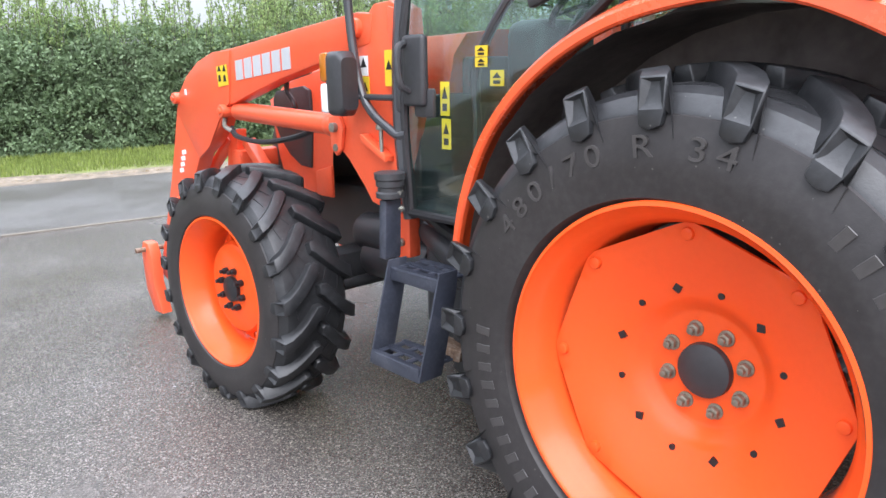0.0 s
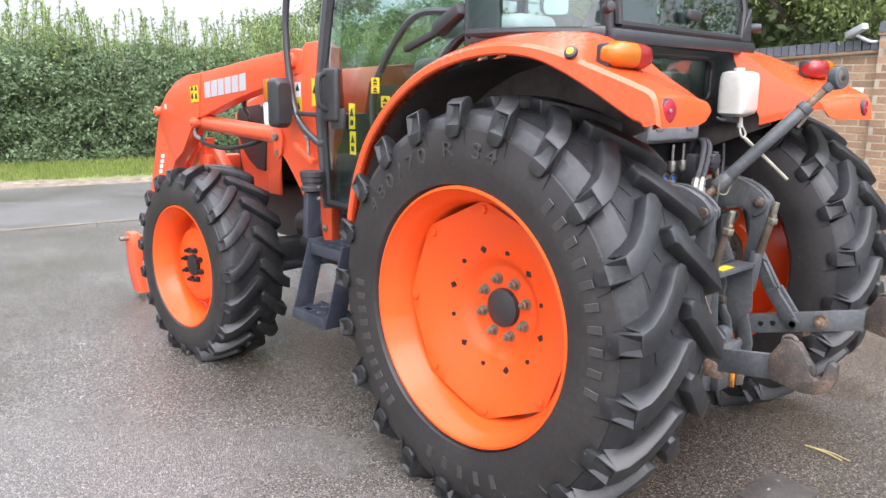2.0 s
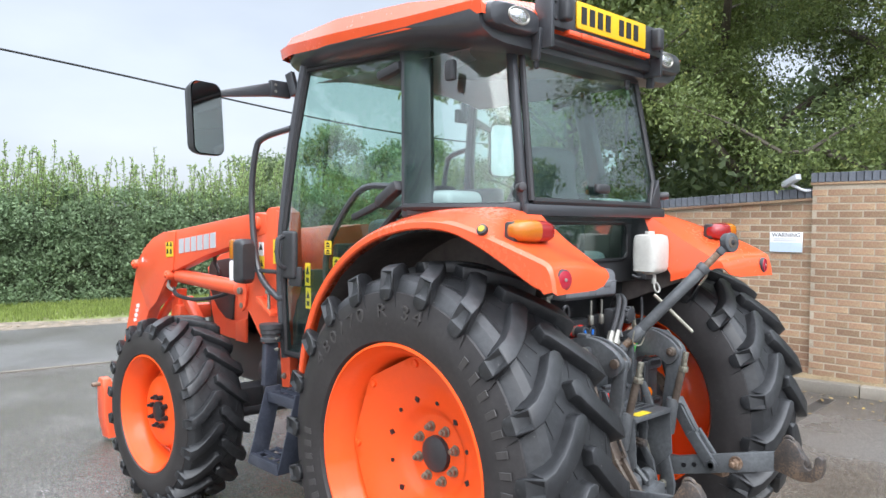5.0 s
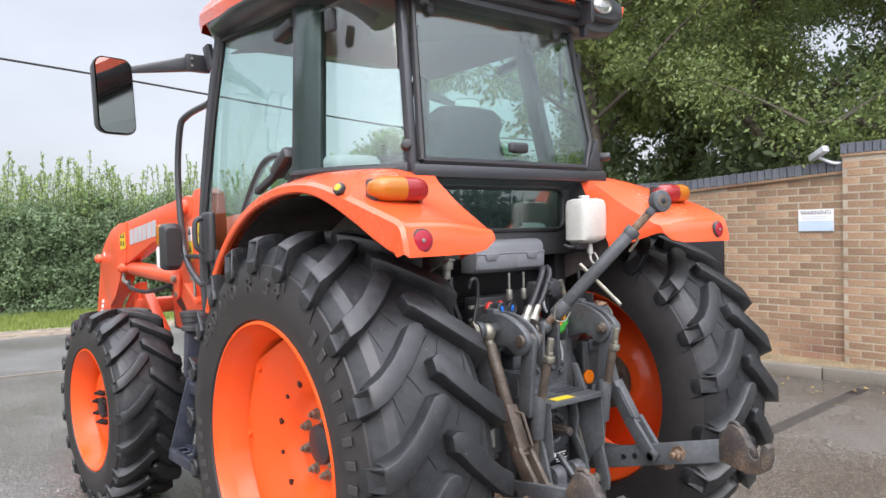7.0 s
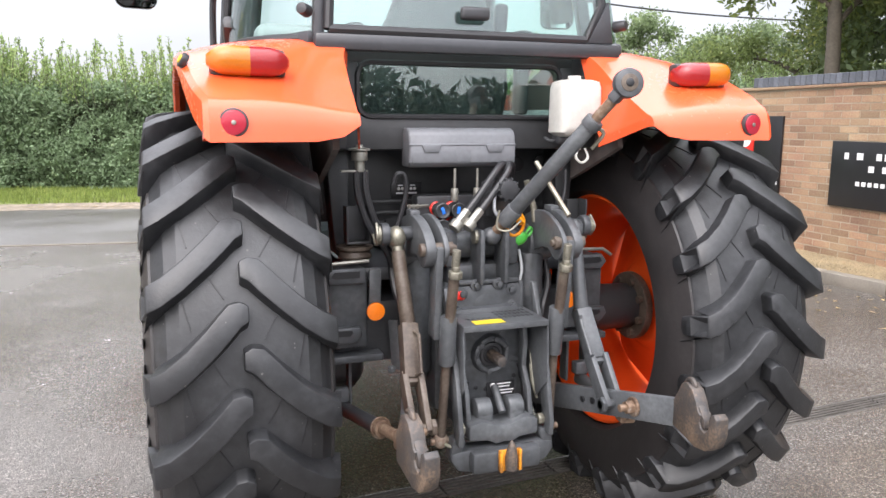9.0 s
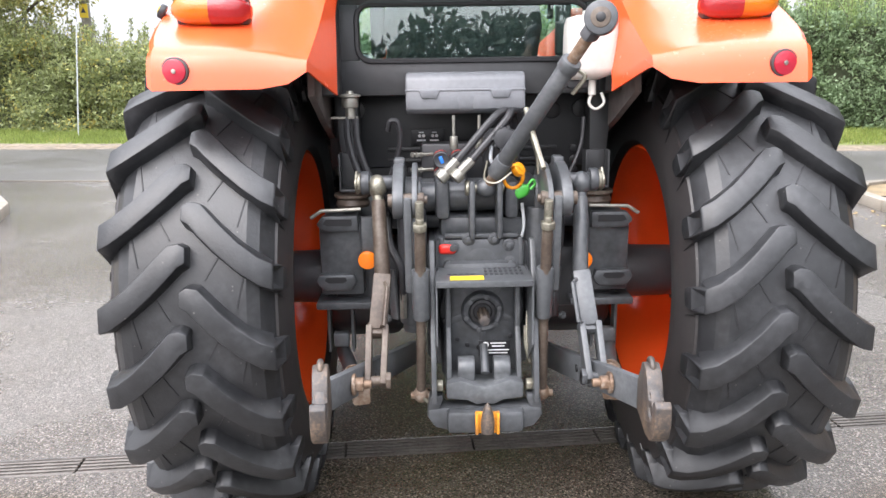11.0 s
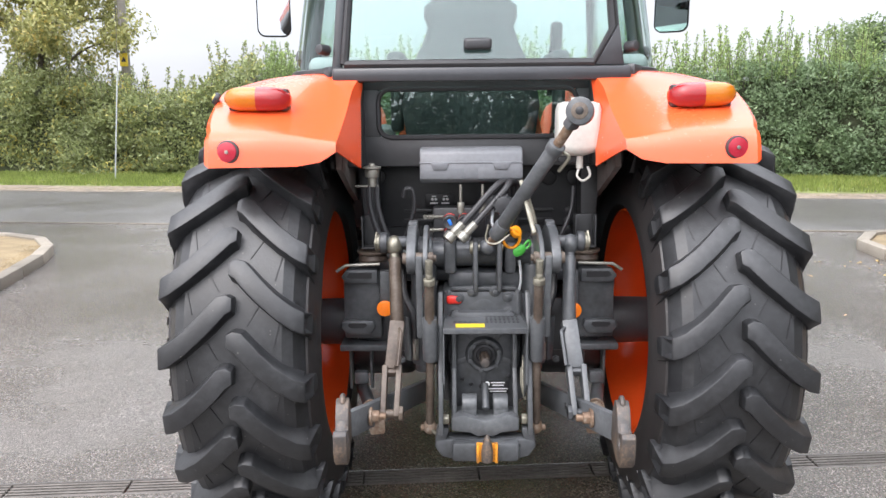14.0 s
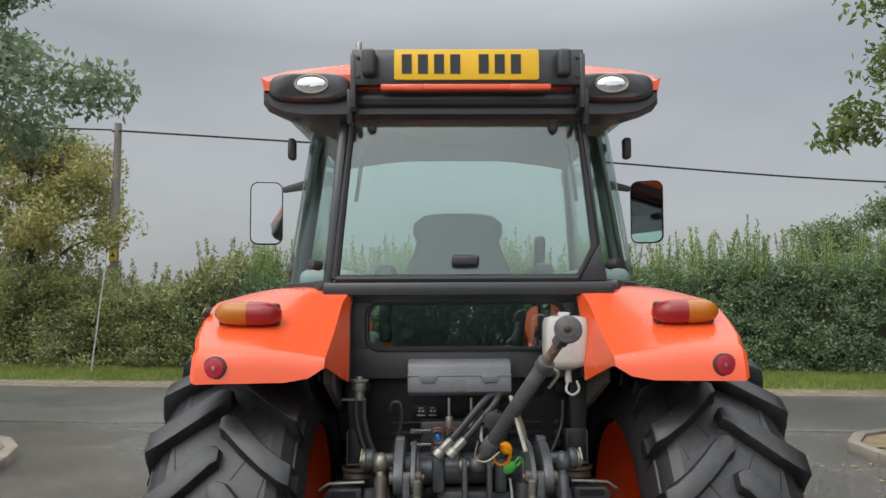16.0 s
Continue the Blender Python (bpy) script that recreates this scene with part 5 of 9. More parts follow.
part("roof_underside", bm, M_FRAME, roof, smooth=50)
bm = bmesh.new()
arch = lambda x: 2.348 + 0.050 * (1 - (x / 0.61) ** 2)
grid(bm, [[(x, y, arch(x)) for y in (0.02, 0.30, 0.60, 0.90, 1.16 - 0.05 * (1 - (x / 0.61) ** 2))] for x in np.linspace(-0.61, 0.61, 15)])
bmesh.ops.solidify(bm, geom=bm.faces[:], thickness=0.012)
part("headliner", bm, M_LINER, roof)
for s in (-1, 1):
    # round work lamps in black housings
    bm = bmesh.new()
    rows4 = []
    for y, g in ((-0.05, 1.0), (-0.12, 1.0), (-0.150, 0.93), (-0.158, 0.80)):
        rows4.append([(s * 0.565 + 0.155 * g * math.copysign(abs(math.cos(a)) ** 0.6, math.cos(a)), y, 2.440 + 0.055 * g * math.copysign(abs(math.sin(a)) ** 0.6, math.sin(a))) for a in np.linspace(0, 2 * math.pi, 24, endpoint=False)])
    grid(bm, rows4, close=True)
    bm.verts.ensure_lookup_table(); bm.faces.new(bm.verts[-24:])
    part("lamp_housing", bm, M_FRAME, roof, smooth=40)
    bm = bmesh.new()
    ball(bm, (s * 0.555, -0.157, 2.447), (0.058, 0.012, 0.030), 28, 12)
    part("work_lamp", bm, M_LAMP, roof, "clear oval work lamp")
    bm = bmesh.new()
    tube(bm, [(s * 0.555 + 0.060 * math.cos(a), -0.160, 2.447 + 0.032 * math.sin(a)) for a in np.linspace(0, 2 * math.pi, 28)], 0.005, 6, smooth=False)
    part("lamp_bezel", bm, M_ZINC, roof)
    bm = bmesh.new()
    box(bm, (s * 0.672, 0.10, 2.255), (0.030, 0.05, 0.085), bevel=0.01)
    part("door_stop", bm, M_BLACK, cab)
OFFSET["x"] = 0.0
# plate holder on the roof edge
bm = bmesh.new()
box(bm, (0, -0.185, 2.497), (0.845, 0.035, 0.132), bevel=0.004)
for s in (-1, 1):
    box(bm, (s * 0.418, -0.16, 2.447), (0.02, 0.09, 0.20), bevel=0.004)
holder = part("plate_holder", bm, M_FRAME, roof, "dark grey steel plate holder")
bm = bmesh.new()
plate(bm, rounded(-0.268, 2.447, 0.258, 2.559, 0.008), "y", -0.212, -0.2035, bevel=0.001)
number_plate = part("number_plate", bm, M_PLATE, holder, "yellow rear registration plate with plain dark bars")
for k in range(7):
    bm = bmesh.new()
    x = -0.222 + k * 0.0585 + (0.045 if k > 3 else 0)
    box(bm, (x, -0.2135, 2.505), (0.036, 0.003, 0.070), bevel=0)
    part("plate_bar", bm, M_INK, number_plate)
for s in (-1, 1):
    bm = bmesh.new()
    box(bm, (s * 0.352 - 0.006, -0.222, 2.505), (0.048, 0.05, 0.098), bevel=0.012, seg=3)
    part("plate_lamp", bm, M_BLACK, holder)
    bm = bmesh.new()
    for z in (2.462, 2.532):
        cyl(bm, (s * 0.400, -0.20, z), (s * 0.400, -0.210, z), 0.007, seg=10, bevel=0.001)
    part_each("holder_screw", bm, M_BLACK, holder)
bm = bmesh.new()
box(bm, (-0.008, -0.196, 2.422), (0.62, 0.03, 0.022), bevel=0.005)
for x in (-0.20, 0.185):
    box(bm, (x, -0.204, 2.420), (0.075, 0.026, 0.024), bevel=0.006)
part("roof_rear_lip", bm, M_ORANGE, roof)
bm = bmesh.new()
cyl(bm, (-0.40, -0.16, 2.53), (-0.40, -0.16, 2.602), 0.011, seg=14, bevel=0.002)
part("beacon_post", bm, M_ZINC, holder)
bm = bmesh.new()
box(bm, (0.0, -0.10, 2.40), (0.90, 0.10, 0.06), bevel=0.02)
for x in (-0.435, 0.44):
    span(bm, (x, -0.14, 2.43), (x, -0.13, 2.30), 0.02, 0.04, bevel=0.005)
part_each("rear_header", bm, M_FRAME, cab)

# mirrors
def mirror(s):
    bm = bmesh.new()
    span(bm, (s * 0.655, 1.30, 2.30), (s * 0.665, 1.34, 2.42), 0.03, 0.05, bevel=0.006)
    box(bm, (s * 0.70, 1.38, 2.335), (0.12, 0.034, 0.085), bevel=0.006)
    span(bm, (s * 0.72, 1.39, 2.335), (s * (1.05 if s > 0 else 1.0), 1.455, 2.285), 0.045, 0.075, bevel=0.008, w2=0.024, d2=0.034)
    part_each("mirror_arm", bm, M_FRAME, cab)
    for y, z in ((1.361, 2.352), (1.361, 2.318)):
        bm = bmesh.new()
        cyl(bm, (s * 0.735, y + 0.006, z), (s * 0.735, y - 0.004, z), 0.008, seg=6, bevel=0.001)
        part("bracket_bolt", bm, M_ZINC, cab)
    bm = bmesh.new()
    out = rounded(-0.092, -0.182, 0.092, 0.182, 0.045, 6)
    rows5 = []
    for d, g in ((0.0, 1.0), (0.02, 1.0), (0.055, 0.93), (0.075, 0.70)):
        rows5.append([(u * g, d, v * g) for u, v in out])
    grid(bm, rows5, close=True)
    bm.verts.ensure_lookup_table(); bm.faces.new(bm.verts[-len(out):])
    m = pose(s * 1.085 + (0.05 if s > 0 else 0), 1.42, 2.148, -4.5 if s < 0 else -2.5, 0, 11.5 if s < 0 else -25)
    bmesh.ops.transform(bm, matrix=m, verts=bm.verts[:])
    head = part("wing_mirror", bm, M_BLACK, cab, "rectangular black wing mirror", smooth=40)
    bm = bmesh.new()
    plate(bm, rounded(-0.086, -0.176, 0.086, 0.176, 0.04, 6), "y", -0.003, 0.004, bevel=0, m=m)
    part("mirror_glass", bm, M_MIRROR, head, smooth=None)
for s in (-1, 1):
    OFFSET["x"] = -0.03 if s > 0 else 0.0
    mirror(s)
OFFSET["x"] = 0.0

# inside the cab: seat, console, wheel
bm = bmesh.new()
box(bm, (-0.03, 0.42, 1.30), (0.48, 0.48, 0.12), bevel=0.05, seg=4)
seat = part("seat", bm, M_SEAT, cab, "grey upholstered driver's seat", smooth=50)
bm = bmesh.new()
rows6 = []
for z, w, y, d in ((1.30, 0.24, 0.20, 0.07), (1.42, 0.255, 0.19, 0.09), (1.58, 0.275, 0.17, 0.09), (1.68, 0.258, 0.155, 0.085), (1.755, 0.222, 0.14, 0.075), (1.81, 0.190, 0.135, 0.072), (1.88, 0.165, 0.13, 0.07), (1.915, 0.180, 0.125, 0.07), (1.955, 0.178, 0.125, 0.065), (1.985, 0.14, 0.125, 0.05), (1.995, 0.08, 0.125, 0.02)):
    rows6.append([(-0.03 + w * math.copysign(abs(math.cos(a)) ** 0.45, math.cos(a)), y + d * math.copysign(abs(math.sin(a)) ** 0.6, math.sin(a)), z) for a in np.linspace(0, 2 * math.pi, 28, endpoint=False)])
grid(bm, rows6, close=True)
bm.verts.ensure_lookup_table(); bm.faces.new(bm.verts[-28:])
part("seat_back", bm, M_SEAT, seat, smooth=50)
bm = bmesh.new()
box(bm, (-0.03, 0.34, 1.11), (0.42, 0.42, 0.24), bevel=0.03)
part("seat_base", bm, M_BLACK, seat)
for s in (-1, 1):
    bm = bmesh.new()
    box(bm, (s * 0.325, 0.32, 1.745), (0.075, 0.34, 0.10), bevel=0.025, seg=3)
    box(bm, (s * 0.325, 0.20, 1.60), (0.05, 0.06, 0.24), bevel=0.015)
    part("armrest", bm, M_SEAT, seat, smooth=50)
    bm = bmesh.new()
    box(bm, (s * 0.42, 0.42, 1.42), (0.10, 0.62, 0.16), bevel=0.045, seg=4)
    box(bm, (s * 0.56, 0.36, 1.735), (0.22, 0.46, 0.08), bevel=0.035, seg=4)
    part("side_console", bm, M_CONSOLE, cab, "moulded pale grey side console", smooth=50)
bm = bmesh.new()
tube(bm, [(0.32, 0.45, 1.62), (0.325, 0.47, 1.78), (0.34, 0.46, 1.86)], 0.012, 8)
box(bm, (0.345, 0.45, 1.87), (0.05, 0.06, 0.12), (10, 0, 0), bevel=0.02, seg=3)
part("loader_joystick", bm, M_BLACK, cab)
bm = bmesh.new()
m = pose(0.0, 1.0, 1.72, -35, 0, 0)
ring = [m @ Vector((0.19 * math.cos(a), 0.19 * math.sin(a), 0)) for a in np.linspace(0, 2 * math.pi, 33)]
tube(bm, ring, 0.014, 8, smooth=False)
for a in (0.5, 2.6, 4.7):
    tube(bm, [m @ Vector((0, 0, 0)), m @ Vector((0.19 * math.cos(a), 0.19 * math.sin(a), 0))], 0.010, 6, smooth=False)
tube(bm, [(0, 1.0, 1.72), (0, 1.12, 1.55), (0, 1.2, 1.1)], 0.035, 10)
part("steering_wheel", bm, M_BLACK, cab)
bm = bmesh.new()
box(bm, (0, 1.22, 1.35), (0.36, 0.22, 0.62), bevel=0.06, seg=3)
part("dashboard", bm, M_BLACK, cab, smooth=50)

# ---- engine, bonnet, front axle ----
def bonnet_ring(y, zt, zb, h):
    return [(-h, y, zb), (-h - 0.01, y, (zb + zt) / 2), (-h + 0.02, y, zt - 0.10), (-h + 0.09, y, zt - 0.02), (-0.12, y, zt), (0.12, y, zt), (h - 0.09, y, zt - 0.02), (h - 0.02, y, zt - 0.10), (h + 0.01, y, (zb + zt) / 2), (h, y, zb)]


bm = bmesh.new()
grid(bm, [bonnet_ring(*r) for r in ((1.40, 1.63, 1.16, 0.40), (1.8, 1.62, 1.16, 0.405), (2.22, 1.59, 1.14, 0.41), (2.25, 1.585, 0.87, 0.41), (2.5, 1.55, 0.87, 0.405), (2.68, 1.50, 0.885, 0.40), (2.76, 1.46, 1.03, 0.39), (2.84, 1.40, 1.24, 0.37))])
bm.verts.ensure_lookup_table()
bm.faces.new(bm.verts[-10:]); bm.faces.new(bm.verts[:10][::-1])
bonnet = part("bonnet", bm, M_LOADER, tractor, "orange bonnet with dark mesh side vents", smooth=30)
bm = bmesh.new()
grid(bm, [bonnet_ring(*r) for r in ((2.60, 1.40, 0.86, 0.37), (2.80, 1.36, 0.86, 0.37), (2.92, 1.30, 0.87, 0.33), (2.98, 1.20, 0.88, 0.28))])
bm.verts.ensure_lookup_table()
bm.faces.new(bm.verts[-10:]); bm.faces.new(bm.verts[:10][::-1])
part("front_grille", bm, M_BLACK, bonnet, "black nose grille", smooth=30)
for s in (-1, 1):
    bm = bmesh.new()
    plate(bm, [(2.41, 0.995), (2.50, 1.00), (2.60, 1.05), (2.68, 1.12), (2.735, 1.21), (2.735, 1.33), (2.70, 1.37), (2.45, 1.40), (2.40, 1.38), (2.375, 1.20)], "x", s * 0.402, s * 0.424, bevel=0.004)
    vent = part("side_vent", bm, M_BLACK, bonnet, "dark mesh side vent")
    bm = bmesh.new()
    plate(bm, [(2.225, 0.865), (2.36, 0.865), (2.36, 0.985), (2.225, 1.02)], "x", s * 0.41, s * 0.428, bevel=0.004)
    part("panel_corner", bm, M_LOADER, bonnet)
bm = bmesh.new()
box(bm, (0, 1.55, 1.05), (0.74, 0.30, 0.55), bevel=0.03)
box(bm, (0, 2.2, 0.72), (0.46, 1.5, 0.36), bevel=0.04)
box(bm, (-0.24, 1.75, 0.83), (0.20, 0.42, 0.30), bevel=0.03)
cyl(bm, (-0.36, 1.72, 0.72), (-0.36, 2.05, 0.72), 0.09, seg=24, bevel=0.015)
engine = part("engine", bm, M_BLACK, tractor)
bm = bmesh.new()
for k in range(12):
    box(bm, (-0.40, 1.60, 0.90 + 0.03 * k), (0.02, 0.20, 0.010), bevel=0.002)
part("radiator_fins", bm, M_FRAME, engine)
bm = bmesh.new()
box(bm, (0, 2.25, 0.50), (1.10, 0.18, 0.20), bevel=0.05)
for s in (-1, 1):
    cyl(bm, (s * 0.50, 2.25, 0.528), (s * 0.90, 2.25, 0.528), 0.12, 0.10, 24, 0.02)
    cyl(bm, (s * 0.60, 2.25, 0.38), (s * 0.60, 2.25, 0.68), 0.07, seg=20, bevel=0.015)
    cyl(bm, (s * 0.12, 2.06, 0.47), (s * 0.56, 2.06, 0.47), 0.028, seg=16)
part("front_axle", bm, M_BLACK, tractor)
bm = bmesh.new()
cyl(bm, (-0.35, 1.55, 0.62), (-0.35, 2.0, 0.60), 0.10, seg=28, bevel=0.02)
part("air_reservoir", bm, M_BLACK, tractor)
for s in (-1, 1):
    bm = bmesh.new()
    plate(bm, [(0.32, 0.44), (0.44, 0.36), (1.28, 0.36), (1.40, 0.46), (1.40, 0.86), (1.20, 0.90), (0.42, 0.90), (0.32, 0.80)], "x", s * 0.27, s * 0.57, bevel=0.045, seg=3)
    part("fuel_tank", bm, M_BLACK, tractor, "black moulded plastic fuel tank under the cab", smooth=40)
bm = bmesh.new()
tube(bm, [(-0.50, 1.42, 0.83), (-0.60, 1.20, 0.80), (-0.63, 0.98, 0.72), (-0.60, 0.80, 0.66)], 0.055, 14)
part("filler_pipe", bm, M_BLACK, tractor)
bm = bmesh.new()
tube(bm, [(-0.58, 1.38, 0.93), (-0.62, 1.15, 0.87), (-0.64, 0.95, 0.86), (-0.63, 0.82, 0.78)], 0.026, 10)
part("fuel_hose", bm, M_HOSE, tractor)
bm = bmesh.new()
box(bm, (-0.60, 1.17, 0.775), (0.05, 0.07, 0.05), bevel=0.015)
part("tap", bm, M_BLUE, tractor, "blue plastic tap")

# ---- steps with filler tube ----
side = [(-0.850, 0.800), (-0.765, 0.800), (-0.770, 0.730), (-0.845, 0.432), (-0.952, 0.432)]
bm = bmesh.new()
plate(bm, side, "y", 1.262, 1.270, bevel=0.002)
steps = part("cab_steps", bm, M_STEP, tractor, "dark blue-grey steel cab steps with serrated treads")
bm = bmesh.new()
plate(bm, side, "y", 0.990, 0.998, bevel=0.002)
part("side_plate", bm, M_STEP, steps)
for z, x0, w in ((0.752, -0.845, 0.150), (0.455, -0.948, 0.160)):
    y0, y1 = 0.998, 1.262
    bm = bmesh.new()
    box(bm, (x0 + 0.005, (y0 + y1) / 2, z - 0.002), (0.010, y1 - y0, 0.050), bevel=0.002)
    for xx in (x0 + w * 0.08, x0 + w * 0.52, x0 + w * 0.95):
        box(bm, (xx, (y0 + y1) / 2, z + 0.016), (0.026, y1 - y0, 0.008), bevel=0.002)
    for k in (0.05, 0.36, 0.66, 0.95):
        box(bm, (x0 + w / 2, y0 + (y1 - y0) * k, z + 0.016), (w, 0.026, 0.008), bevel=0.002)
    tread = part("tread", bm, M_STEP, steps)
    bm = bmesh.new()
    for xx in (x0 + 0.010, x0 + w * 0.52, x0 + w * 0.93):
        saw = [(y0, z + 0.018)]
        for k in range(22):
            saw += [(y0 + 0.003 + k * 0.0115, z + 0.020), (y0 + 0.008 + k * 0.0115, z + 0.031)]
        saw += [(y1, z + 0.020), (y1, z + 0.018)]
        plate(bm, saw, "x", xx - 0.008, xx + 0.008, bevel=0)
    part_each("serration", bm, M_STEP, tread, smooth=None)
bm = bmesh.new()
plate(bm, [(-0.845, 0.795), (-0.770, 0.795), (-0.760, 1.015), (-0.835, 1.015)], "y", 1.288, 1.330, bevel=0.008)
filler = part("filler_neck", bm, M_STEP, tractor, "dark fuel filler neck with ribbed cap")
bm = bmesh.new()
lathe(bm, [(1.02, 0.045), (1.022, 0.052), (1.04, 0.052), (1.045, 0.046), (1.06, 0.046), (1.065, 0.052), (1.085, 0.052), (1.09, 0.057), (1.112, 0.057), (1.116, 0.045), (1.116, 0.001)], (-0.80, 1.305, 0), "z", 28)
part("filler_cap", bm, M_BLACK, filler, smooth=30)
bm = bmesh.new()
tube(bm, [(-0.745, 1.31, 1.04), (-0.77, 1.28, 1.045), (-0.80, 1.255, 1.04)], 0.008, 8)
hexnut(bm, (-0.80, 1.235, 0.99), (-1, 0, 0), 0.009, 0.01)
part("clip", bm, M_ZINC, filler)
bm = bmesh.new()
box(bm, (-0.50, 1.02, 0.50), (0.26, 0.30, 0.34), bevel=0.02)
part("battery_box", bm, M_BLACK, tractor)
bm = bmesh.new()
box(bm, (-0.66, 1.16, 0.44), (0.10, 0.16, 0.05), (10, 0, 20), bevel=0.01)
part("rusty_bracket", bm, M_RUST, tractor)

# ---- front loader ----
loader_root = bmesh.new()
box(loader_root, (0, 2.86, 1.02), (1.20, 0.10, 0.10), bevel=0.02)
loader = part("front_loader", loader_root, M_LOADER, tractor, "red-orange front loader frame with curved boom arms")
for s in (-1, 1):
    bm = bmesh.new()
    cyl(bm, (s * 0.60, 1.60, 1.63), (s * 0.73, 1.60, 1.63), 0.04, seg=20, bevel=0.006)
    part("boom_pivot", bm, M_LOADER, loader)


def boom(s):
    def X(a):
        return s * a
    bm = bmesh.new()
    # curved boom arm
    top = [(1.50, 1.680), (1.60, 1.690), (2.05, 1.645), (2.60, 1.585), (2.78, 1.57), (2.95, 1.535), (3.10, 1.47), (3.22, 1.38), (3.30, 1.27), (3.36, 1.12), (3.47, 0.86), (3.72, 0.36), (3.76, 0.24)]
    low = [(3.64, 0.20), (3.56, 0.30), (3.30, 0.72), (3.05, 1.04), (2.93, 1.10), (2.80, 1.20), (2.72, 1.30), (2.66, 1.315), (2.20, 1.435), (1.66, 1.545), (1.52, 1.57)]
    plate(bm, top + low, "x", X(0.62), X(0.705), bevel=0.010)
    arm = part("boom_arm", bm, M_LOADER, loader, "red-orange cranked boom arm", smooth=30)
    # welded flange band at the crank
    bm = bmesh.new()
    plate(bm, [(2.62, 1.575), (2.80, 1.568), (2.97, 1.525), (3.12, 1.45), (3.23, 1.36), (3.28, 1.26), (3.05, 1.02), (2.92, 1.09), (2.74, 1.28), (2.665, 1.32)], "x", X(0.702), X(0.714), bevel=0.004)
    part("crank_plate", bm, M_LOADER, arm)
    for y, z, r in ((3.25, 1.335, 0.030), (2.715, 1.283, 0.032), (3.30, 0.78, 0.02)):
        bm = bmesh.new()
        cyl(bm, (X(0.60), y, z), (X(0.74), y, z), r, seg=20, bevel=0.005)
        cyl(bm, (X(0.73), y, z), (X(0.75), y, z), r * 0.5, seg=14, bevel=0.003)
        part("pivot_pin", bm, M_LOADER, arm)
    # lift cylinder
    bm = bmesh.new()
    cyl(bm, (X(0.665), 2.66, 1.283), (X(0.665), 1.84, 1.252), 0.045, seg=28, bevel=0.006)
    cyl(bm, (X(0.665), 1.86, 1.253), (X(0.665), 1.80, 1.250), 0.050, seg=28, bevel=0.006)
    ram = part("lift_cylinder", bm, M_LOADER, loader)
    bm = bmesh.new()
    cyl(bm, (X(0.665), 1.81, 1.25), (X(0.665), 1.74, 1.248), 0.022, seg=18)
    part("piston_rod", bm, M_ZINC, ram)
    bm = bmesh.new()
    plate(bm, [(1.80, 1.29), (1.73, 1.30), (1.70, 1.25), (1.72, 1.16), (1.755, 1.13), (1.79, 1.16)], "x", X(0.70), X(0.718), bevel=0.005)
    part("rod_eye", bm, M_LOADER, ram)
    bm = bmesh.new()
    cyl(bm, (X(0.715), 1.755, 1.248), (X(0.738), 1.755, 1.248), 0.020, seg=18, bevel=0.003)
    cyl(bm, (X(0.715), 1.755, 1.165), (X(0.722), 1.755, 1.165), 0.016, seg=14)
    part_each("rod_pin", bm, M_ZINC, ram)
    # upright post and mounting bracket
    bm = bmesh.new()
    plate(bm, [(1.33, 1.69), (1.40, 1.72), (1.50, 1.715), (1.62, 1.60), (1.66, 1.36), (1.79, 1.28), (1.80, 1.19), (1.70, 1.12), (1.60, 1.02), (1.55, 0.96), (1.49, 0.945), (1.43, 1.0), (1.36, 1.15), (1.30, 1.35)], "x", X(0.60), X(0.70), bevel=0.012)
    post = part("loader_post", bm, M_LOADER, loader, "red-orange loader upright", smooth=30)
    bm = bmesh.new()
    plate(bm, [(1.36, 1.20), (1.44, 1.0), (1.44, 0.73), (1.52, 0.72), (1.55, 0.98), (1.50, 1.2)], "x", X(0.54), X(0.60), bevel=0.008)
    part("mounting_leg", bm, M_LOADER, post)
    bm = bmesh.new()
    plate(bm, [(1.40, 1.70), (1.33, 1.68), (1.33, 1.30), (1.40, 1.30)], "x", X(0.70), X(0.712), bevel=0.003)
    plate(bm, [(1.55, 1.235), (1.40, 1.16), (1.40, 1.135), (1.55, 1.20)], "x", X(0.70), X(0.745), bevel=0.004)
    part("post_gusset", bm, M_LOADER, post)
    bm = bmesh.new()
    cyl(bm, (X(0.735), 1.43, 1.16), (X(0.735), 1.43, 1.26), 0.008, seg=12)
    cyl(bm, (X(0.735), 1.43, 1.255), (X(0.735), 1.43, 1.275), 0.020, seg=16, bevel=0.003)
    part("locking_pin", bm, M_ZINC, post)
    for z in (0.79, 0.93, 1.03):
        bm = bmesh.new()
        hexnut(bm, (X(0.60 if z < 1 else 0.70), 1.485, z), (s, 0, 0), 0.018, 0.014)
        part("bracket_bolt", bm, M_ZINC if z < 1 else M_LOADER, post)
    # bucket linkage and carrier
    bm = bmesh.new()
    plate(bm, [(2.86, 1.18), (2.96, 1.16), (3.02, 0.86), (3.10, 0.80), (3.02, 0.66), (2.92, 0.70), (2.90, 0.92)], "x", X(0.52), X(0.58), bevel=0.008)
    span(bm, (X(0.55), 2.80, 1.12), (X(0.52), 2.55, 0.86), 0.07, 0.05, bevel=0.01)
    cyl(bm, (X(0.56), 2.95, 1.13), (X(0.56), 3.68, 0.60), 0.032, seg=18, bevel=0.004)
    part("tilt_linkage", bm, M_LOADER, loader)
    bm = bmesh.new()
    plate(bm, [(3.57, 0.035), (3.69, 0.030), (3.78, 0.16), (3.80, 0.40), (3.765, 0.462), (3.69, 0.455), (3.645, 0.36), (3.655, 0.22)], "x", X(0.735), X(0.80), bevel=0.006)
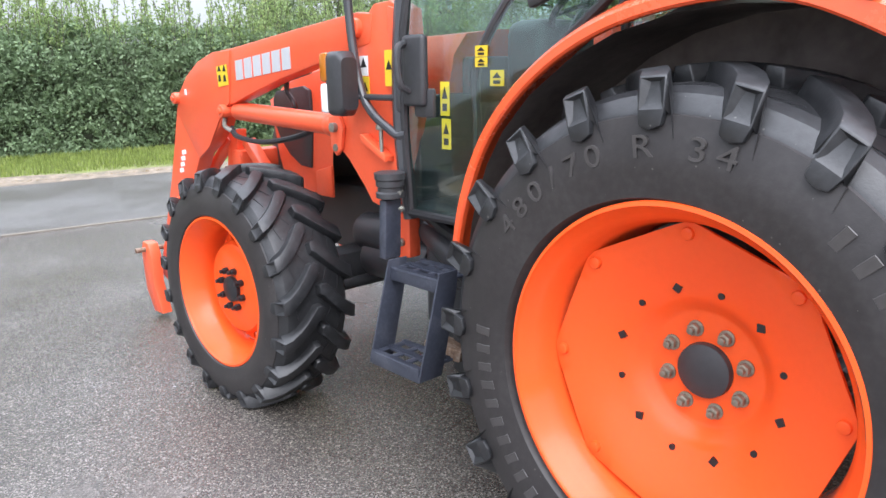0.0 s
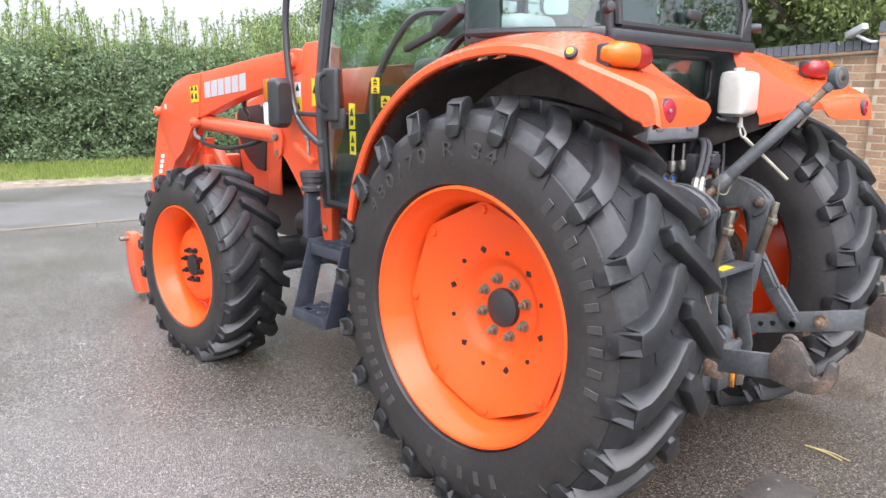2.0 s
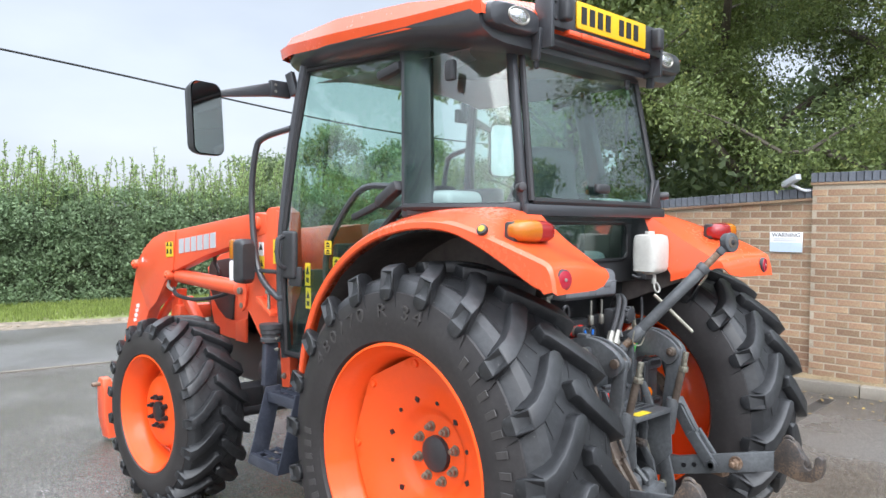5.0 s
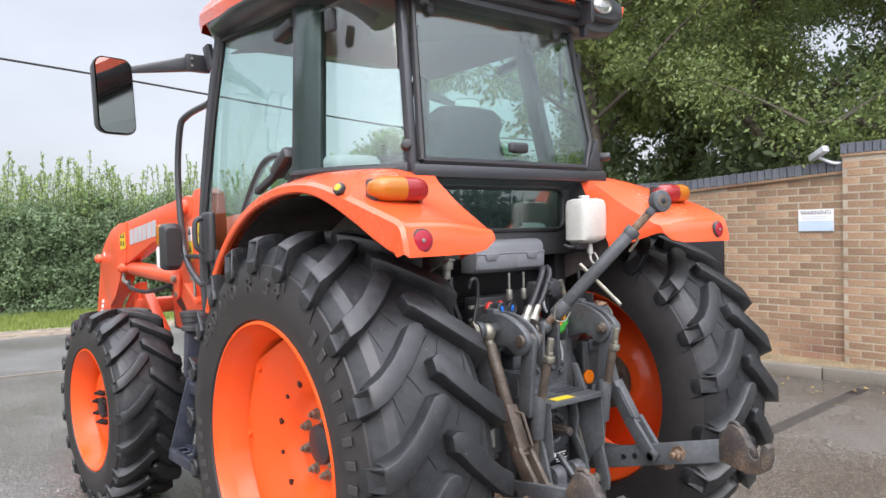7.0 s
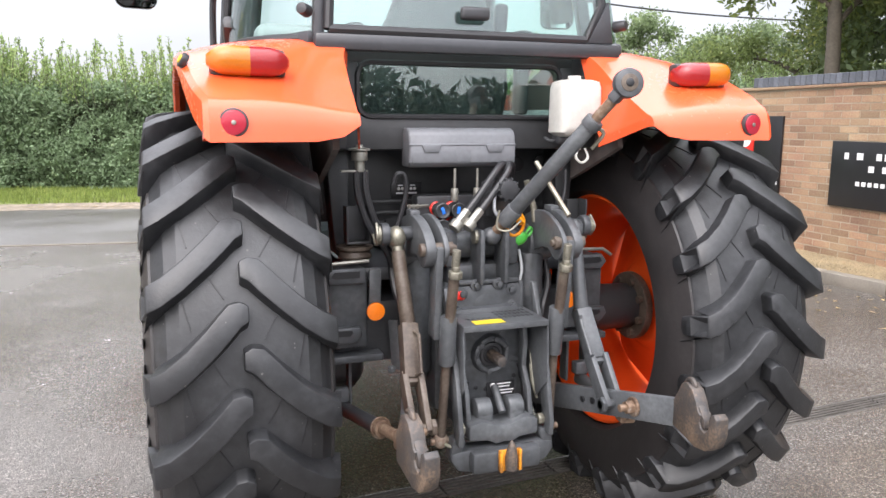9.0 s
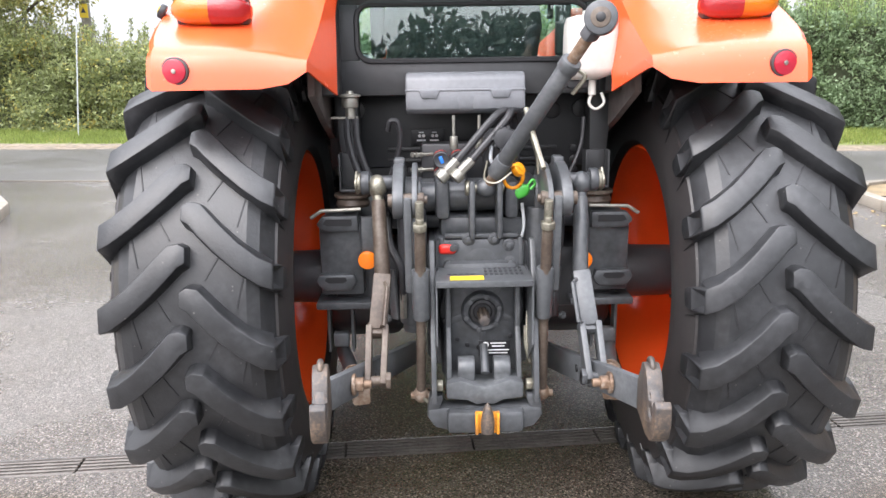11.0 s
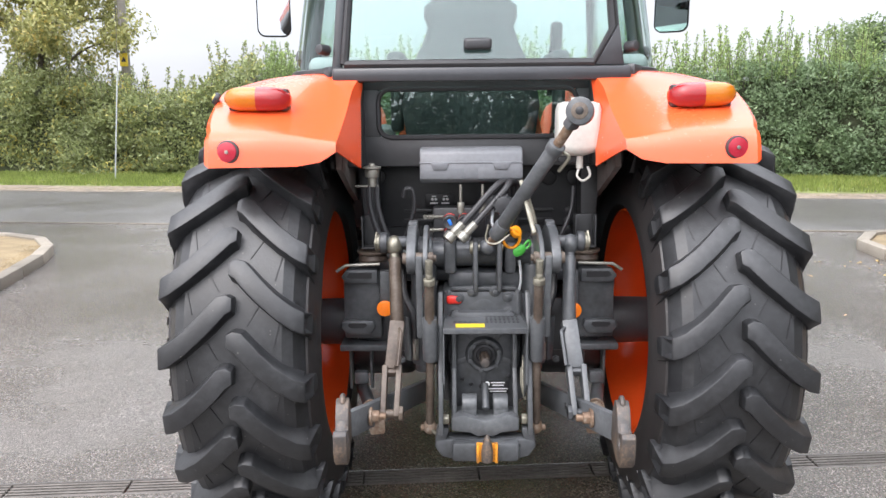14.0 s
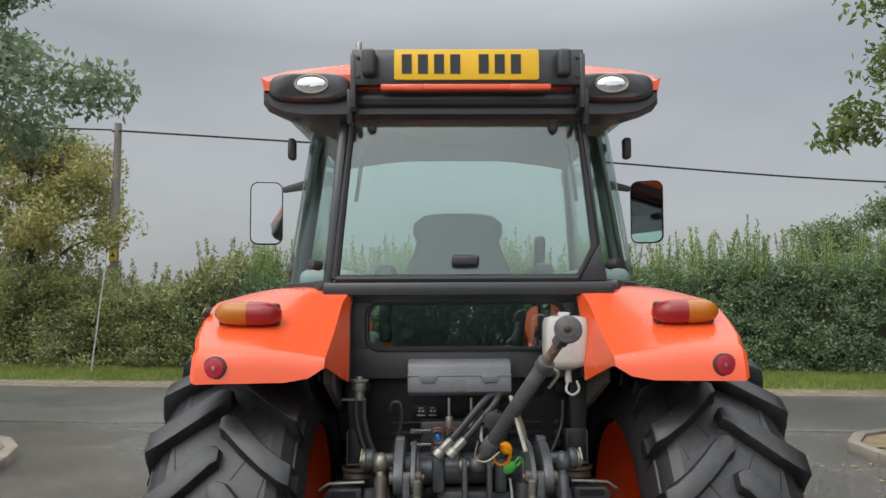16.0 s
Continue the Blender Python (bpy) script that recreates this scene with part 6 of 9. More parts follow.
    carrier = part("bucket_carrier", bm, M_LOADER, loader)
    bm = bmesh.new()
    cyl(bm, (X(0.60), 3.735, 0.415), (X(0.86), 3.735, 0.415), 0.016, seg=14, bevel=0.003)
    part("carrier_pin", bm, M_RUST, carrier)
    # hoses
    bm = bmesh.new()
    tube(bm, [(X(0.69), 2.70, 1.20), (X(0.70), 2.62, 1.16), (X(0.67), 2.40, 1.145), (X(0.62), 2.15, 1.19), (X(0.56), 2.05, 1.26)], 0.013, 8)
    tube(bm, [(X(0.61), 2.28, 1.45), (X(0.60), 2.30, 1.38), (X(0.60), 2.25, 1.33), (X(0.58), 2.26, 1.26)], 0.013, 8)
    part_each("loader_hose", bm, M_HOSE, loader)
    bm = bmesh.new()
    tube(bm, [(X(0.70), 2.74, 1.25), (X(0.715), 2.72, 1.21), (X(0.70), 2.68, 1.185)], 0.012, 8)
    tube(bm, [(X(0.612), 2.08, 1.47), (X(0.612), 2.27, 1.435)], 0.012, 8, smooth=False)
    part_each("hose_fitting", bm, M_ZINC, loader)
    # decals: raised bars stand for lettering
    bm = bmesh.new()
    box(bm, (X(0.7170), 2.70, 1.455), (0.003, 0.105, 0.098), (-6, 0, 0), bevel=0)
    d = part("warning_decal", bm, M_DECAL, arm, "yellow warning decal")
    bm = bmesh.new()
    for dy, dz in ((-0.026, 0.022), (0.026, 0.022), (-0.026, -0.024), (0.026, -0.024)):
        plate(bm, [(2.70 + dy - 0.018, 1.455 + dz), (2.70 + dy + 0.018, 1.453 + dz), (2.70 + dy, 1.485 + dz)] if dz > 0 else [(2.70 + dy - 0.014, 1.452 + dz), (2.70 + dy + 0.014, 1.450 + dz), (2.70 + dy + 0.010, 1.48 + dz), (2.70 + dy - 0.006, 1.484 + dz)], "x", X(0.7187), X(0.7200), bevel=0)
    part("decal_symbols", bm, M_INK, d)
    for k in range(6):
        bm = bmesh.new()
        y = 2.545 - k * 0.0855
        z = 1.478 + (2.545 - y) * 0.105
        plate(bm, [(y + 0.034, z - 0.046), (y - 0.034, z - 0.039), (y - 0.034, z + 0.053), (y + 0.034, z + 0.046)], "x", X(0.705), X(0.7085), bevel=0)
        part("brand_mark", bm, M_SILVER, arm, "silver-grey brand mark shape")
    bm = bmesh.new()
    for k in range(4):
        z = 0.93 + 0.035 * k
        y = 3.30 - 0.016 * k
        plate(bm, [(y + 0.022, z - 0.012), (y - 0.022, z - 0.004), (y - 0.020, z + 0.020), (y + 0.024, z + 0.012)], "x", X(0.705), X(0.7085), bevel=0)
    box(bm, (X(0.7155), 3.14, 1.37), (0.003, 0.022, 0.03), bevel=0)
    part("model_marks", bm, M_WHITE, arm)
    for y, z, h, mat in ((1.565, 1.49, 0.075, M_WHITE), (1.56, 1.40, 0.10, M_DECAL), (1.395, 1.48, 0.13, M_DECAL)):
        bm = bmesh.new()
        box(bm, (X(0.7015 if y > 1.5 else 0.7135), y, z), (0.003, 0.05, h), bevel=0)
        d = part("post_decal", bm, mat, post)
        bm = bmesh.new()
        plate(bm, [(y - 0.018, z - 0.005), (y + 0.018, z - 0.005), (y, z + 0.03)], "x", X(0.703 if y > 1.5 else 0.715), X(0.7045 if y > 1.5 else 0.7165), bevel=0)
        part("decal_symbols", bm, M_INK, d)


for s in (-1, 1):
    OFFSET["x"] = -0.03 if s > 0 else 0.0
    boom(s)
OFFSET["x"] = 0.0

# ---- front side lamps on the cab rail ----
for s in (-1, 1):
    bm = bmesh.new()
    rows7 = []
    for y, g in ((1.625, 0.88), (1.61, 1.0), (1.55, 1.0), (1.525, 0.80)):
        rows7.append([(s * 0.80 + u * g, y, 1.425 + v * g) for u, v in rounded(-0.046, -0.12, 0.046, 0.12, 0.028, 4)])
    grid(bm, rows7, close=True)
    bm.verts.ensure_lookup_table()
    k = len(rows7[0])
    bm.faces.new(bm.verts[:k][::-1]); bm.faces.new(bm.verts[-k:])
    lamp = part("side_lamp", bm, M_BLACK, tractor, "upright black front position lamp", smooth=40)
    bm = bmesh.new()
    box(bm, (s * 0.803, 1.632, 1.487), (0.092, 0.050, 0.108), bevel=0.012)
    part("lamp_lens", bm, M_AMBER, lamp)
    bm = bmesh.new()
    box(bm, (s * 0.803, 1.632, 1.372), (0.092, 0.050, 0.112), bevel=0.012)
    part("clear_lens", bm, M_WHITE, lamp)
    bm = bmesh.new()
    tube(bm, [(s * 0.79, 1.54, 1.375), (s * 0.74, 1.53, 1.375)], 0.010, 8, smooth=False)
    part("lamp_bracket", bm, M_FRAME, lamp)
# decals inside the door glass
for y, z, w, h in ((1.105, 1.375, 0.045, 0.115), (1.10, 1.255, 0.045, 0.105), (0.93, 1.53, 0.055, 0.035), (0.93, 1.495, 0.055, 0.03), (0.86, 1.445, 0.06, 0.05), (0.99, 1.0, 0.02, 0.03)):
    bm = bmesh.new()
    box(bm, (-0.706, y, z), (0.002, w, h), bevel=0)
    d = part("door_decal", bm, M_DECAL, tractor, "yellow safety decal")
    bm = bmesh.new()
    plate(bm, [(y - w * 0.32, z), (y + w * 0.32, z), (y, z + h * 0.36)], "x", -0.7085, -0.7072, bevel=0)
    box(bm, (-0.708, y, z - h * 0.25), (0.0015, w * 0.5, h * 0.22), bevel=0)
    part("decal_symbols", bm, M_INK, d)


# ---- rear transmission ----
bm = bmesh.new()
box(bm, (0.0, 0.42, 0.70), (0.34, 1.30, 0.44), bevel=0.04)
case = part("transmission", bm, M_GREY, tractor, "grey cast transmission and hitch housing", smooth=40)
bm = bmesh.new()
box(bm, (0.0, -0.12, 0.80), (0.29, 0.30, 0.26), bevel=0.025)
box(bm, (0.0, -0.245, 0.66), (0.25, 0.10, 0.40), bevel=0.03)
box(bm, (0.01, -0.10, 0.955), (0.27, 0.26, 0.07), bevel=0.02)
box(bm, (0.0, 0.0, 1.03), (0.42, 0.22, 0.12), bevel=0.03)
part_each("housing_block", bm, M_GREY, case, smooth=40)
bm = bmesh.new()
cyl(bm, (0.005, -0.20, 0.845), (0.005, -0.272, 0.845), 0.062, 0.058, 32, 0.010)
box(bm, (0.005, -0.245, 0.815), (0.124, 0.05, 0.06), bevel=0.010)
part("bearing_dome", bm, M_GREY, case)
# cast cover above the guard: ribs, webs and bolt bosses
for x, z in ((-0.085, 0.900), (-0.10, 0.850), (0.09, 0.905), (0.095, 0.850), (-0.035, 0.925), (0.045, 0.925)):
    bm = bmesh.new()
    cyl(bm, (x, -0.255, z), (x, -0.272, z), 0.021, seg=16, bevel=0.004)
    cyl(bm, (x, -0.270, z), (x, -0.284, z), 0.012, seg=6, bevel=0.002)
    part("case_bolt", bm, M_GREY, case)
for a, b in (((-0.11, 0.935), (0.12, 0.935)), ((-0.12, 0.93), (-0.125, 0.82)), ((0.125, 0.93), (0.13, 0.82)), ((-0.06, 0.87), (-0.10, 0.90)), ((0.07, 0.87), (0.10, 0.90))):
    bm = bmesh.new()
    span(bm, (a[0], -0.258, a[1]), (b[0], -0.258, b[1]), 0.014, 0.022, up=(0, 1, 0), bevel=0.004)
    part("casting_rib", bm, M_GREY, case)
bm = bmesh.new()
lathe(bm, [(-0.272, 0.135), (-0.286, 0.130), (-0.288, 0.120), (-0.280, 0.112), (-0.278, 0.075), (-0.300, 0.066), (-0.318, 0.062), (-0.322, 0.055), (-0.318, 0.046), (-0.300, 0.042), (-0.300, 0.025)], (0.005, 0, 0.700), "y", 48)
for k in range(6):
    a = k * math.pi / 3 + 0.3
    cyl(bm, (0.005 + 0.054 * math.cos(a), -0.300, 0.70 + 0.054 * math.sin(a)), (0.005 + 0.054 * math.cos(a), -0.328, 0.70 + 0.054 * math.sin(a)), 0.009, seg=12, bevel=0.002)
flange = part("pto_flange", bm, M_GREY, case, smooth=30)
for k in range(5):
    a = k * math.tau / 5 + 0.94
    d = Vector((math.cos(a), 0, math.sin(a)))
    bm = bmesh.new()
    span(bm, Vector((0.005, -0.285, 0.70)) + d * 0.055, Vector((0.005, -0.285, 0.70)) + d * 0.118, 0.022, 0.024, up=(0, 1, 0), bevel=0.005)
    part("bearing_rib", bm, M_GREY, flange)
for k in range(9):
    a = math.pi * (0.12 + 0.095 * k) + 0.1
    bm = bmesh.new()
    p = Vector((0.005 + 0.124 * math.cos(a), -0.283, 0.70 - 0.124 * math.sin(a)))
    cyl(bm, p, p + Vector((0, -0.014, 0)), 0.009, seg=6, bevel=0.002)
    part("case_bolt", bm, M_DARKNUT, case)
bm = bmesh.new()
lathe(bm, [(-0.302, 0.041), (-0.310, 0.039), (-0.312, 0.030), (-0.306, 0.026), (-0.306, 0.018)], (0.005, 0, 0.70), "y", 32)
part("oil_seal", bm, M_SEAL, flange)
bm = bmesh.new()
for k in range(6):
    a = k * math.pi / 3
    box(bm, (0.005 + 0.014 * math.cos(a), -0.350, 0.70 + 0.014 * math.sin(a)), (0.008, 0.08, 0.008), (0, -math.degrees(a), 0), bevel=0.001)
cyl(bm, (0.005, -0.30, 0.70), (0.005, -0.375, 0.70), 0.0135, seg=16)
cyl(bm, (0.005, -0.370, 0.70), (0.005, -0.398, 0.70), 0.0165, seg=16, bevel=0.003)
part("pto_shaft", bm, M_HOOK, case, "worn splined power take-off shaft")
bm = bmesh.new()
box(bm, (-0.102, -0.262, 0.895), (0.055, 0.035, 0.032), bevel=0.011, seg=3)
part("breather_cap", bm, M_REDCAP, case, "red plastic cap")
bm = bmesh.new()
cyl(bm, (0.085, -0.27, 0.755), (0.085, -0.27, 0.83), 0.024, seg=16, bevel=0.006)
cyl(bm, (0.085, -0.27, 0.70), (0.085, -0.27, 0.76), 0.012, seg=12)
part("small_pump", bm, M_BLACK, case)
bm = bmesh.new()
box(bm, (0.043, -0.300, 0.575), (0.10, 0.004, 0.052), bevel=0.001)
data = part("data_plate", bm, M_INK, case)
bm = bmesh.new()
ball(bm, (0.015, -0.303, 0.588), (0.010, 0.001, 0.010), 12, 6)
for z, w in ((0.593, 0.05), (0.583, 0.04), (0.570, 0.07), (0.560, 0.06)):
    box(bm, (0.055, -0.3028, z), (w, 0.0015, 0.0035), bevel=0)
part("data_bars", bm, M_WHITE, data)

# axle housings
for s in (-1, 1):
    OFFSET["x"] = -0.02 if s > 0 else 0.0
    bm = bmesh.new()
    box(bm, (s * 0.33, 0.0, 0.755), (0.30, 0.24, 0.22), bevel=0.03)
    box(bm, (s * 0.43, 0.0, 0.745), (0.12, 0.20, 0.175), bevel=0.015)
    cyl(bm, (s * 0.46, 0.02, 0.735), (s * 0.76, 0.03, 0.732), 0.095, 0.088, 32, 0.01)
    cyl(bm, (s * 0.75, 0.034, 0.729), (s * 0.83, 0.034, 0.729), 0.07, seg=28)
    axle = part("axle_housing", bm, M_BLACK, tractor, smooth=40)
    bm = bmesh.new()
    cyl(bm, (s * 0.757, 0.034, 0.729), (s * 0.790, 0.034, 0.729), 0.135, seg=36, bevel=0.006)
    for k in range(8):
        a = math.pi / 4 * k + 0.35
        cyl(bm, (s * 0.740, 0.034 + 0.108 * math.cos(a), 0.729 + 0.108 * math.sin(a)), (s * 0.762, 0.034 + 0.108 * math.cos(a), 0.729 + 0.108 * math.sin(a)), 0.015, seg=6)
    part("wheel_flange", bm, M_BROWN, axle, "dark rusty wheel flange")
    # cab mount bracket above the axle
    bm = bmesh.new()
    plate(bm, [(s * 0.375, 0.72), (s * 0.515, 0.72), (s * 0.515, 0.955), (s * 0.500, 0.985), (s * 0.385, 0.985), (s * 0.375, 0.955)], "y", -0.165, -0.04, bevel=0.008)
    box(bm, (s * 0.43, -0.08, 0.685), (0.21, 0.20, 0.025), bevel=0.006)
    mount = part("mount_bracket", bm, M_GREY, axle)
    for pts, hole in (([(0.385, 0.990), (0.500, 0.990), (0.520, 0.962), (0.500, 0.938), (0.385, 0.938)], [(0.405, 0.980), (0.488, 0.980), (0.498, 0.964), (0.484, 0.958), (0.405, 0.958)]),
                      ([(0.405, 0.795), (0.518, 0.795), (0.528, 0.770), (0.505, 0.742), (0.415, 0.742), (0.396, 0.770)], [(0.432, 0.787), (0.495, 0.787), (0.500, 0.777), (0.488, 0.768), (0.440, 0.768), (0.427, 0.777)])):
        bm = bmesh.new()
        plate(bm, [(s * x, z) for x, z in pts], "y", -0.190, -0.155, bevel=0.006)
        lip = part("bracket_lip", bm, M_GREY, mount)
        bm = bmesh.new()
        plate(bm, [(s * x, z) for x, z in hole], "y", -0.1915, -0.185, bevel=0)
        part("bracket_slot", bm, M_INK, lip)
    # pressed channel and rubber bush that carry the cab
    bm = bmesh.new()
    box(bm, (s * 0.402, -0.120, 1.125), (0.070, 0.008, 0.115), bevel=0.003)
    for dx in (-0.036, 0.036):
        box(bm, (s * 0.402 + dx, -0.145, 1.125), (0.006, 0.055, 0.120), bevel=0.002)
    box(bm, (s * 0.402, -0.145, 1.068), (0.074, 0.055, 0.008), bevel=0.003)
    part("cab_mount", bm, M_PANEL, axle)
    bm = bmesh.new()
    lathe(bm, [(1.010, 0.0), (1.010, 0.052), (1.020, 0.056), (1.036, 0.050), (1.044, 0.060), (1.052, 0.060), (1.056, 0.030), (1.062, 0.030), (1.062, 0.0)], (s * 0.405, -0.120, 0), "z", 28)
    part("mount_bush", bm, M_BROWN, axle, "rust-stained rubber cab bush", smooth=30)
    bm = bmesh.new()
    tube(bm, [(s * 0.375, -0.19, 1.012), (s * 0.50, -0.19, 1.008), (s * 0.535, -0.19, 0.985)], 0.006, 8, smooth=False)
    part("mount_wire", bm, M_ZINC, axle)
    # orange reflector on a flat stalk
    zc = 0.848 if s < 0 else 0.836
    bm = bmesh.new()
    span(bm, (s * 0.355, -0.19, 0.985), (s * 0.357, -0.192, zc + 0.02), 0.012, 0.038, up=(1, 0, 0), bevel=0.003)
    stalk = part("reflector_stalk", bm, M_LINK, axle)
    bm = bmesh.new()
    cyl(bm, (s * 0.358, -0.200, zc), (s * 0.358, -0.214, zc), 0.030, seg=28, bevel=0.004)
    part("orange_reflector", bm, M_ORANGE_REFLECTOR, stalk, "round orange side reflector")
    # assist cylinder
    bm = bmesh.new()
    cyl(bm, (s * 0.213, -0.185, 1.015), (s * 0.213, -0.185, 0.63), 0.047, seg=28, bevel=0.008)
    cyl(bm, (s * 0.213, -0.185, 0.63), (s * 0.213, -0.185, 0.60), 0.035, seg=24, bevel=0.006)
    cyl(bm, (s * 0.213, -0.185, 1.01), (s * 0.213, -0.20, 1.06), 0.02, seg=16)
    ac = part("assist_cylinder", bm, M_GREY, case, "grey hydraulic assist cylinder")
    bm = bmesh.new()
    tube(bm, [(s * 0.29, -0.14, 1.0), (s * 0.285, -0.19, 0.90), (s * 0.25, -0.225, 0.82), (s * 0.245, -0.23, 0.72)], 0.012, 8)
    part("cylinder_hose", bm, M_HOSE, ac)
    bm = bmesh.new()
    cyl(bm, (s * 0.245, -0.23, 0.74), (s * 0.245, -0.235, 0.66), 0.012, seg=6)
    part("hose_nut", bm, M_ZINC, ac)
    bm = bmesh.new()
    span(bm, (s * 0.285, -0.15, 0.80), (s * 0.275, -0.16, 0.63), 0.012, 0.035, bevel=0.004)
    hexnut(bm, (s * 0.30, -0.175, 0.64), (0, -1, 0), 0.014, 0.012)
    part("check_bracket", bm, M_LINK, case)
    # stabiliser bracket below the axle
    bm = bmesh.new()
    for dx in (-0.045, 0.035):
        box(bm, (s * 0.46 + dx, -0.09, 0.60), (0.010, 0.05, 0.20), bevel=0.002)
    part("stabiliser_bracket", bm, M_LINK, axle)
    bm = bmesh.new()
    box(bm, (s * 0.462, -0.125, 0.552), (0.052, 0.04, 0.048), bevel=0.006)
    part("stabiliser_stop", bm, M_LINK, axle)
OFFSET["x"] = 0.0

# ---- rock shaft and lift arms ----
bm = bmesh.new()
cyl(bm, (-0.235, -0.17, 1.045), (0.225, -0.17, 1.045), 0.046, seg=28, bevel=0.006)
for x in (-0.115, 0.10):
    box(bm, (x, -0.19, 1.045), (0.045, 0.13, 0.12), bevel=0.015)
for x in (-0.025, 0.06):
    box(bm, (x, -0.25, 1.02), (0.018, 0.10, 0.18), bevel=0.008)
part("rock_shaft", bm, M_GREY, case, smooth=40)
for s in (-1, 1):
    OFFSET["x"] = -0.005 if s > 0 else 0.0
    arm_pts = [(-0.13, 1.0), (-0.10, 1.06), (-0.14, 1.125), (-0.22, 1.16), (-0.31, 1.165), (-0.40, 1.13), (-0.445, 1.08), (-0.425, 1.035), (-0.385, 1.02), (-0.33, 1.05), (-0.24, 1.03), (-0.18, 0.99)]
    arm_line = [(q.x, q.y) for q in curve_points([(u, v, 0) for u, v in arm_pts + arm_pts[:1]], 3)[:-1]]
    bm = bmesh.new()
    plate(bm, arm_line, "x", s * 0.230, s * 0.262, bevel=0.005)
    plate(bm, arm_line, "x", s * 0.190, s * 0.206, bevel=0.004)
    cyl(bm, (s * 0.18, -0.17, 1.045), (s * 0.27, -0.17, 1.045), 0.065, seg=24, bevel=0.006)
    box(bm, (s * 0.245, -0.25, 1.165), (0.032, 0.05, 0.03), bevel=0.005)
    arm = part("lift_arm", bm, M_LINK, case, "grey forged lift arm", smooth=40)
    bm = bmesh.new()
    cyl(bm, (s * 0.255, -0.285, 1.11), (s * 0.375, -0.285, 1.11), 0.022, seg=18, bevel=0.003)
    cyl(bm, (s * 0.335, -0.285, 1.11), (s * 0.362, -0.285, 1.11), 0.036, seg=24, bevel=0.006)
    part("arm_pin", bm, M_GREY, arm)
    bm = bmesh.new()
    cyl(bm, (s * 0.362, -0.285, 1.11), (s * 0.372, -0.285, 1.11), 0.030, seg=20, bevel=0.002)
    tube(bm, [(s * 0.373, -0.285, 1.145), (s * 0.376, -0.31, 1.11), (s * 0.374, -0.285, 1.08), (s * 0.378, -0.265, 1.11)], 0.005, 6)
    part("split_ring", bm, M_NUT, arm)
    bm = bmesh.new()
    cyl(bm, (s * 0.18, -0.415, 1.078), (s * 0.275, -0.415, 1.078), 0.020, seg=16, bevel=0.003)
    hexnut(bm, (s * 0.185, -0.415, 1.078), (-s, 0, 0), 0.022, 0.014)
    part("knuckle_pin", bm, M_BROWN, arm)
    # hanging link with threaded rod for the pick-up hitch
    bm = bmesh.new()
    span(bm, (s * 0.219, -0.415, 1.09), (s * 0.219, -0.385, 0.80), 0.024, 0.060, up=(0, 1, 0), bevel=0.006)
    hang = part("hanger_link", bm, M_LINK, arm)
    bm = bmesh.new()
    cyl(bm, (s * 0.186, -0.425, 0.875), (s * 0.186, -0.405, 0.715), 0.026, seg=22, bevel=0.005)
    part("rod_sleeve", bm, M_LINK, hang)
    bm = bmesh.new()
    cyl(bm, (s * 0.184, -0.470, 1.02), (s * 0.187, -0.415, 0.78), 0.016, seg=16)
    cyl(bm, (s * 0.187, -0.405, 0.72), (s * 0.192, -0.375, 0.46), 0.0145, seg=16)
    rod = part("hitch_rod", bm, M_BROWN, hang, "brown worn hitch lift rod")
    bm = bmesh.new()
    cyl(bm, (s * 0.184, -0.485, 1.085), (s * 0.184, -0.470, 1.01), 0.0125, seg=14, bevel=0.002)
    hexnut(bm, (s * 0.184, -0.472, 1.0), (0, -0.2, 1), 0.022, 0.022)
    part("threaded_end", bm, M_NUT, rod)
    bm = bmesh.new()
    ball(bm, (s * 0.192, -0.372, 0.455), (0.024, 0.022, 0.028), 16, 10)
    cyl(bm, (s * 0.165, -0.372, 0.452), (s * 0.225, -0.372, 0.452), 0.011, seg=14, bevel=0.002)
    part("rod_eye", bm, M_RUST, rod)
    # outer lift rod with box turnbuckle and fork
    mat = M_BROWN if s < 0 else M_LINK
    p0, p1, p2, p3 = Vector((s * 0.312, -0.290, 1.10)), Vector((s * 0.300, -0.375, 0.845)), Vector((s * 0.314, -0.455, 0.70)), Vector((s * 0.318, -0.560, 0.585))
    bm = bmesh.new()
    cyl(bm, p0.lerp(p1, 0.16), p1, 0.021, 0.024, 20, 0.003)
    lr = part("lift_rod", bm, mat, case, "brown worn adjustable lift rod" if s < 0 else "grey painted adjustable lift rod")
    bm = bmesh.new()
    ball(bm, p0, (0.030, 0.034, 0.036), 18, 12)
    cyl(bm, p0, p0.lerp(p1, 0.24), 0.017, seg=16)
    part("rod_end", bm, M_NUT if s < 0 else M_LINK, lr)
    bm = bmesh.new()
    span(bm, p1, p2, 0.052, 0.050, up=(0, 1, 0), bevel=0.004)
    part("turnbuckle", bm, mat, lr)
    bm = bmesh.new()
    d = (p2 - p1).normalized()
    o = Vector((0.0, -0.028, 0.0)) + Vector((-s * 0.01 if s < 0 else -0.02, 0, 0))
    tube(bm, [p1 + d * 0.015 + o, p1 + d * 0.02 + o * 1.8, p2 - d * 0.03 + o * 1.8, p2 - d * 0.02 + o], 0.0055, 8, smooth=False)
    part("turnbuckle_handle", bm, mat, lr)
    bm = bmesh.new()
    for dx in (-0.024, 0.024):
        span(bm, p2 + Vector((dx, 0, 0.01)), p3 + Vector((dx * 0.9, 0, -0.015)), 0.018, 0.052, up=(0, 1, 0), bevel=0.003, d2=0.055)
    box(bm, p2 + Vector((0, 0, 0.0)), (0.056, 0.045, 0.03), (35, 0, 0), bevel=0.004)
    part("fork", bm, mat, lr)
    bm = bmesh.new()
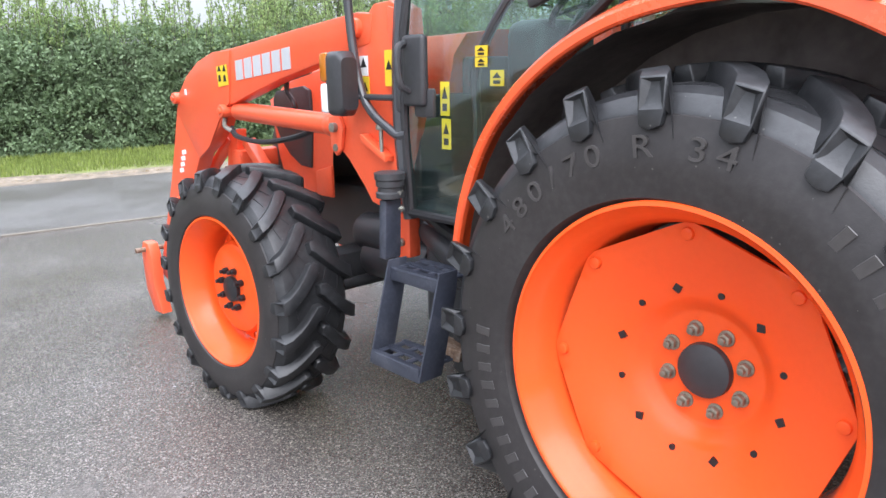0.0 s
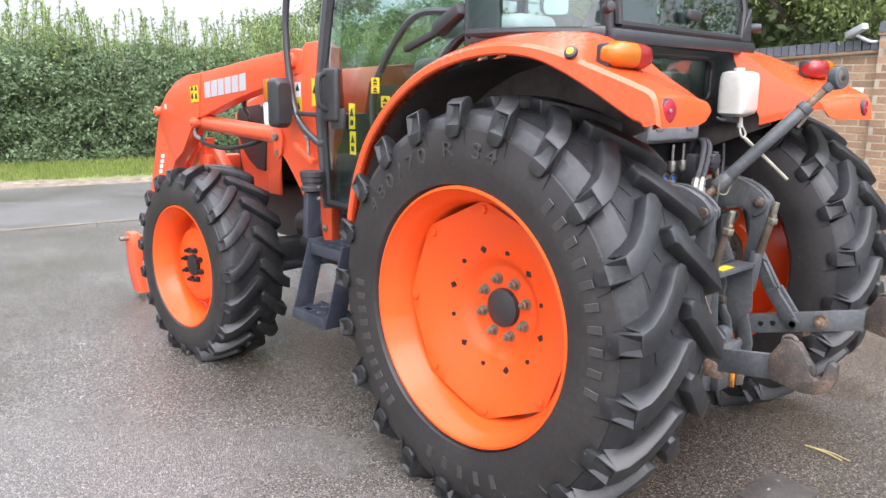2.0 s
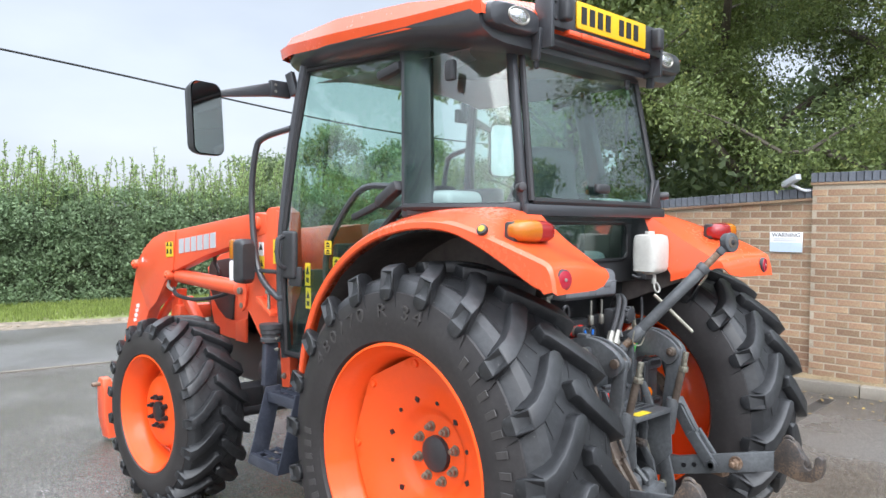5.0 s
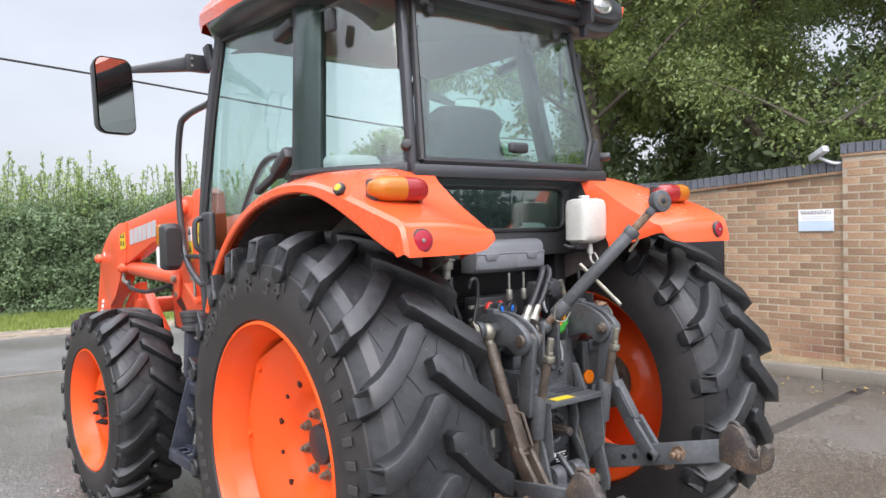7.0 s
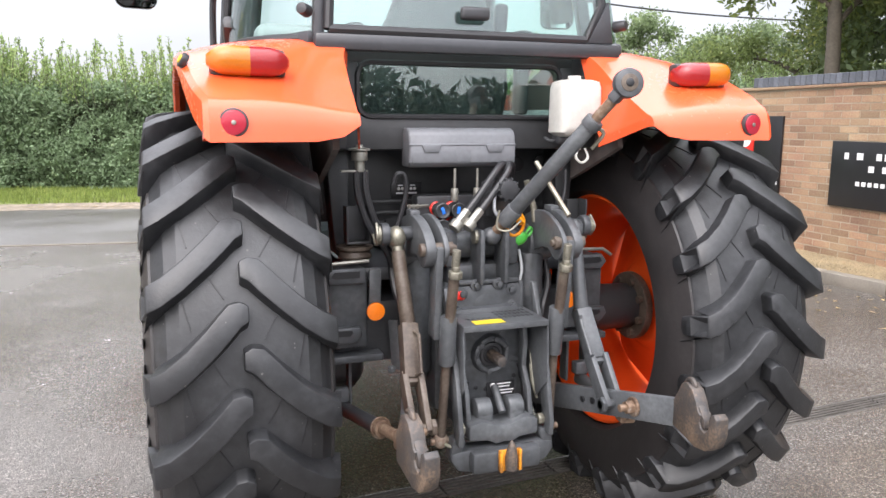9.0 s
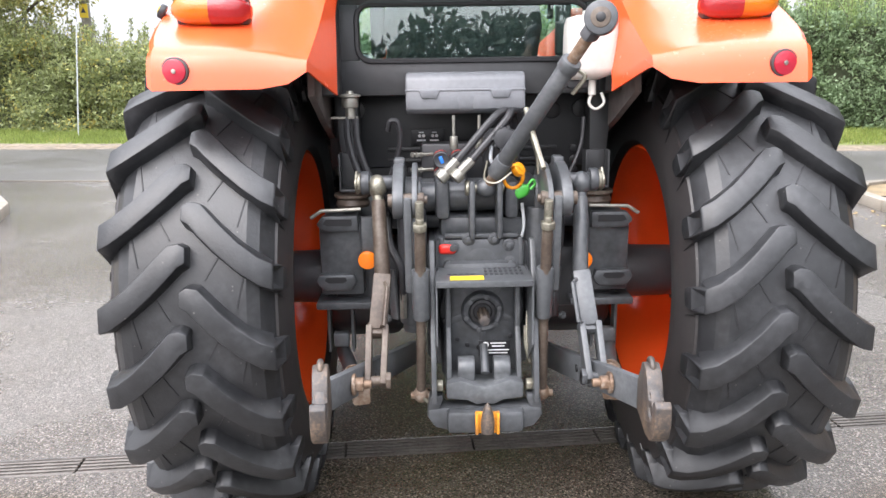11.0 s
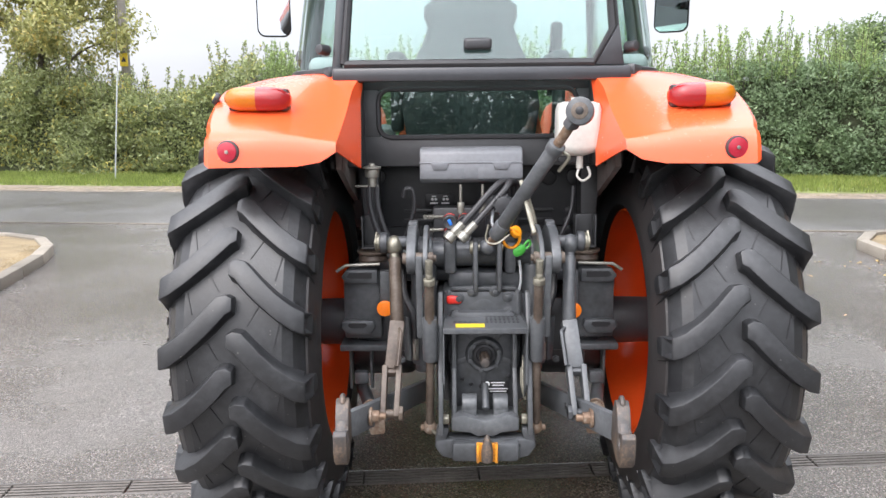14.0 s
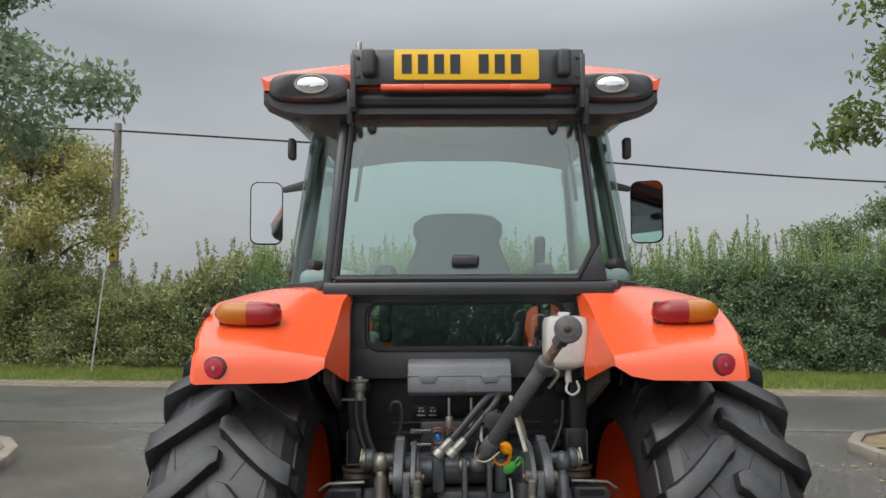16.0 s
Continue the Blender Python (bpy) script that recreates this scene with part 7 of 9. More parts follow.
    cyl(bm, p3 + Vector((-0.045, 0, 0)), p3 + Vector((0.045, 0, 0)), 0.014, seg=14)
    cyl(bm, p3 + Vector((-s * 0.03, 0, 0)), p3 + Vector((-s * 0.045, 0, 0)), 0.026, seg=6, bevel=0.003)
    part("fork_bolt", bm, M_BROWN if s < 0 else M_GREY, lr)
    # lower link with claw end
    a, b = Vector((s * 0.215, -0.05, 0.47)), Vector((-0.432, -0.785, 0.643) if s < 0 else (0.385, -0.805, 0.640))
    bm = bmesh.new()
    span(bm, a, b, 0.024, 0.082, up=(0, 0, 1), bevel=0.004)
    low = part("lower_link", bm, M_LINK, case, "grey flat lower link arm with claw end")
    bm = bmesh.new()
    for t in (0.50, 0.56):
        c = a.lerp(b, t)
        cyl(bm, c + Vector((-0.016, 0, 0)), c + Vector((0.016, 0, 0)), 0.011, seg=14)
    part_each("pin_hole", bm, M_INK, low)
    bm = bmesh.new()
    c = a.lerp(b, 0.79)
    hexnut(bm, c + Vector((-s * 0.012, 0, 0)), (-s, 0, 0), 0.021, 0.030)
    cyl(bm, c + Vector((-s * 0.010, 0, 0)), c + Vector((-s * 0.020, 0, 0)), 0.030, seg=18, bevel=0.002)
    part("link_bolt", bm, M_RUST, low)
    ang = -s * 4
    claw = [(0.01, 0.045), (-0.035, 0.115), (-0.06, 0.122), (-0.095, 0.108), (-0.120, 0.075), (-0.132, 0.050), (-0.145, 0.045), (-0.140, 0.022), (-0.150, 0.005), (-0.172, -0.002), (-0.188, 0.012), (-0.196, 0.062), (-0.214, 0.072),
            (-0.232, 0.060), (-0.234, 0.010), (-0.218, -0.032), (-0.180, -0.058), (-0.120, -0.066), (-0.05, -0.052), (0.01, -0.042)]
    m = Matrix.Translation(b) @ Matrix.Rotation(radians(ang), 4, "Z") @ Matrix.Diagonal((1.0, 0.82, 0.88, 1.0))
    bm = bmesh.new()
    plate(bm, claw, "x", -0.019, 0.019, bevel=0.004, m=m)
    hk = part("claw_hook", bm, M_HOOK, low, "worn rusty steel claw hook", smooth=40)
    bm = bmesh.new()
    plate(bm, [(-0.122, 0.070), (-0.140, 0.050), (-0.160, 0.030), (-0.163, 0.006), (-0.145, 0.0), (-0.132, 0.03)], "x", -0.013, 0.013, bevel=0.003, m=m)
    part("claw_latch", bm, M_HOOK, hk)
    bm = bmesh.new()
    loop = [m @ Vector((0.0, -0.055 + 0.024 * math.cos(t), 0.108 + 0.020 * math.sin(t))) for t in np.linspace(0, 2 * math.pi, 18)]
    tube(bm, loop, 0.008, 8, smooth=False)
    part("release_eye", bm, M_HOOK, hk)
    # stabiliser
    bm = bmesh.new()
    p, q = Vector((s * 0.462, -0.10, 0.50)), Vector((s * 0.362, -0.56, 0.555))
    cyl(bm, p, p.lerp(q, 0.62), 0.024, seg=18, bevel=0.004)
    st = part("stabiliser", bm, M_BLACK if s < 0 else M_LINK, case)
    bm = bmesh.new()
    cyl(bm, p.lerp(q, 0.6), q, 0.018, seg=16)
    cyl(bm, p.lerp(q, 0.62), p.lerp(q, 0.70), 0.028, seg=18, bevel=0.004)
    box(bm, q, (0.05, 0.07, 0.06), (0, 0, -s * 12), bevel=0.008)
    tube(bm, [p.lerp(q, 0.66) + Vector((0.03 * math.cos(t), 0, 0.034 * math.sin(t))) for t in np.linspace(0, 6.28, 14)], 0.003, 6, smooth=False)
    part("stabiliser_rod", bm, M_RUST, st, "rusty stabiliser rod with wire clip")
OFFSET["x"] = 0.0

# ---- PTO guard ----
bm = bmesh.new()
plate(bm, [(-0.142, -0.43), (0.146, -0.44), (0.135, -0.19), (-0.128, -0.19)], "z", 0.832, 0.838, bevel=0.002)
for x in (-0.142, 0.143):
    plate(bm, [(-0.432, 0.835), (-0.19, 0.835), (-0.22, 0.58), (-0.36, 0.56), (-0.445, 0.64)], "x", x, x + 0.005, bevel=0.001)
box(bm, (0.002, -0.435, 0.828), (0.288, 0.006, 0.018), bevel=0.001)
guard = part("pto_guard", bm, M_LINK, case, "grey sheet steel guard with punched holes")
bm = bmesh.new()
for i in range(8):
    for j in range(4):
        box(bm, (0.012 + 0.0155 * i, -0.36 + 0.034 * j, 0.8385), (0.008, 0.020, 0.0012), bevel=0)
part("guard_holes", bm, M_INK, guard)
bm = bmesh.new()
box(bm, (-0.048, -0.405, 0.8395), (0.10, 0.042, 0.001), (0, 0, 0), bevel=0)
part("guard_label", bm, M_DECAL, guard, "yellow warning label")
bm = bmesh.new()
for k in range(5):
    box(bm, (-0.10 + 0.018 * k, -0.36, 0.8393), (0.012, 0.008, 0.0008), bevel=0)
part("guard_text_bars", bm, M_INK, guard)

# ---- pick-up hitch ----
for s in (-1, 1):
    bm = bmesh.new()
    x = s * 0.155 + 0.004
    plate(bm, [(-0.30, 0.93), (-0.275, 0.93), (-0.32, 0.80), (-0.365, 0.66), (-0.395, 0.50), (-0.415, 0.455), (-0.45, 0.455), (-0.455, 0.50), (-0.415, 0.66), (-0.36, 0.80)], "x", x - 0.008, x + 0.008, bevel=0.003)
    part("hitch_side_bar", bm, M_LINK, case)
    bm = bmesh.new()
    x = s * 0.108 + 0.004
    plate(bm, [(-0.30, 0.80), (-0.33, 0.81), (-0.345, 0.74), (-0.335, 0.66), (-0.375, 0.60), (-0.40, 0.49), (-0.37, 0.48), (-0.345, 0.58), (-0.305, 0.65)], "x", x - 0.008, x + 0.008, bevel=0.003)
    part("latch_lever", bm, M_LINK, case)
    bm = bmesh.new()
    hexnut(bm, (s * 0.128 + 0.004, -0.40, 0.495), (s, 0, 0), 0.020, 0.02)
    part("hitch_bolt", bm, M_NUT, case)
    bm = bmesh.new()
    cyl(bm, (s * 0.055 - 0.022, -0.368, 0.540), (s * 0.055 + 0.030, -0.368, 0.540), 0.036, seg=28, bevel=0.004)
    box(bm, (s * 0.055 + 0.004, -0.36, 0.52), (0.050, 0.085, 0.055), bevel=0.006)
    part("hitch_knuckle", bm, M_LINK, case, smooth=40)
bm = bmesh.new()
cyl(bm, (0.006, -0.335, 0.60), (0.006, -0.405, 0.535), 0.013, seg=14)
part("release_shaft", bm, M_GREY, case)
bm = bmesh.new()
jaw = [(-0.115, 0.512), (-0.07, 0.522), (-0.02, 0.505), (0.004, 0.500), (0.028, 0.505), (0.078, 0.522), (0.122, 0.512), (0.122, 0.462), (0.06, 0.455), (0.03, 0.440), (0.004, 0.445), (-0.022, 0.440), (-0.05, 0.455), (-0.115, 0.462)]
plate(bm, jaw, "y", -0.43, -0.33, bevel=0.008)
part("hitch_jaw", bm, M_LINK, case, "grey forged hitch jaw", smooth=40)
bm = bmesh.new()
bar = [(-0.172, 0.425), (-0.12, 0.432), (0.128, 0.432), (0.180, 0.425), (0.182, 0.400), (0.158, 0.364), (0.12, 0.354), (-0.11, 0.354), (-0.15, 0.364), (-0.174, 0.400)]
plate(bm, bar, "y", -0.425, -0.36, bevel=0.010)
for s in (-1, 1):
    plate(bm, [(s * 0.145 + 0.004, 0.41), (s * 0.178 + 0.004, 0.415), (s * 0.170 + 0.004, 0.468), (s * 0.130 + 0.004, 0.470), (s * 0.128 + 0.004, 0.455)], "y", -0.42, -0.37, bevel=0.006)
box(bm, (0.004, -0.435, 0.395), (0.235, 0.05, 0.072), bevel=0.014)
bumper = part("hitch_drop_plate", bm, M_GREY, case, "grey hitch end plate with chipped edge", smooth=40)
bm = bmesh.new()
box(bm, (0.008, -0.462, 0.400), (0.074, 0.012, 0.070), bevel=0.005)
for dx in (-0.032, 0.032):
    box(bm, (0.008 + dx, -0.467, 0.400), (0.010, 0.022, 0.070), bevel=0.003)
part("hook_pocket", bm, M_WORN_ORANGE, bumper, "worn orange painted pocket")
bm = bmesh.new()
lathe(bm, [(0.375, 0.020), (0.41, 0.021), (0.435, 0.017), (0.462, 0.009), (0.472, 0.0005)], (0.008, -0.478, 0), "z", 20)
part("hitch_pin", bm, M_HOOK, bumper, "pointed worn steel hitch pin")
bm = bmesh.new()
tube(bm, [(-0.14, -0.40, 0.452), (-0.16, -0.41, 0.44), (-0.195, -0.375, 0.452)], 0.006, 6)
tube(bm, [(0.145, -0.31, 0.70), (0.140, -0.34, 0.62), (0.150, -0.36, 0.55), (0.135, -0.35, 0.60), (0.135, -0.33, 0.66)], 0.004, 6)
part_each("retaining_clip", bm, M_NUT, case)

# ---- top link ----
lo, hi = Vector((0.020, -0.258, 1.085)), Vector((0.276, -0.622, 1.562))
tl = lambda t: lo.lerp(hi, t)
bm = bmesh.new()
cyl(bm, tl(0.13), tl(0.78), 0.0245, seg=24, bevel=0.003)
cyl(bm, tl(0.10), tl(0.20), 0.028, seg=24, bevel=0.004)
cyl(bm, tl(0.74), tl(0.79), 0.029, seg=24, bevel=0.004)
top = part("top_link", bm, M_LINK, tractor, "grey adjustable top link tube raised at an angle")
bm = bmesh.new()
cyl(bm, tl(0.0), tl(0.13), 0.016, seg=16)
cyl(bm, tl(0.78), tl(0.95), 0.016, seg=16)
part_each("link_thread", bm, M_RUST, top)
bm = bmesh.new()
d = (hi - lo).normalized()
side = Vector((1, 0, 0)); side = (side - d * side.dot(d)).normalized()
face = d.cross(side)
def eye(c, r, w, ax):
    cyl(bm, c - ax * w, c + ax * w, r, seg=26, bevel=0.005)
eye(hi, 0.042, 0.018, Vector((-0.25, -0.95, 0.1)).normalized())
span(bm, tl(0.90), tl(0.97), 0.045, 0.034, bevel=0.008)
ball(bm, lo, (0.034, 0.03, 0.03), 18, 12)
part_each("link_end", bm, M_GREY, top)
bm = bmesh.new()
ax = Vector((-0.25, -0.95, 0.1)).normalized()
eye(hi, 0.026, 0.021, ax)
part("ball_eye", bm, M_BROWN, top)
bm = bmesh.new()
eye(hi, 0.013, 0.024, ax)
part("eye_hole", bm, M_INK, top)
bm = bmesh.new()
tube(bm, [(0.128, -0.355, 1.328), (0.14, -0.44, 1.255), (0.156, -0.525, 1.178)], 0.008, 8)
part("turning_handle", bm, M_NUT, top)
bm = bmesh.new()
tube(bm, [tl(0.74) + Vector((0.03, 0, 0)), tl(0.72) + Vector((0.055, -0.01, -0.01)), tl(0.67) + Vector((0.04, -0.01, -0.03))], 0.006, 6)
tube(bm, [tl(0.13) + Vector((-0.035, -0.02, 0.03)), tl(0.10) + Vector((-0.035, -0.03, -0.01)), tl(0.10) + Vector((0.0, -0.045, -0.02)), tl(0.12) + Vector((0.04, -0.03, 0.0))], 0.0035, 6)
part_each("wire_hook", bm, M_NUT, top)
bm = bmesh.new()
cyl(bm, (-0.035, -0.258, 1.085), (0.075, -0.258, 1.085), 0.014, seg=14, bevel=0.002)
cyl(bm, (-0.045, -0.258, 1.085), (-0.03, -0.258, 1.085), 0.024, seg=18, bevel=0.003)
part("top_link_pin", bm, M_NUT, case)

# ---- hydraulic couplers, hoses ----
bm = bmesh.new()
box(bm, (-0.06, -0.045, 1.145), (0.24, 0.07, 0.12), bevel=0.010)
box(bm, (0.09, -0.09, 1.14), (0.10, 0.08, 0.16), bevel=0.014)
block = part("valve_block", bm, M_BLACK, case)
for x, z, cap in ((-0.115, 1.161, True), (-0.060, 1.161, True), (-0.115, 1.107, False), (-0.060, 1.107, False)):
    bm = bmesh.new()
    cyl(bm, (x, -0.075, z), (x, -0.162, z), 0.021, seg=22, bevel=0.003)
    cp = part("coupler", bm, M_ZINC, block)
    bm = bmesh.new()
    lathe(bm, [(-0.090, 0.0215), (-0.092, 0.0245), (-0.104, 0.0245), (-0.106, 0.0215)], (x, 0, z), "y", 22)
    part("coupler_band", bm, M_REDCAP, cp, "red plastic band")
    bm = bmesh.new()
    lathe(bm, [(-0.122, 0.0215), (-0.124, 0.026), (-0.166, 0.026), (-0.168, 0.023), (-0.165, 0.018), (-0.164, 0.0)], (x, 0, z), "y", 24)
    part("coupler_cap", bm, M_BLACK, cp, smooth=40)
    if cap:
        bm = bmesh.new()
        box(bm, (x, -0.1655, z), (0.012, 0.004, 0.024), (0, -22 if x < -0.1 else 8, 0), bevel=0.002)
        part("coupler_mark", bm, M_BLUE, cp)
bm = bmesh.new()
for z in (1.17, 1.12):
    tube(bm, [(-0.215, -0.08, z), (-0.18, -0.085, z), (-0.14, -0.08, z)], 0.006, 6)
    for k in range(3):
        cyl(bm, (-0.208 + 0.014 * k, -0.085, z - 0.008), (-0.208 + 0.014 * k, -0.085, z + 0.008), 0.005, seg=8)
part_each("coupler_lever", bm, M_ZINC, block)
for dx in (0.0, 0.045):
    bm = bmesh.new()
    tube(bm, [(-0.085 + dx, -0.275, 1.155), (-0.03 + dx, -0.262, 1.215), (0.035 + dx, -0.235, 1.285), (0.075 + dx * 0.6, -0.205, 1.312), (0.11 + dx * 0.4, -0.17, 1.30), (0.12 + dx * 0.3, -0.14, 1.24)], 0.0125, 10)
    hz = part("hydraulic_hose", bm, M_HOSE, block)
    bm = bmesh.new()
    cyl(bm, (-0.125 + dx, -0.292, 1.118), (-0.105 + dx, -0.285, 1.138), 0.021, seg=14, bevel=0.003)
    cyl(bm, (-0.105 + dx, -0.283, 1.138), (-0.070 + dx, -0.270, 1.172), 0.016, seg=6, bevel=0.002)
    part_each("hose_fitting", bm, M_ZINC, hz)
bm = bmesh.new()
cyl(bm, (0.075, -0.21, 1.235), (0.075, -0.275, 1.235), 0.036, 0.033, 24, 0.006)
socket = part("trailer_socket", bm, M_BLACK, case)
bm = bmesh.new()
for k in range(10):
    a = k * math.pi / 5
    box(bm, (0.075 + 0.035 * math.cos(a), -0.245, 1.235 + 0.035 * math.sin(a)), (0.008, 0.055, 0.008), (0, -math.degrees(a), 0), bevel=0.001)
part_each("socket_rib", bm, M_BLACK, socket)
bm = bmesh.new()
box(bm, (0.06, -0.19, 1.20), (0.09, 0.05, 0.12), bevel=0.012)
part("socket_bracket", bm, M_BLACK, case)
bm = bmesh.new()
tube(bm, [(0.04, -0.235, 1.22), (0.035, -0.245, 1.17), (0.055, -0.24, 1.14)], 0.006, 6)
part("lever_rod", bm, M_SILVER, case)
bm = bmesh.new()
tube(bm, [(0.103 + 0.030 * math.cos(a), -0.262 - 0.01 * math.sin(a), 1.118 + 0.036 * math.sin(a)) for a in np.linspace(0, 2 * math.pi, 20)], 0.006, 8, smooth=False)
cyl(bm, (0.112, -0.255, 1.135), (0.125, -0.268, 1.145), 0.022, seg=18, bevel=0.004)
part("dust_cap", bm, M_ORANGECAP, case, "orange dust cap on a loop")
bm = bmesh.new()
ball(bm, (0.128, -0.245, 1.070), (0.030, 0.012, 0.022), 18, 10, (0, -25, 0))
tube(bm, [(0.145, -0.245, 1.082), (0.165, -0.245, 1.105), (0.172, -0.242, 1.092), (0.158, -0.243, 1.075)], 0.005, 6)
part("dust_cap", bm, M_GREENCAP, case, "green dust cap")
bm = bmesh.new()
for x in (-0.075, 0.005):
    cyl(bm, (x, -0.165, 1.30), (x, -0.165, 1.19), 0.005, seg=8)
    cyl(bm, (x, -0.165, 1.235), (x, -0.165, 1.195), 0.013, seg=12, bevel=0.002)
part_each("control_rod", bm, M_ZINC, case)
# breather with twin hoses
bm = bmesh.new()
cyl(bm, (-0.396, -0.17, 1.33), (-0.396, -0.17, 1.36), 0.026, seg=22, bevel=0.004)
cyl(bm, (-0.396, -0.17, 1.30), (-0.396, -0.17, 1.335), 0.016, seg=18)
lathe(bm, [(1.362, 0.034), (1.368, 0.034), (1.372, 0.012), (1.380, 0.010)], (-0.396, -0.17, 0), "z", 22)
box(bm, (-0.415, -0.165, 1.298), (0.085, 0.03, 0.006), bevel=0.001)
part("air_fitting", bm, M_ZINC, cab, "zinc-plated air fitting")
for dx in (-0.012, 0.016):
    bm = bmesh.new()
    tube(bm, [(-0.396 + dx, -0.17, 1.30), (-0.392 + dx, -0.18, 1.22), (-0.36 + dx, -0.19, 1.12), (-0.31 + dx, -0.19, 1.05), (-0.28 + dx, -0.17, 0.99)], 0.011, 8)
    part("drain_hose", bm, M_HOSE, cab)
bm = bmesh.new()
tube(bm, [(-0.285, -0.165, 1.255), (-0.275, -0.17, 1.285), (-0.25, -0.17, 1.28), (-0.245, -0.168, 1.22), (-0.27, -0.172, 1.13), (-0.29, -0.175, 1.09)], 0.008, 8)
tube(bm, [(0.335, -0.165, 1.29), (0.325, -0.175, 1.20), (0.28, -0.19, 1.10), (0.24, -0.19, 1.06)], 0.007, 8)
part_each("wiring_loop", bm, M_HOSE, cab)
bm = bmesh.new()
tube(bm, [(0.135, -0.225, 1.03), (0.14, -0.24, 0.96), (0.125, -0.235, 0.88), (0.128, -0.24, 0.84)], 0.005, 8)
part("white_pipe", bm, M_CONSOLE, case)
bm = bmesh.new()
tube(bm, [(0.16, -0.22, 1.26), (0.185, -0.22, 1.18), (0.19, -0.23, 1.12)], 0.011, 8)
part("pale_rod", bm, M_NUT, case)

# ---- tool box and washer bottle ----
toolbox = bmesh.new()
tb = [(-0.045, 1.303), (-0.125, 1.303), (-0.143, 1.318), (-0.146, 1.372), (-0.140, 1.382), (-0.140, 1.406), (-0.127, 1.424), (-0.107, 1.432), (-0.045, 1.432)]
plate(toolbox, tb, "x", -0.224, 0.153, bevel=0.007)
bmesh.ops.bevel(toolbox, geom=[e for e in toolbox.edges if abs(e.verts[0].co.x - e.verts[1].co.x) < 1e-4 and abs(e.verts[0].co.x + 0.0355) > 0.18], offset=0.010, segments=2, affect="EDGES", clamp_overlap=True)
tbx = part("tool_box", toolbox, M_TOOLBOX, cab, "grey moulded plastic tool box", smooth=40)
bm = bmesh.new()
for x0, x1 in ((-0.215, -0.06), (-0.012, 0.143)):
    box(bm, ((x0 + x1) / 2, -0.1405, 1.340), (x1 - x0, 0.010, 0.045), bevel=0.004)
box(bm, (-0.036, -0.1425, 1.377), (0.380, 0.010, 0.007), bevel=0.003)
part("lid_ribs", bm, M_TOOLBOX, tbx)
for x in (-0.15, 0.075):
    bm = bmesh.new()
    plate(bm, [(x - 0.034, 1.378), (x + 0.034, 1.378), (x + 0.024, 1.352), (x - 0.024, 1.352)], "y", -0.151, -0.140, bevel=0.003)
    part("latch", bm, M_TOOLBOX, tbx)
bottle = bmesh.new()
rowsb = []
for z, g, dx in ((1.405, 0.55, -0.02), (1.42, 0.93, -0.008), (1.44, 1.0, 0.0), (1.52, 1.0, 0.0), (1.565, 0.98, 0.0), (1.585, 0.90, 0.0), (1.592, 0.6, 0.0)):
    rowsb.append([(0.338 + dx + 0.078 * g * math.copysign(abs(math.cos(a)) ** 0.4, math.cos(a)), -0.210 + 0.064 * g * math.copysign(abs(math.sin(a)) ** 0.5, math.sin(a)), z) for a in np.linspace(0, 2 * math.pi, 28, endpoint=False)])
grid(bottle, rowsb, close=True)
bottle.verts.ensure_lookup_table()
bottle.faces.new(bottle.verts[:28][::-1]); bottle.faces.new(bottle.verts[-28:])
btl = part("washer_bottle", bottle, M_BOTTLE, cab, "milky white plastic washer bottle", smooth=50)
bm = bmesh.new()
cyl(bm, (0.335, -0.205, 1.59), (0.335, -0.205, 1.606), 0.022, seg=22, bevel=0.003)
part("bottle_cap", bm, M_BOTTLE, btl)
bm = bmesh.new()
cyl(bm, (0.345, -0.22, 1.41), (0.345, -0.225, 1.36), 0.012, seg=14)
tube(bm, [(0.345, -0.225, 1.365), (0.335, -0.235, 1.335), (0.355, -0.24, 1.318), (0.38, -0.235, 1.335), (0.375, -0.22, 1.365)], 0.0045, 8)
part("bottle_pipe", bm, M_BOTTLE, btl)
bm = bmesh.new()
box(bm, (0.31, -0.20, 1.395), (0.08, 0.05, 0.03), bevel=0.008)
tube(bm, [(0.28, -0.20, 1.395), (0.26, -0.19, 1.39), (0.25, -0.165, 1.40)], 0.006, 6)
part("washer_pump", bm, M_BLACK, btl)

# ---- entrance kerbs, gravel beds ----
KERB_R = [(5.30, -3.0), (5.16, -0.4), (4.98, 0.8), (4.74, 2.3), (4.50, 3.7), (4.30, 4.65), (4.33, 5.15), (4.62, 5.62), (5.2, 5.92), (6.2, 6.0)]
KERB_L = [(-3.9, 1.0), (-4.05, 2.6), (-4.22, 3.7), (-4.42, 4.7), (-4.56, 5.15), (-4.82, 5.62), (-5.3, 5.98), (-6.2, 6.25), (-8.0, 6.6)]


def kerb_line(pts, group):
    line = curve_points([(x, y, 0) for x, y in pts], 24)
    acc, stones_, start = 0.0, [], line[0]
    for a, b in zip(line, line[1:]):
        acc += (b - a).length
        if acc > 0.60:
            stones_.append((start, b)); start, acc = b, 0.0
    for a, b in stones_:
        bm = bmesh.new()
        d = (b - a).normalized()
        span(bm, a + d * 0.004 + Vector((0, 0, 0.04)), b - d * 0.004 + Vector((0, 0, 0.04)), 0.125, 0.14, up=(0, 0, 1), bevel=0.012)
        k = link("kerb_stone", bm, M_KERB, None, smooth=35)
        tagged(k, "pale grey concrete kerb stone edging a gravel bed", "kerb", group)


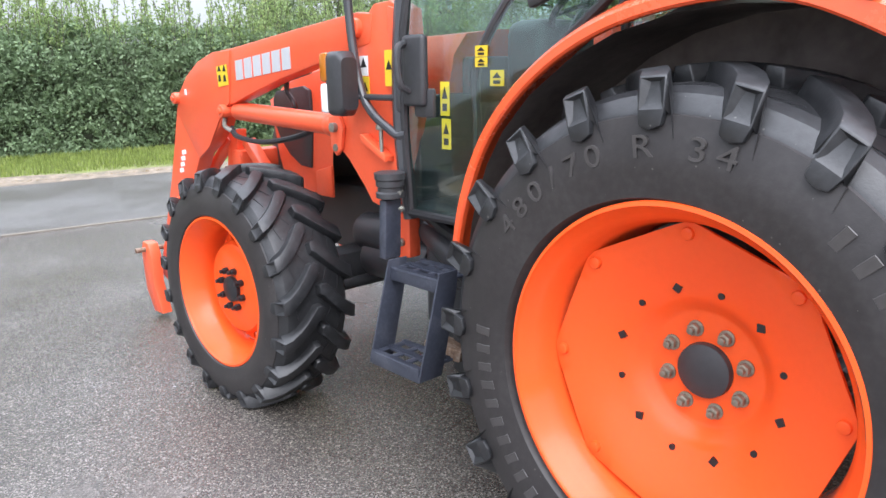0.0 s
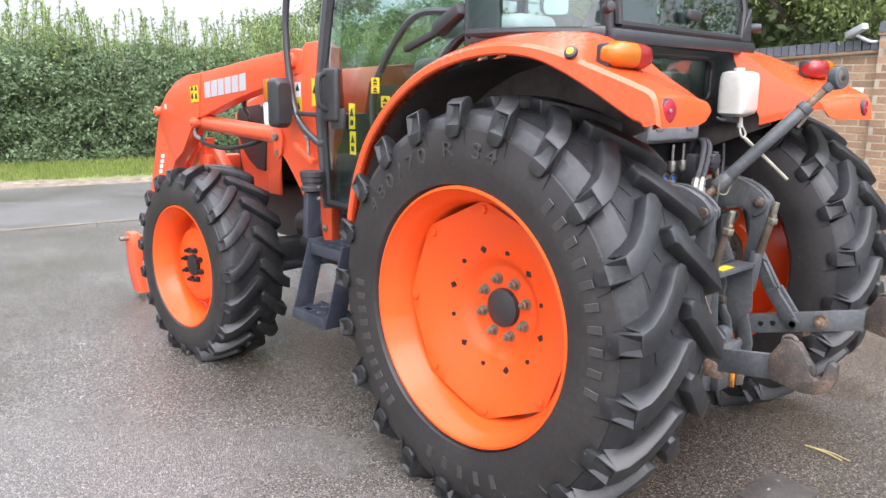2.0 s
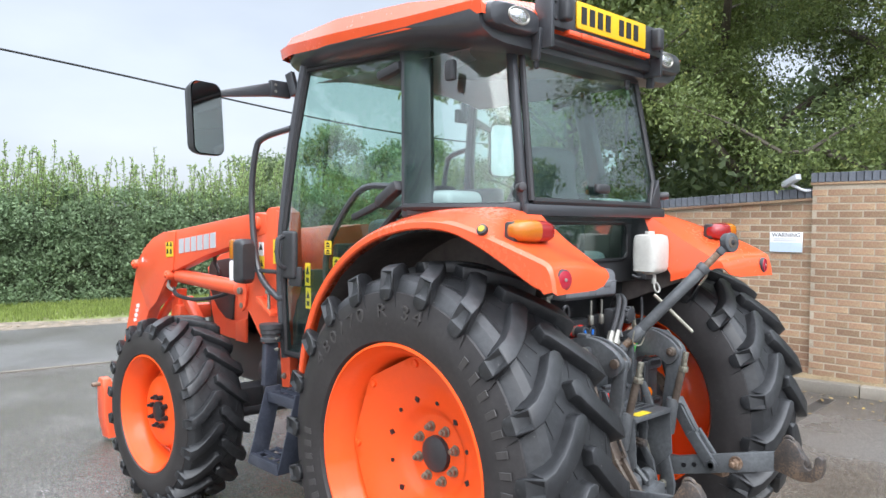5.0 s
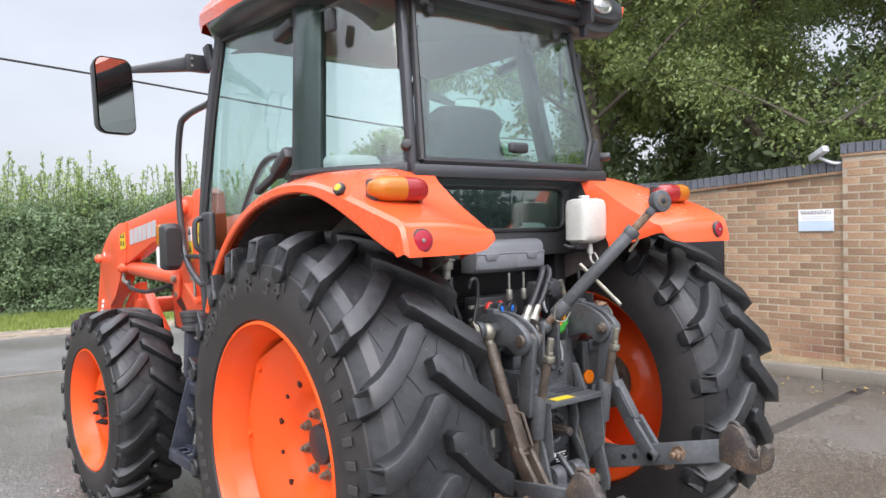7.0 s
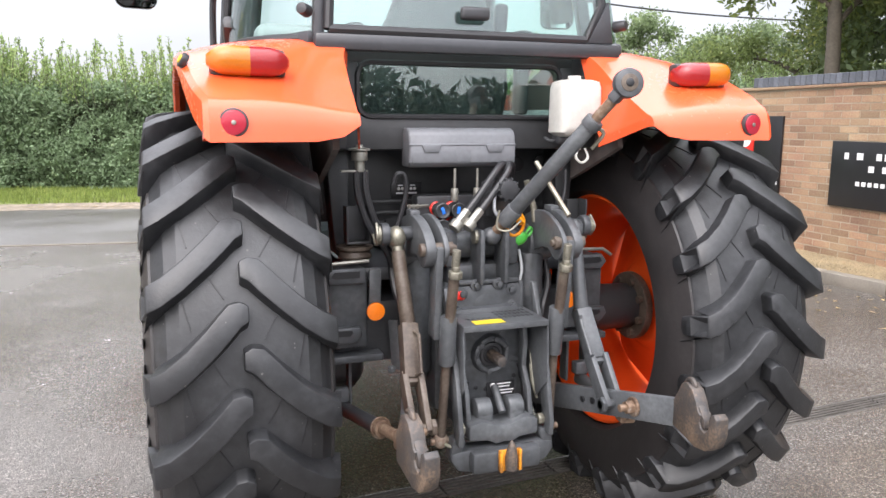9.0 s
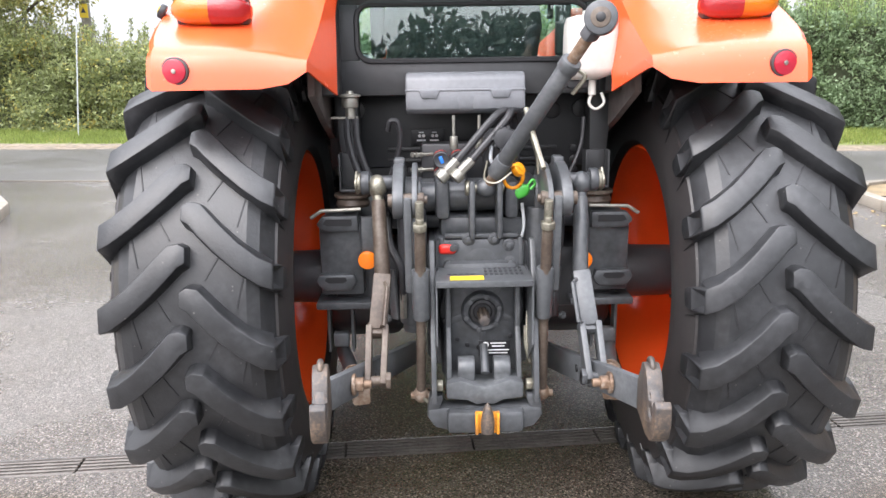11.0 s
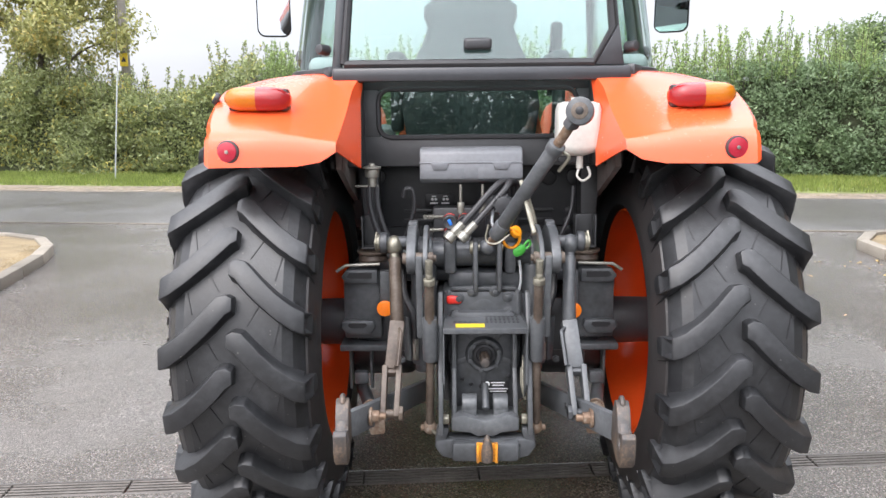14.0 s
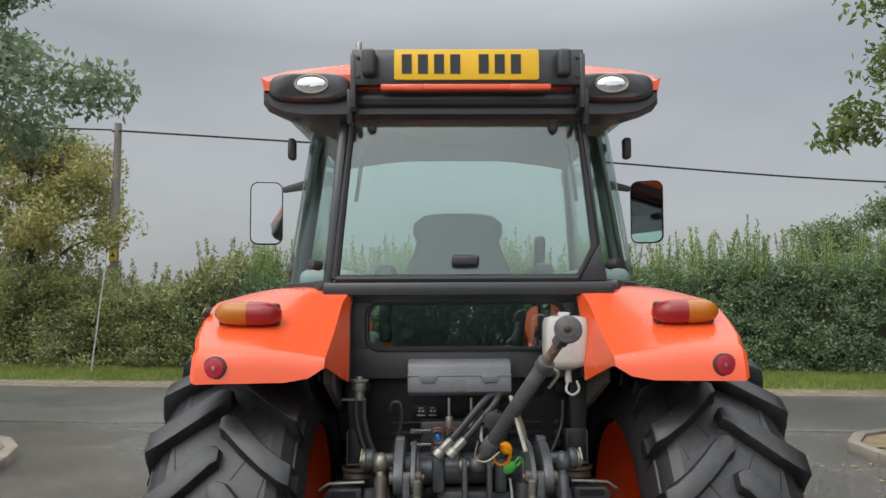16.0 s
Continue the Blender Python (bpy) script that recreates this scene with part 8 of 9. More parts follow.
kerb_line(KERB_R, "kerb stones by the brick wall")
kerb_line(KERB_L, "kerb stones of the far bed")
bm = bmesh.new()
line = curve_points([(x, y, 0.075) for x, y in KERB_R], 6)
grid(bm, [[p, Vector((5.55, p.y, 0.09)) if p.y < 5.0 else Vector((max(p.x + 0.3, 5.8), min(p.y - 0.3, 5.4), 0.09)), Vector((9.0, min(p.y, 5.0), 0.12))] for p in line])
tagged(link("gravel_bed", bm, M_GRAVEL, smooth=40), "pale gravel bed with fallen leaves beneath the brick wall", "gravel bed", kind="structure")
bm = bmesh.new()
line = curve_points([(x, y, 0.075) for x, y in KERB_L], 6)
grid(bm, [[p, Vector((p.x - 0.6, p.y - 0.1, 0.12)), Vector((-9.5, min(p.y - 0.3, 5.6), 0.12))] for p in line])
tagged(link("gravel_bed", bm, M_GRAVEL, smooth=40), "pale gravel bed with low plants behind a curved kerb", "gravel bed", kind="structure")


def bed_place(rng, n):
    k = rng.integers(0, 2, n)
    y = np.where(k == 0, rng.uniform(-0.4, 4.6, n), rng.uniform(3.4, 5.3, n))
    xr = np.interp(y, [p[1] for p in KERB_R[:6]], [p[0] for p in KERB_R[:6]]) + 0.08
    xl = np.interp(y, [p[1] for p in KERB_L[:5]], [p[0] for p in KERB_L[:5]]) - 0.08
    t = rng.uniform(0, 1, n)
    x = np.where(k == 0, xr + t * (5.42 - xr), xl - t * 1.2)
    return np.stack([x, y, np.full(n, 0.085)], 1)


tagged(mesh_from_array("gravel", np.concatenate([stones(9000, bed_place, 0.016, 31), stones(6000, gravel_place, 0.014, 33)]), 3, M_GRAVEL), "loose pale gravel stones", "gravel", kind="stuff")

# ---- brick wall with pillar, gate, signs ----
WX = 5.45
def wall_top(y):
    return 1.96 + 0.085 * max(0.0, 2.6 - y) / 1.6


wall = thing("wall_east", "weathered buff-red brick boundary wall with blue-grey coping", "wall", kind="structure")
bm = bmesh.new()
plate(bm, [(0.90, 0.0), (5.05, 0.0), (5.05, wall_top(5.05) - 0.10), (2.6, wall_top(2.6) - 0.10), (0.90, wall_top(0.9) - 0.10)], "x", WX + 0.0015, WX + 0.215, bevel=0)
part("mortar_core", bm, M_MORTAR, wall)
pillar_thing = thing("gate_pillar", "square brick gate pillar with blue-grey brick cap", "pillar", kind="structure")
bm = bmesh.new()
box(bm, (5.6575, 0.555, 1.05), (0.542, 0.708, 2.10), bevel=0)
part("mortar_core", bm, M_MORTAR, pillar_thing)
far_pillar = thing("gate_pillar", "square brick pillar beside the far gravel bed", "pillar", kind="structure")
bm = bmesh.new()
box(bm, (-6.36, 6.35, 1.05), (0.66, 0.66, 2.1), bevel=0.01)
part("mortar_core", bm, M_MORTAR, far_pillar)

brick_me = []
rng = random.Random(4)
for k in range(6):
    bm = bmesh.new()
    box(bm, (0, 0, 0), (0.104, 0.213 + rng.uniform(-0.004, 0.003), 0.063 + rng.uniform(-0.003, 0.002)), bevel=0.003, seg=1)
    me = bpy.data.meshes.new("brick")
    bmesh.ops.recalc_face_normals(bm, faces=bm.faces[:])
    bm.to_mesh(me); bm.free()
    me.materials.append(M_BRICK)
    brick_me.append(me)
count = [0]
rest = bmesh.new()


def lay(parent, m, near):
    if near and count[0] < 300:
        o = new("brick", rng.choice(brick_me))
        o.parent = parent
        o.matrix_basis = m
        count[0] += 1
    else:
        t = bmesh.new()
        bmesh.ops.create_cube(t, size=1)
        for v in t.verts:
            v.co = Vector((v.co.x * 0.104, v.co.y * 0.213, v.co.z * 0.063))
        merge(rest, t, m)


def lay_wall(y0, y1, x, top, parent, courses, near_y):
    for c in range(courses):
        z = 0.115 + 0.075 * c
        off = 0.1125 if c % 2 else 0.0
        y = y0 + 0.11 - off
        while y < y1 + 0.05:
            lo, hi = max(y - 0.1065, y0), min(y + 0.1065, y1)
            yy = (lo + hi) / 2
            if hi - lo > 0.03 and z + 0.03 < top(yy) - 0.11:
                lay(parent, pose(x + 0.05 + rng.uniform(-0.0015, 0.0015), yy, z, rng.uniform(-0.4, 0.4), 0, rng.uniform(-0.6, 0.6)) @ Matrix.Diagonal((1, (hi - lo) / 0.213, 1, 1)), near_y(yy, z))
            y += 0.225
lay_wall(0.92, 5.05, WX, wall_top, wall, 27, lambda y, z: y < 2.6 and z > 0.45)
rest_wall = rest
part("bricks", rest_wall, M_BRICK_REST, wall, smooth=None)["kind"] = "stuff"
rest = bmesh.new(); count[0] = 0
lay_wall(0.20, 0.91, 5.385, lambda y: 2.2, pillar_thing, 27, lambda y, z: True)
# the pillar's return faces
for c in range(27):
    z = 0.115 + 0.075 * c
    for side, yy in ((0, 0.915), (1, 0.200)):
        for k in range(3):
            x = 5.60 + 0.225 * k - (0.1125 if c % 2 else 0)
            lo, hi = max(x - 0.1065, 5.494), min(x + 0.1065, 5.934)
            if hi - lo > 0.03:
                lay(pillar_thing, pose((lo + hi) / 2, yy + (-0.048 if side == 0 else 0.048), z, 0, 0, 90) @ Matrix.Diagonal((1, (hi - lo) / 0.213, 1, 1)), False)
part("bricks", rest, M_BRICK_REST, pillar_thing, smooth=None)["kind"] = "stuff"
rest = bmesh.new()
for c in range(27):
    z = 0.115 + 0.075 * c
    for k in range(3):
        lay(far_pillar, pose(-6.075, 6.13 + 0.225 * k - (0.1 if c % 2 else 0), z), False)
        lay(far_pillar, pose(-6.58 + 0.225 * k - (0.1 if c % 2 else 0), 6.06, z, 0, 0, 90), False)
part("bricks", rest, M_BRICK_REST, far_pillar, smooth=None)["kind"] = "stuff"
# tilted string course and coping of bricks on edge
cop = bmesh.new()
box(cop, (0, 0, 0), (0.26, 0.072, 0.108), bevel=0.006, seg=1)
cop_me = bpy.data.meshes.new("coping_brick")
cop.to_mesh(cop_me); cop.free(); cop_me.materials.append(M_BLUEBRICK)
y = 0.96
while y < 4.74:
    o = new("coping_brick", cop_me); o.parent = wall
    o.matrix_basis = pose(WX + 0.10, y, wall_top(y) - 0.055 + 0.002 * math.sin(y * 31), rng.uniform(-1, 1) + (-3 if y < 2.6 else 0), 0, rng.uniform(-0.8, 0.8))
    y += 0.0785
bm = bmesh.new()
span(bm, (WX + 0.10, 0.92, wall_top(0.92) - 0.125), (WX + 0.10, 2.6, wall_top(2.6) - 0.125), 0.27, 0.030, bevel=0.006)
span(bm, (WX + 0.10, 2.6, wall_top(2.6) - 0.125), (WX + 0.10, 5.05, wall_top(5.05) - 0.125), 0.27, 0.030, bevel=0.006)
part("tile_course", bm, M_BRICK_REST, wall)
for k in range(10):
    o = new("coping_brick", cop_me); o.parent = pillar_thing
    o.matrix_basis = pose(5.66, 0.235 + 0.0725 * k, 2.145, 0, 0, 0) @ Matrix.Diagonal((2.28, 0.94, 0.95, 1))
bm = bmesh.new()
box(bm, (5.66, 0.555, 2.085), (0.58, 0.74, 0.03), bevel=0.006)
part("tile_course", bm, M_BRICK_REST, pillar_thing)

gate = thing("gate", "tall black boarded gate beside the brick pillar", "gate")
for k in range(14):
    bm = bmesh.new()
    box(bm, (5.47, 0.09 - 0.145 * k, 0.97), (0.03, 0.142, 1.75), bevel=0.004)
    part("board", bm, M_GATE, gate)
bm = bmesh.new()
for z in (0.3, 1.0, 1.7):
    box(bm, (5.51, -0.9, z), (0.05, 2.1, 0.09), bevel=0.005)
part("gate_rail", bm, M_GATE, gate)

farm_sign = thing("name_board", "black name board with pale lettering bars on the brick wall", "sign")
bm = bmesh.new()
box(bm, (WX - 0.020, 2.87, 0.945), (0.030, 1.36, 0.66), bevel=0.004)
part("board", bm, M_SIGN, farm_sign)
bm = bmesh.new()
# plain bars where a name and an address stand
for y, z, w, h, n in ((3.36, 1.13, 0.050, 0.065, 1), (3.20, 1.13, 0.070, 0.065, 1), (2.75, 1.13, 0.56, 0.065, 6), (3.06, 1.01, 0.06, 0.06, 1), (2.78, 1.01, 0.34, 0.06, 4), (3.06, 0.86, 0.36, 0.042, 5), (2.68, 0.86, 0.24, 0.042, 4)):
    for k in range(n):
        box(bm, (WX - 0.037, y + w * (0.5 - (k + 0.5) / n), z), (0.004, w / n * (0.62 if n > 1 else 1.0), h), bevel=0)
part_each("lettering_bar", bm, M_WHITE, farm_sign)
warn = thing("warning_notice", "small pale blue and white warning notice on the brick wall", "sign")
bm = bmesh.new()
box(bm, (WX - 0.012, 1.19, 1.47), (0.012, 0.345, 0.215), bevel=0.002)
part("board", bm, M_WHITE, warn)
bm = bmesh.new()
box(bm, (WX - 0.0195, 1.19, 1.415), (0.003, 0.335, 0.10), bevel=0)
part("lower_panel", bm, M_PALEBLUE, warn)
words("WARNING", 0.062, Matrix(((0, 0, -1, WX - 0.0195), (-1, 0, 0, 1.19), (0, 1, 0, 1.545), (0, 0, 0, 1))), M_INK, "lettering", warn, 0.0008)
bm = bmesh.new()
for z in (1.505, 1.485):
    box(bm, (WX - 0.0195, 1.20, z), (0.002, 0.24, 0.007), bevel=0)
part("small_text_bars", bm, M_SILVER, warn)
board2 = thing("notice_board", "black notice board with a white mark near the wall's end", "sign")
bm = bmesh.new()
box(bm, (WX - 0.018, 4.47, 1.10), (0.03, 0.42, 0.86), bevel=0.004)
part("board", bm, M_SIGN, board2)
bm = bmesh.new()
box(bm, (WX - 0.035, 4.30, 0.80), (0.004, 0.035, 0.07), bevel=0)
part("lettering_bar", bm, M_WHITE, board2)
red_sign = thing("red_sign", "red and white sign fixed at the wall's end", "sign")
bm = bmesh.new()
box(bm, (WX - 0.012, 4.84, 1.26), (0.012, 0.26, 0.30), bevel=0.002)
part("board", bm, M_REDCAP, red_sign)
bm = bmesh.new()
plate(bm, [(4.84 + 0.09 * math.cos(a), 1.26 + 0.09 * math.sin(a)) for a in np.linspace(0, 6.283, 20, endpoint=False)], "x", WX - 0.022, WX - 0.0185, bevel=0)
part("mark", bm, M_WHITE, red_sign)
cctv = thing("security_camera", "pale grey security camera on the pillar's side", "camera")
bm = bmesh.new()
span(bm, (5.30, 1.02, 2.16), (5.42, 1.22, 2.08), 0.07, 0.065, bevel=0.012)
part("housing", bm, M_SILVER, cctv)
bm = bmesh.new()
tube(bm, [(5.37, 1.12, 2.08), (5.40, 1.0, 2.02), (5.44, 0.93, 2.02)], 0.016, 8)
part("bracket", bm, M_SILVER, cctv)

# ---- leaves, hedges, trees ----
def leaves(p, size, rng, up=0.3, narrow=0.45):
    """Folded leaf shapes, two joined triangles each side of a rib, at points p."""
    n = len(p)
    d = rng.normal(size=(n, 3)); d[:, 2] += up
    d /= np.linalg.norm(d, axis=1)[:, None]
    s = np.cross(d, rng.normal(size=(n, 3)))
    s /= np.linalg.norm(s, axis=1)[:, None]
    nn = np.cross(d, s)
    L = size * rng.uniform(0.6, 1.3, n)[:, None]
    v = np.empty((n, 4, 3))
    v[:, 0] = p
    v[:, 1] = p + d * L * 0.5 + s * L * narrow * 0.5 + nn * L * 0.10
    v[:, 2] = p + d * L
    v[:, 3] = p + d * L * 0.5 - s * L * narrow * 0.5 + nn * L * 0.10
    return v


def tufts(centres, radii, per, leaf, rng, up=0.3, flat=0.8, outward=None):
    """Leaves on the outer shell of small clumps, thick where the light falls."""
    k = np.repeat(np.arange(len(centres)), per)
    d = rng.normal(size=(len(k), 3))
    d[:, 2] += 0.25
    if outward is not None:
        d += np.asarray(outward) * 0.55
    d /= np.linalg.norm(d, axis=1)[:, None]
    r = radii[k] * rng.uniform(0.72, 1.08, len(k))
    p = centres[k] + d * r[:, None] * np.array([1.0, 1.0, flat])
    return leaves(p, leaf, rng, up)


def ribbon_hedge(name, xs, foot, height, depth, clumps, per, leaf, material, seed, label, shoots=0, lump=0.35, shoot_h=0.5, shoot_mat=None, size=(0.14, 0.30)):
    """A long hedge along y = foot(x): lumps of leaves over its face and top, shaded gaps painted by a dark sheet
    within.
    """
    rng = np.random.default_rng(seed)
    top_at = lambda a: height(a) + lump * noise.noise((a * 0.55, seed, 0)) + 0.14 * noise.noise((a * 1.9, seed, 4))
    x = xs[0] + (xs[1] - xs[0]) * rng.uniform(0, 1, clumps) ** 1.35
    v = rng.uniform(0.0, 1, clumps)
    top = np.array([top_at(a) for a in x])
    z = 0.08 + v * (top - 0.12)
    face = np.array([lump * 1.1 * noise.noise((a * 0.8, b * 0.9, seed)) + 0.26 * noise.noise((a * 2.6, b * 2.6, seed + 3)) for a, b in zip(x, z)])
    y = np.array([foot(a) for a in x]) + 0.42 + face + 0.10 * z + 0.5 * np.clip(v - 0.8, 0, 1) + np.abs(rng.normal(0, 0.09, clumps))
    ontop = rng.uniform(0, 1, clumps) < 0.20
    y = np.where(ontop, np.array([foot(a) for a in x]) + 0.75 + rng.uniform(0, depth, clumps), y)
    z = np.where(ontop, top - np.abs(rng.normal(0.05, 0.06, clumps)), z)
    arr = tufts(np.stack([x, y, z], 1), rng.uniform(size[0], size[1], clumps), per, leaf, rng, 0.2, 0.75, (0, -1, 0.15))
    arr[:, :, 2] = np.maximum(arr[:, :, 2], 0.03)
    tagged(mesh_from_array(name, arr, 4, material), label, "hedge", kind="stuff")
    if shoots:
        pts, stems = [], bmesh.new()
        sx = xs[0] + (xs[1] - xs[0]) * rng.uniform(0, 1, shoots) ** 1.35
        for a in sx:
            yy = foot(a) + 0.50 + rng.uniform(0, depth * 0.9)
            zz = top_at(a) - 0.30
            h = 0.30 + shoot_h * (rng.uniform(0.25, 1.15) if rng.uniform() > 0.12 else rng.uniform(1.1, 1.55))
            lx, ly = rng.normal(0, 0.10, 2)
            m = int(h / 0.011)
            t = rng.uniform(0, 1, m) ** 0.9
            wid = 0.075 * (1.05 - t)
            pts.append(np.stack([a + lx * t * t + rng.normal(0, 1, m) * wid, yy + ly * t * t + rng.normal(0, 1, m) * wid, zz + t * h], 1))
            tube(stems, [(a, yy, zz - 0.1), (a + lx * 0.3, yy + ly * 0.3, zz + h * 0.5), (a + lx, yy + ly, zz + h)], 0.005, 4, smooth=False)
        sh = mesh_from_array("hedge_shoots", leaves(np.concatenate(pts), leaf * 0.8, rng, 1.0), 4, shoot_mat or M_SHOOT)
        tagged(sh, "pale green upright shoots along the hedge top", "hedge", kind="stuff")
        tagged(link("shoot_stems", stems, M_BARK), "thin upright hedge stems", "hedge", kind="stuff")
    # plain dark sheet behind the leaves, coloured as the hedge's inner shade
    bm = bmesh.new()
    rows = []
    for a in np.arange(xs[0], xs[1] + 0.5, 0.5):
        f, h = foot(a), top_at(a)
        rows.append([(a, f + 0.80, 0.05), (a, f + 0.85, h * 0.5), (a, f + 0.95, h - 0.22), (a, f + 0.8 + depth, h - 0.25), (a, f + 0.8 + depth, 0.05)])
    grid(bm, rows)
    tagged(link("hedge_shade_sheet", bm, M_CORE, smooth=60), "dark sheet painting the shade inside the hedge", "hedge", kind="stuff")


HEDGE = lambda x: EDGE(x) + 1.80
ribbon_hedge("clipped_hedge", (-4.2, 34), HEDGE, lambda x: 2.08 + 0.02 * x, 1.4, 3300, 74, 0.080, M_HEDGE, 11, "tall dense green clipped hedge beside the road", 1250, 0.16, 0.66)
ribbon_hedge("wild_hedge", (-18, -4.4), lambda x: EDGE(x) + 1.75, lambda x: 2.05 + 0.22 * math.sin(x * 1.1), 1.6, 1500, 56, 0.09, M_SHRUB, 12, "loose wild hedge with yellowing leaves beside the road", 420, 0.50, 0.50, shoot_mat=M_SHRUB, size=(0.16, 0.36))


def tree(at, height, spread, leaf_n, leaf, material, seed, label, trunk_r=0.16, clear=0.3, lean=(0, 0), limbs=9, clump=0.55, droop=0.0, start=None, ivy=False):
    """A trunk with limbs that fork, and leaves in clumps round the outer twigs."""
    rng = random.Random(seed)
    nrng = np.random.default_rng(seed)
    root = thing("tree", label, "tree", at=(at[0], at[1], 0))
    bm = bmesh.new()
    base = Vector((at[0], at[1], -0.05))
    top = base + Vector((lean[0], lean[1], height * 0.92))
    wob = lambda a: Vector((rng.uniform(-a, a), rng.uniform(-a, a), 0))
    spine = [base, base.lerp(top, 0.3) + wob(0.12 * spread * 0.4), base.lerp(top, 0.6) + wob(0.2 * spread * 0.4), base.lerp(top, 0.85) + wob(0.2 * spread * 0.4), top]
    tube(bm, spine, lambda t: trunk_r * (1 - 0.88 * t) * (1 + 0.35 * max(0, 0.08 - t) / 0.08), 12, 6)
    fine = curve_points(spine, 10)
    tips = []
    for k in range(limbs):
        t = clear + (0.97 - clear) * (k + rng.uniform(0, 0.8)) / limbs
        p = fine[min(len(fine) - 1, int(t * (len(fine) - 1)))]
        a = k * 2.4 + rng.uniform(-0.5, 0.5)
        ln = spread * (1.0 - 0.62 * max(0, t - 0.45) / 0.55) * rng.uniform(0.7, 1.1)
        q = p + Vector((math.cos(a) * ln, math.sin(a) * ln, ln * rng.uniform(0.15, 0.65) - droop * ln))
        mid = p.lerp(q, 0.5) + Vector((0, 0, 0.12 * ln))
        r0 = trunk_r * 0.45 * (1 - 0.6 * t)
        tube(bm, [p, mid, q], lambda u, r0=r0: r0 * (1 - 0.85 * u), 7, 5)
        for j in range(5):
            u = 0.3 + 0.17 * j
            b = p.lerp(mid, u * 2) if u < 0.5 else mid.lerp(q, u * 2 - 1)
            c = b + Vector((rng.uniform(-1, 1), rng.uniform(-1, 1), rng.uniform(-0.35, 0.7) - droop)) * ln * 0.42
            tube(bm, [b, b.lerp(c, 0.5) + Vector((0, 0, 0.04)), c], lambda w, r0=r0: r0 * 0.35 * (1 - 0.8 * w), 5, 3)
            tips += [c, b.lerp(c, 0.6)]
        tips += [q, mid.lerp(q, 0.6)]
    tips.append(top)
    # leafy twigs and ivy along the trunk
    for p in (fine[int(len(fine) * clear * 0.7):] if ivy else []):
        for _ in range(2):
            tips.append(p + Vector((rng.uniform(-1, 1), rng.uniform(-1, 1), rng.uniform(-0.3, 0.3))) * 0.5 * clump)
    part("trunk", bm, M_BARK, root, smooth=50)
    tp = np.array([list(t) for t in tips])
    pick = nrng.integers(0, len(tp), leaf_n)
    rad = clump * nrng.uniform(0.55, 1.25, len(tp))
    off = nrng.normal(size=(leaf_n, 3))
    off /= np.linalg.norm(off, axis=1)[:, None]
    off *= (nrng.uniform(0, 1, leaf_n) ** 0.55)[:, None] * rad[pick][:, None]
    off[:, 2] *= 0.75
    pos = tp[pick] + off
    pos = pos[pos[:, 2] > (start if start is not None else 0.5)]
    crown = mesh_from_array("crown", leaves(pos, leaf, nrng, -0.3 - droop), 4, material)
    crown.parent = root
    crown.matrix_parent_inverse = Matrix.Translation(-root.location)
    return root


# trees behind the brick wall
tree((7.6, 0.6), 8.0, 2.6, 130000, 0.058, M_TREE, 21, "broad green tree shading the brick wall", 0.20, 0.16, clump=0.60, limbs=12, ivy=True)
tree((8.6, 3.2), 8.5, 2.8, 130000, 0.060, M_TREE, 22, "tall leafy tree with an ivy-dark trunk behind the wall", 0.24, 0.16, clump=0.60, limbs=12, ivy=True)
tree((10.5, 6.0), 7.5, 2.6, 76000, 0.082, M_TREE, 23, "green tree with thin yellowing leaves behind the wall", 0.18, 0.18, clump=0.6, limbs=11, ivy=True)
tree((10.2, 8.4), 7.5, 2.3, 66000, 0.082, M_TREE, 29, "slim green tree at the end of the wall", 0.14, 0.18, clump=0.55, limbs=11, ivy=True)
tree((7.2, -2.6), 8.5, 2.8, 100000, 0.068, M_TREE, 24, "broad green tree beside the gate", 0.22, 0.18, clump=0.60, limbs=12, ivy=True)
tree((12.5, 1.5), 9.5, 3.2, 52000, 0.13, M_DARKTREE, 25, "dark tree farther behind the wall", 0.25, 0.14, clump=0.8, limbs=12, ivy=True)
tree((13.5, 6.0), 9.0, 3.0, 44000, 0.13, M_DARKTREE, 30, "dark tree farther behind the wall", 0.25, 0.14, clump=0.8, limbs=12, ivy=True)
# tree on the near side of the yard, which the cab's glass reflects
tree((14.0, -12.5), 8.0, 2.8, 16000, 0.20, M_TREE, 72, "broad tree on the near side of the yard", 0.22, 0.2, clump=0.8)
# tree whose branches reach over the yard's edge
tree((7.25, 5.4), 7.6, 2.2, 26000, 0.13, M_TREE, 31, "slender cherry-like tree with drooping leaves by the entrance", 0.12, 0.33, clump=0.42, droop=0.12, start=2.9, limbs=22)
# trees by the road
tree((-8.8, 6.5), 9.5, 3.1, 130000, 0.125, M_OAK, 27, "large grey-green tree beside the far gravel bed", 0.26, 0.36, clump=0.78, start=3.1, limbs=26)
tree((-10.05, 15.9), 6.0, 2.6, 30000, 0.12, M_AUTUMN, 28, "smaller tree turning brown behind the wild hedge", 0.15, 0.3, clump=0.62, limbs=13)
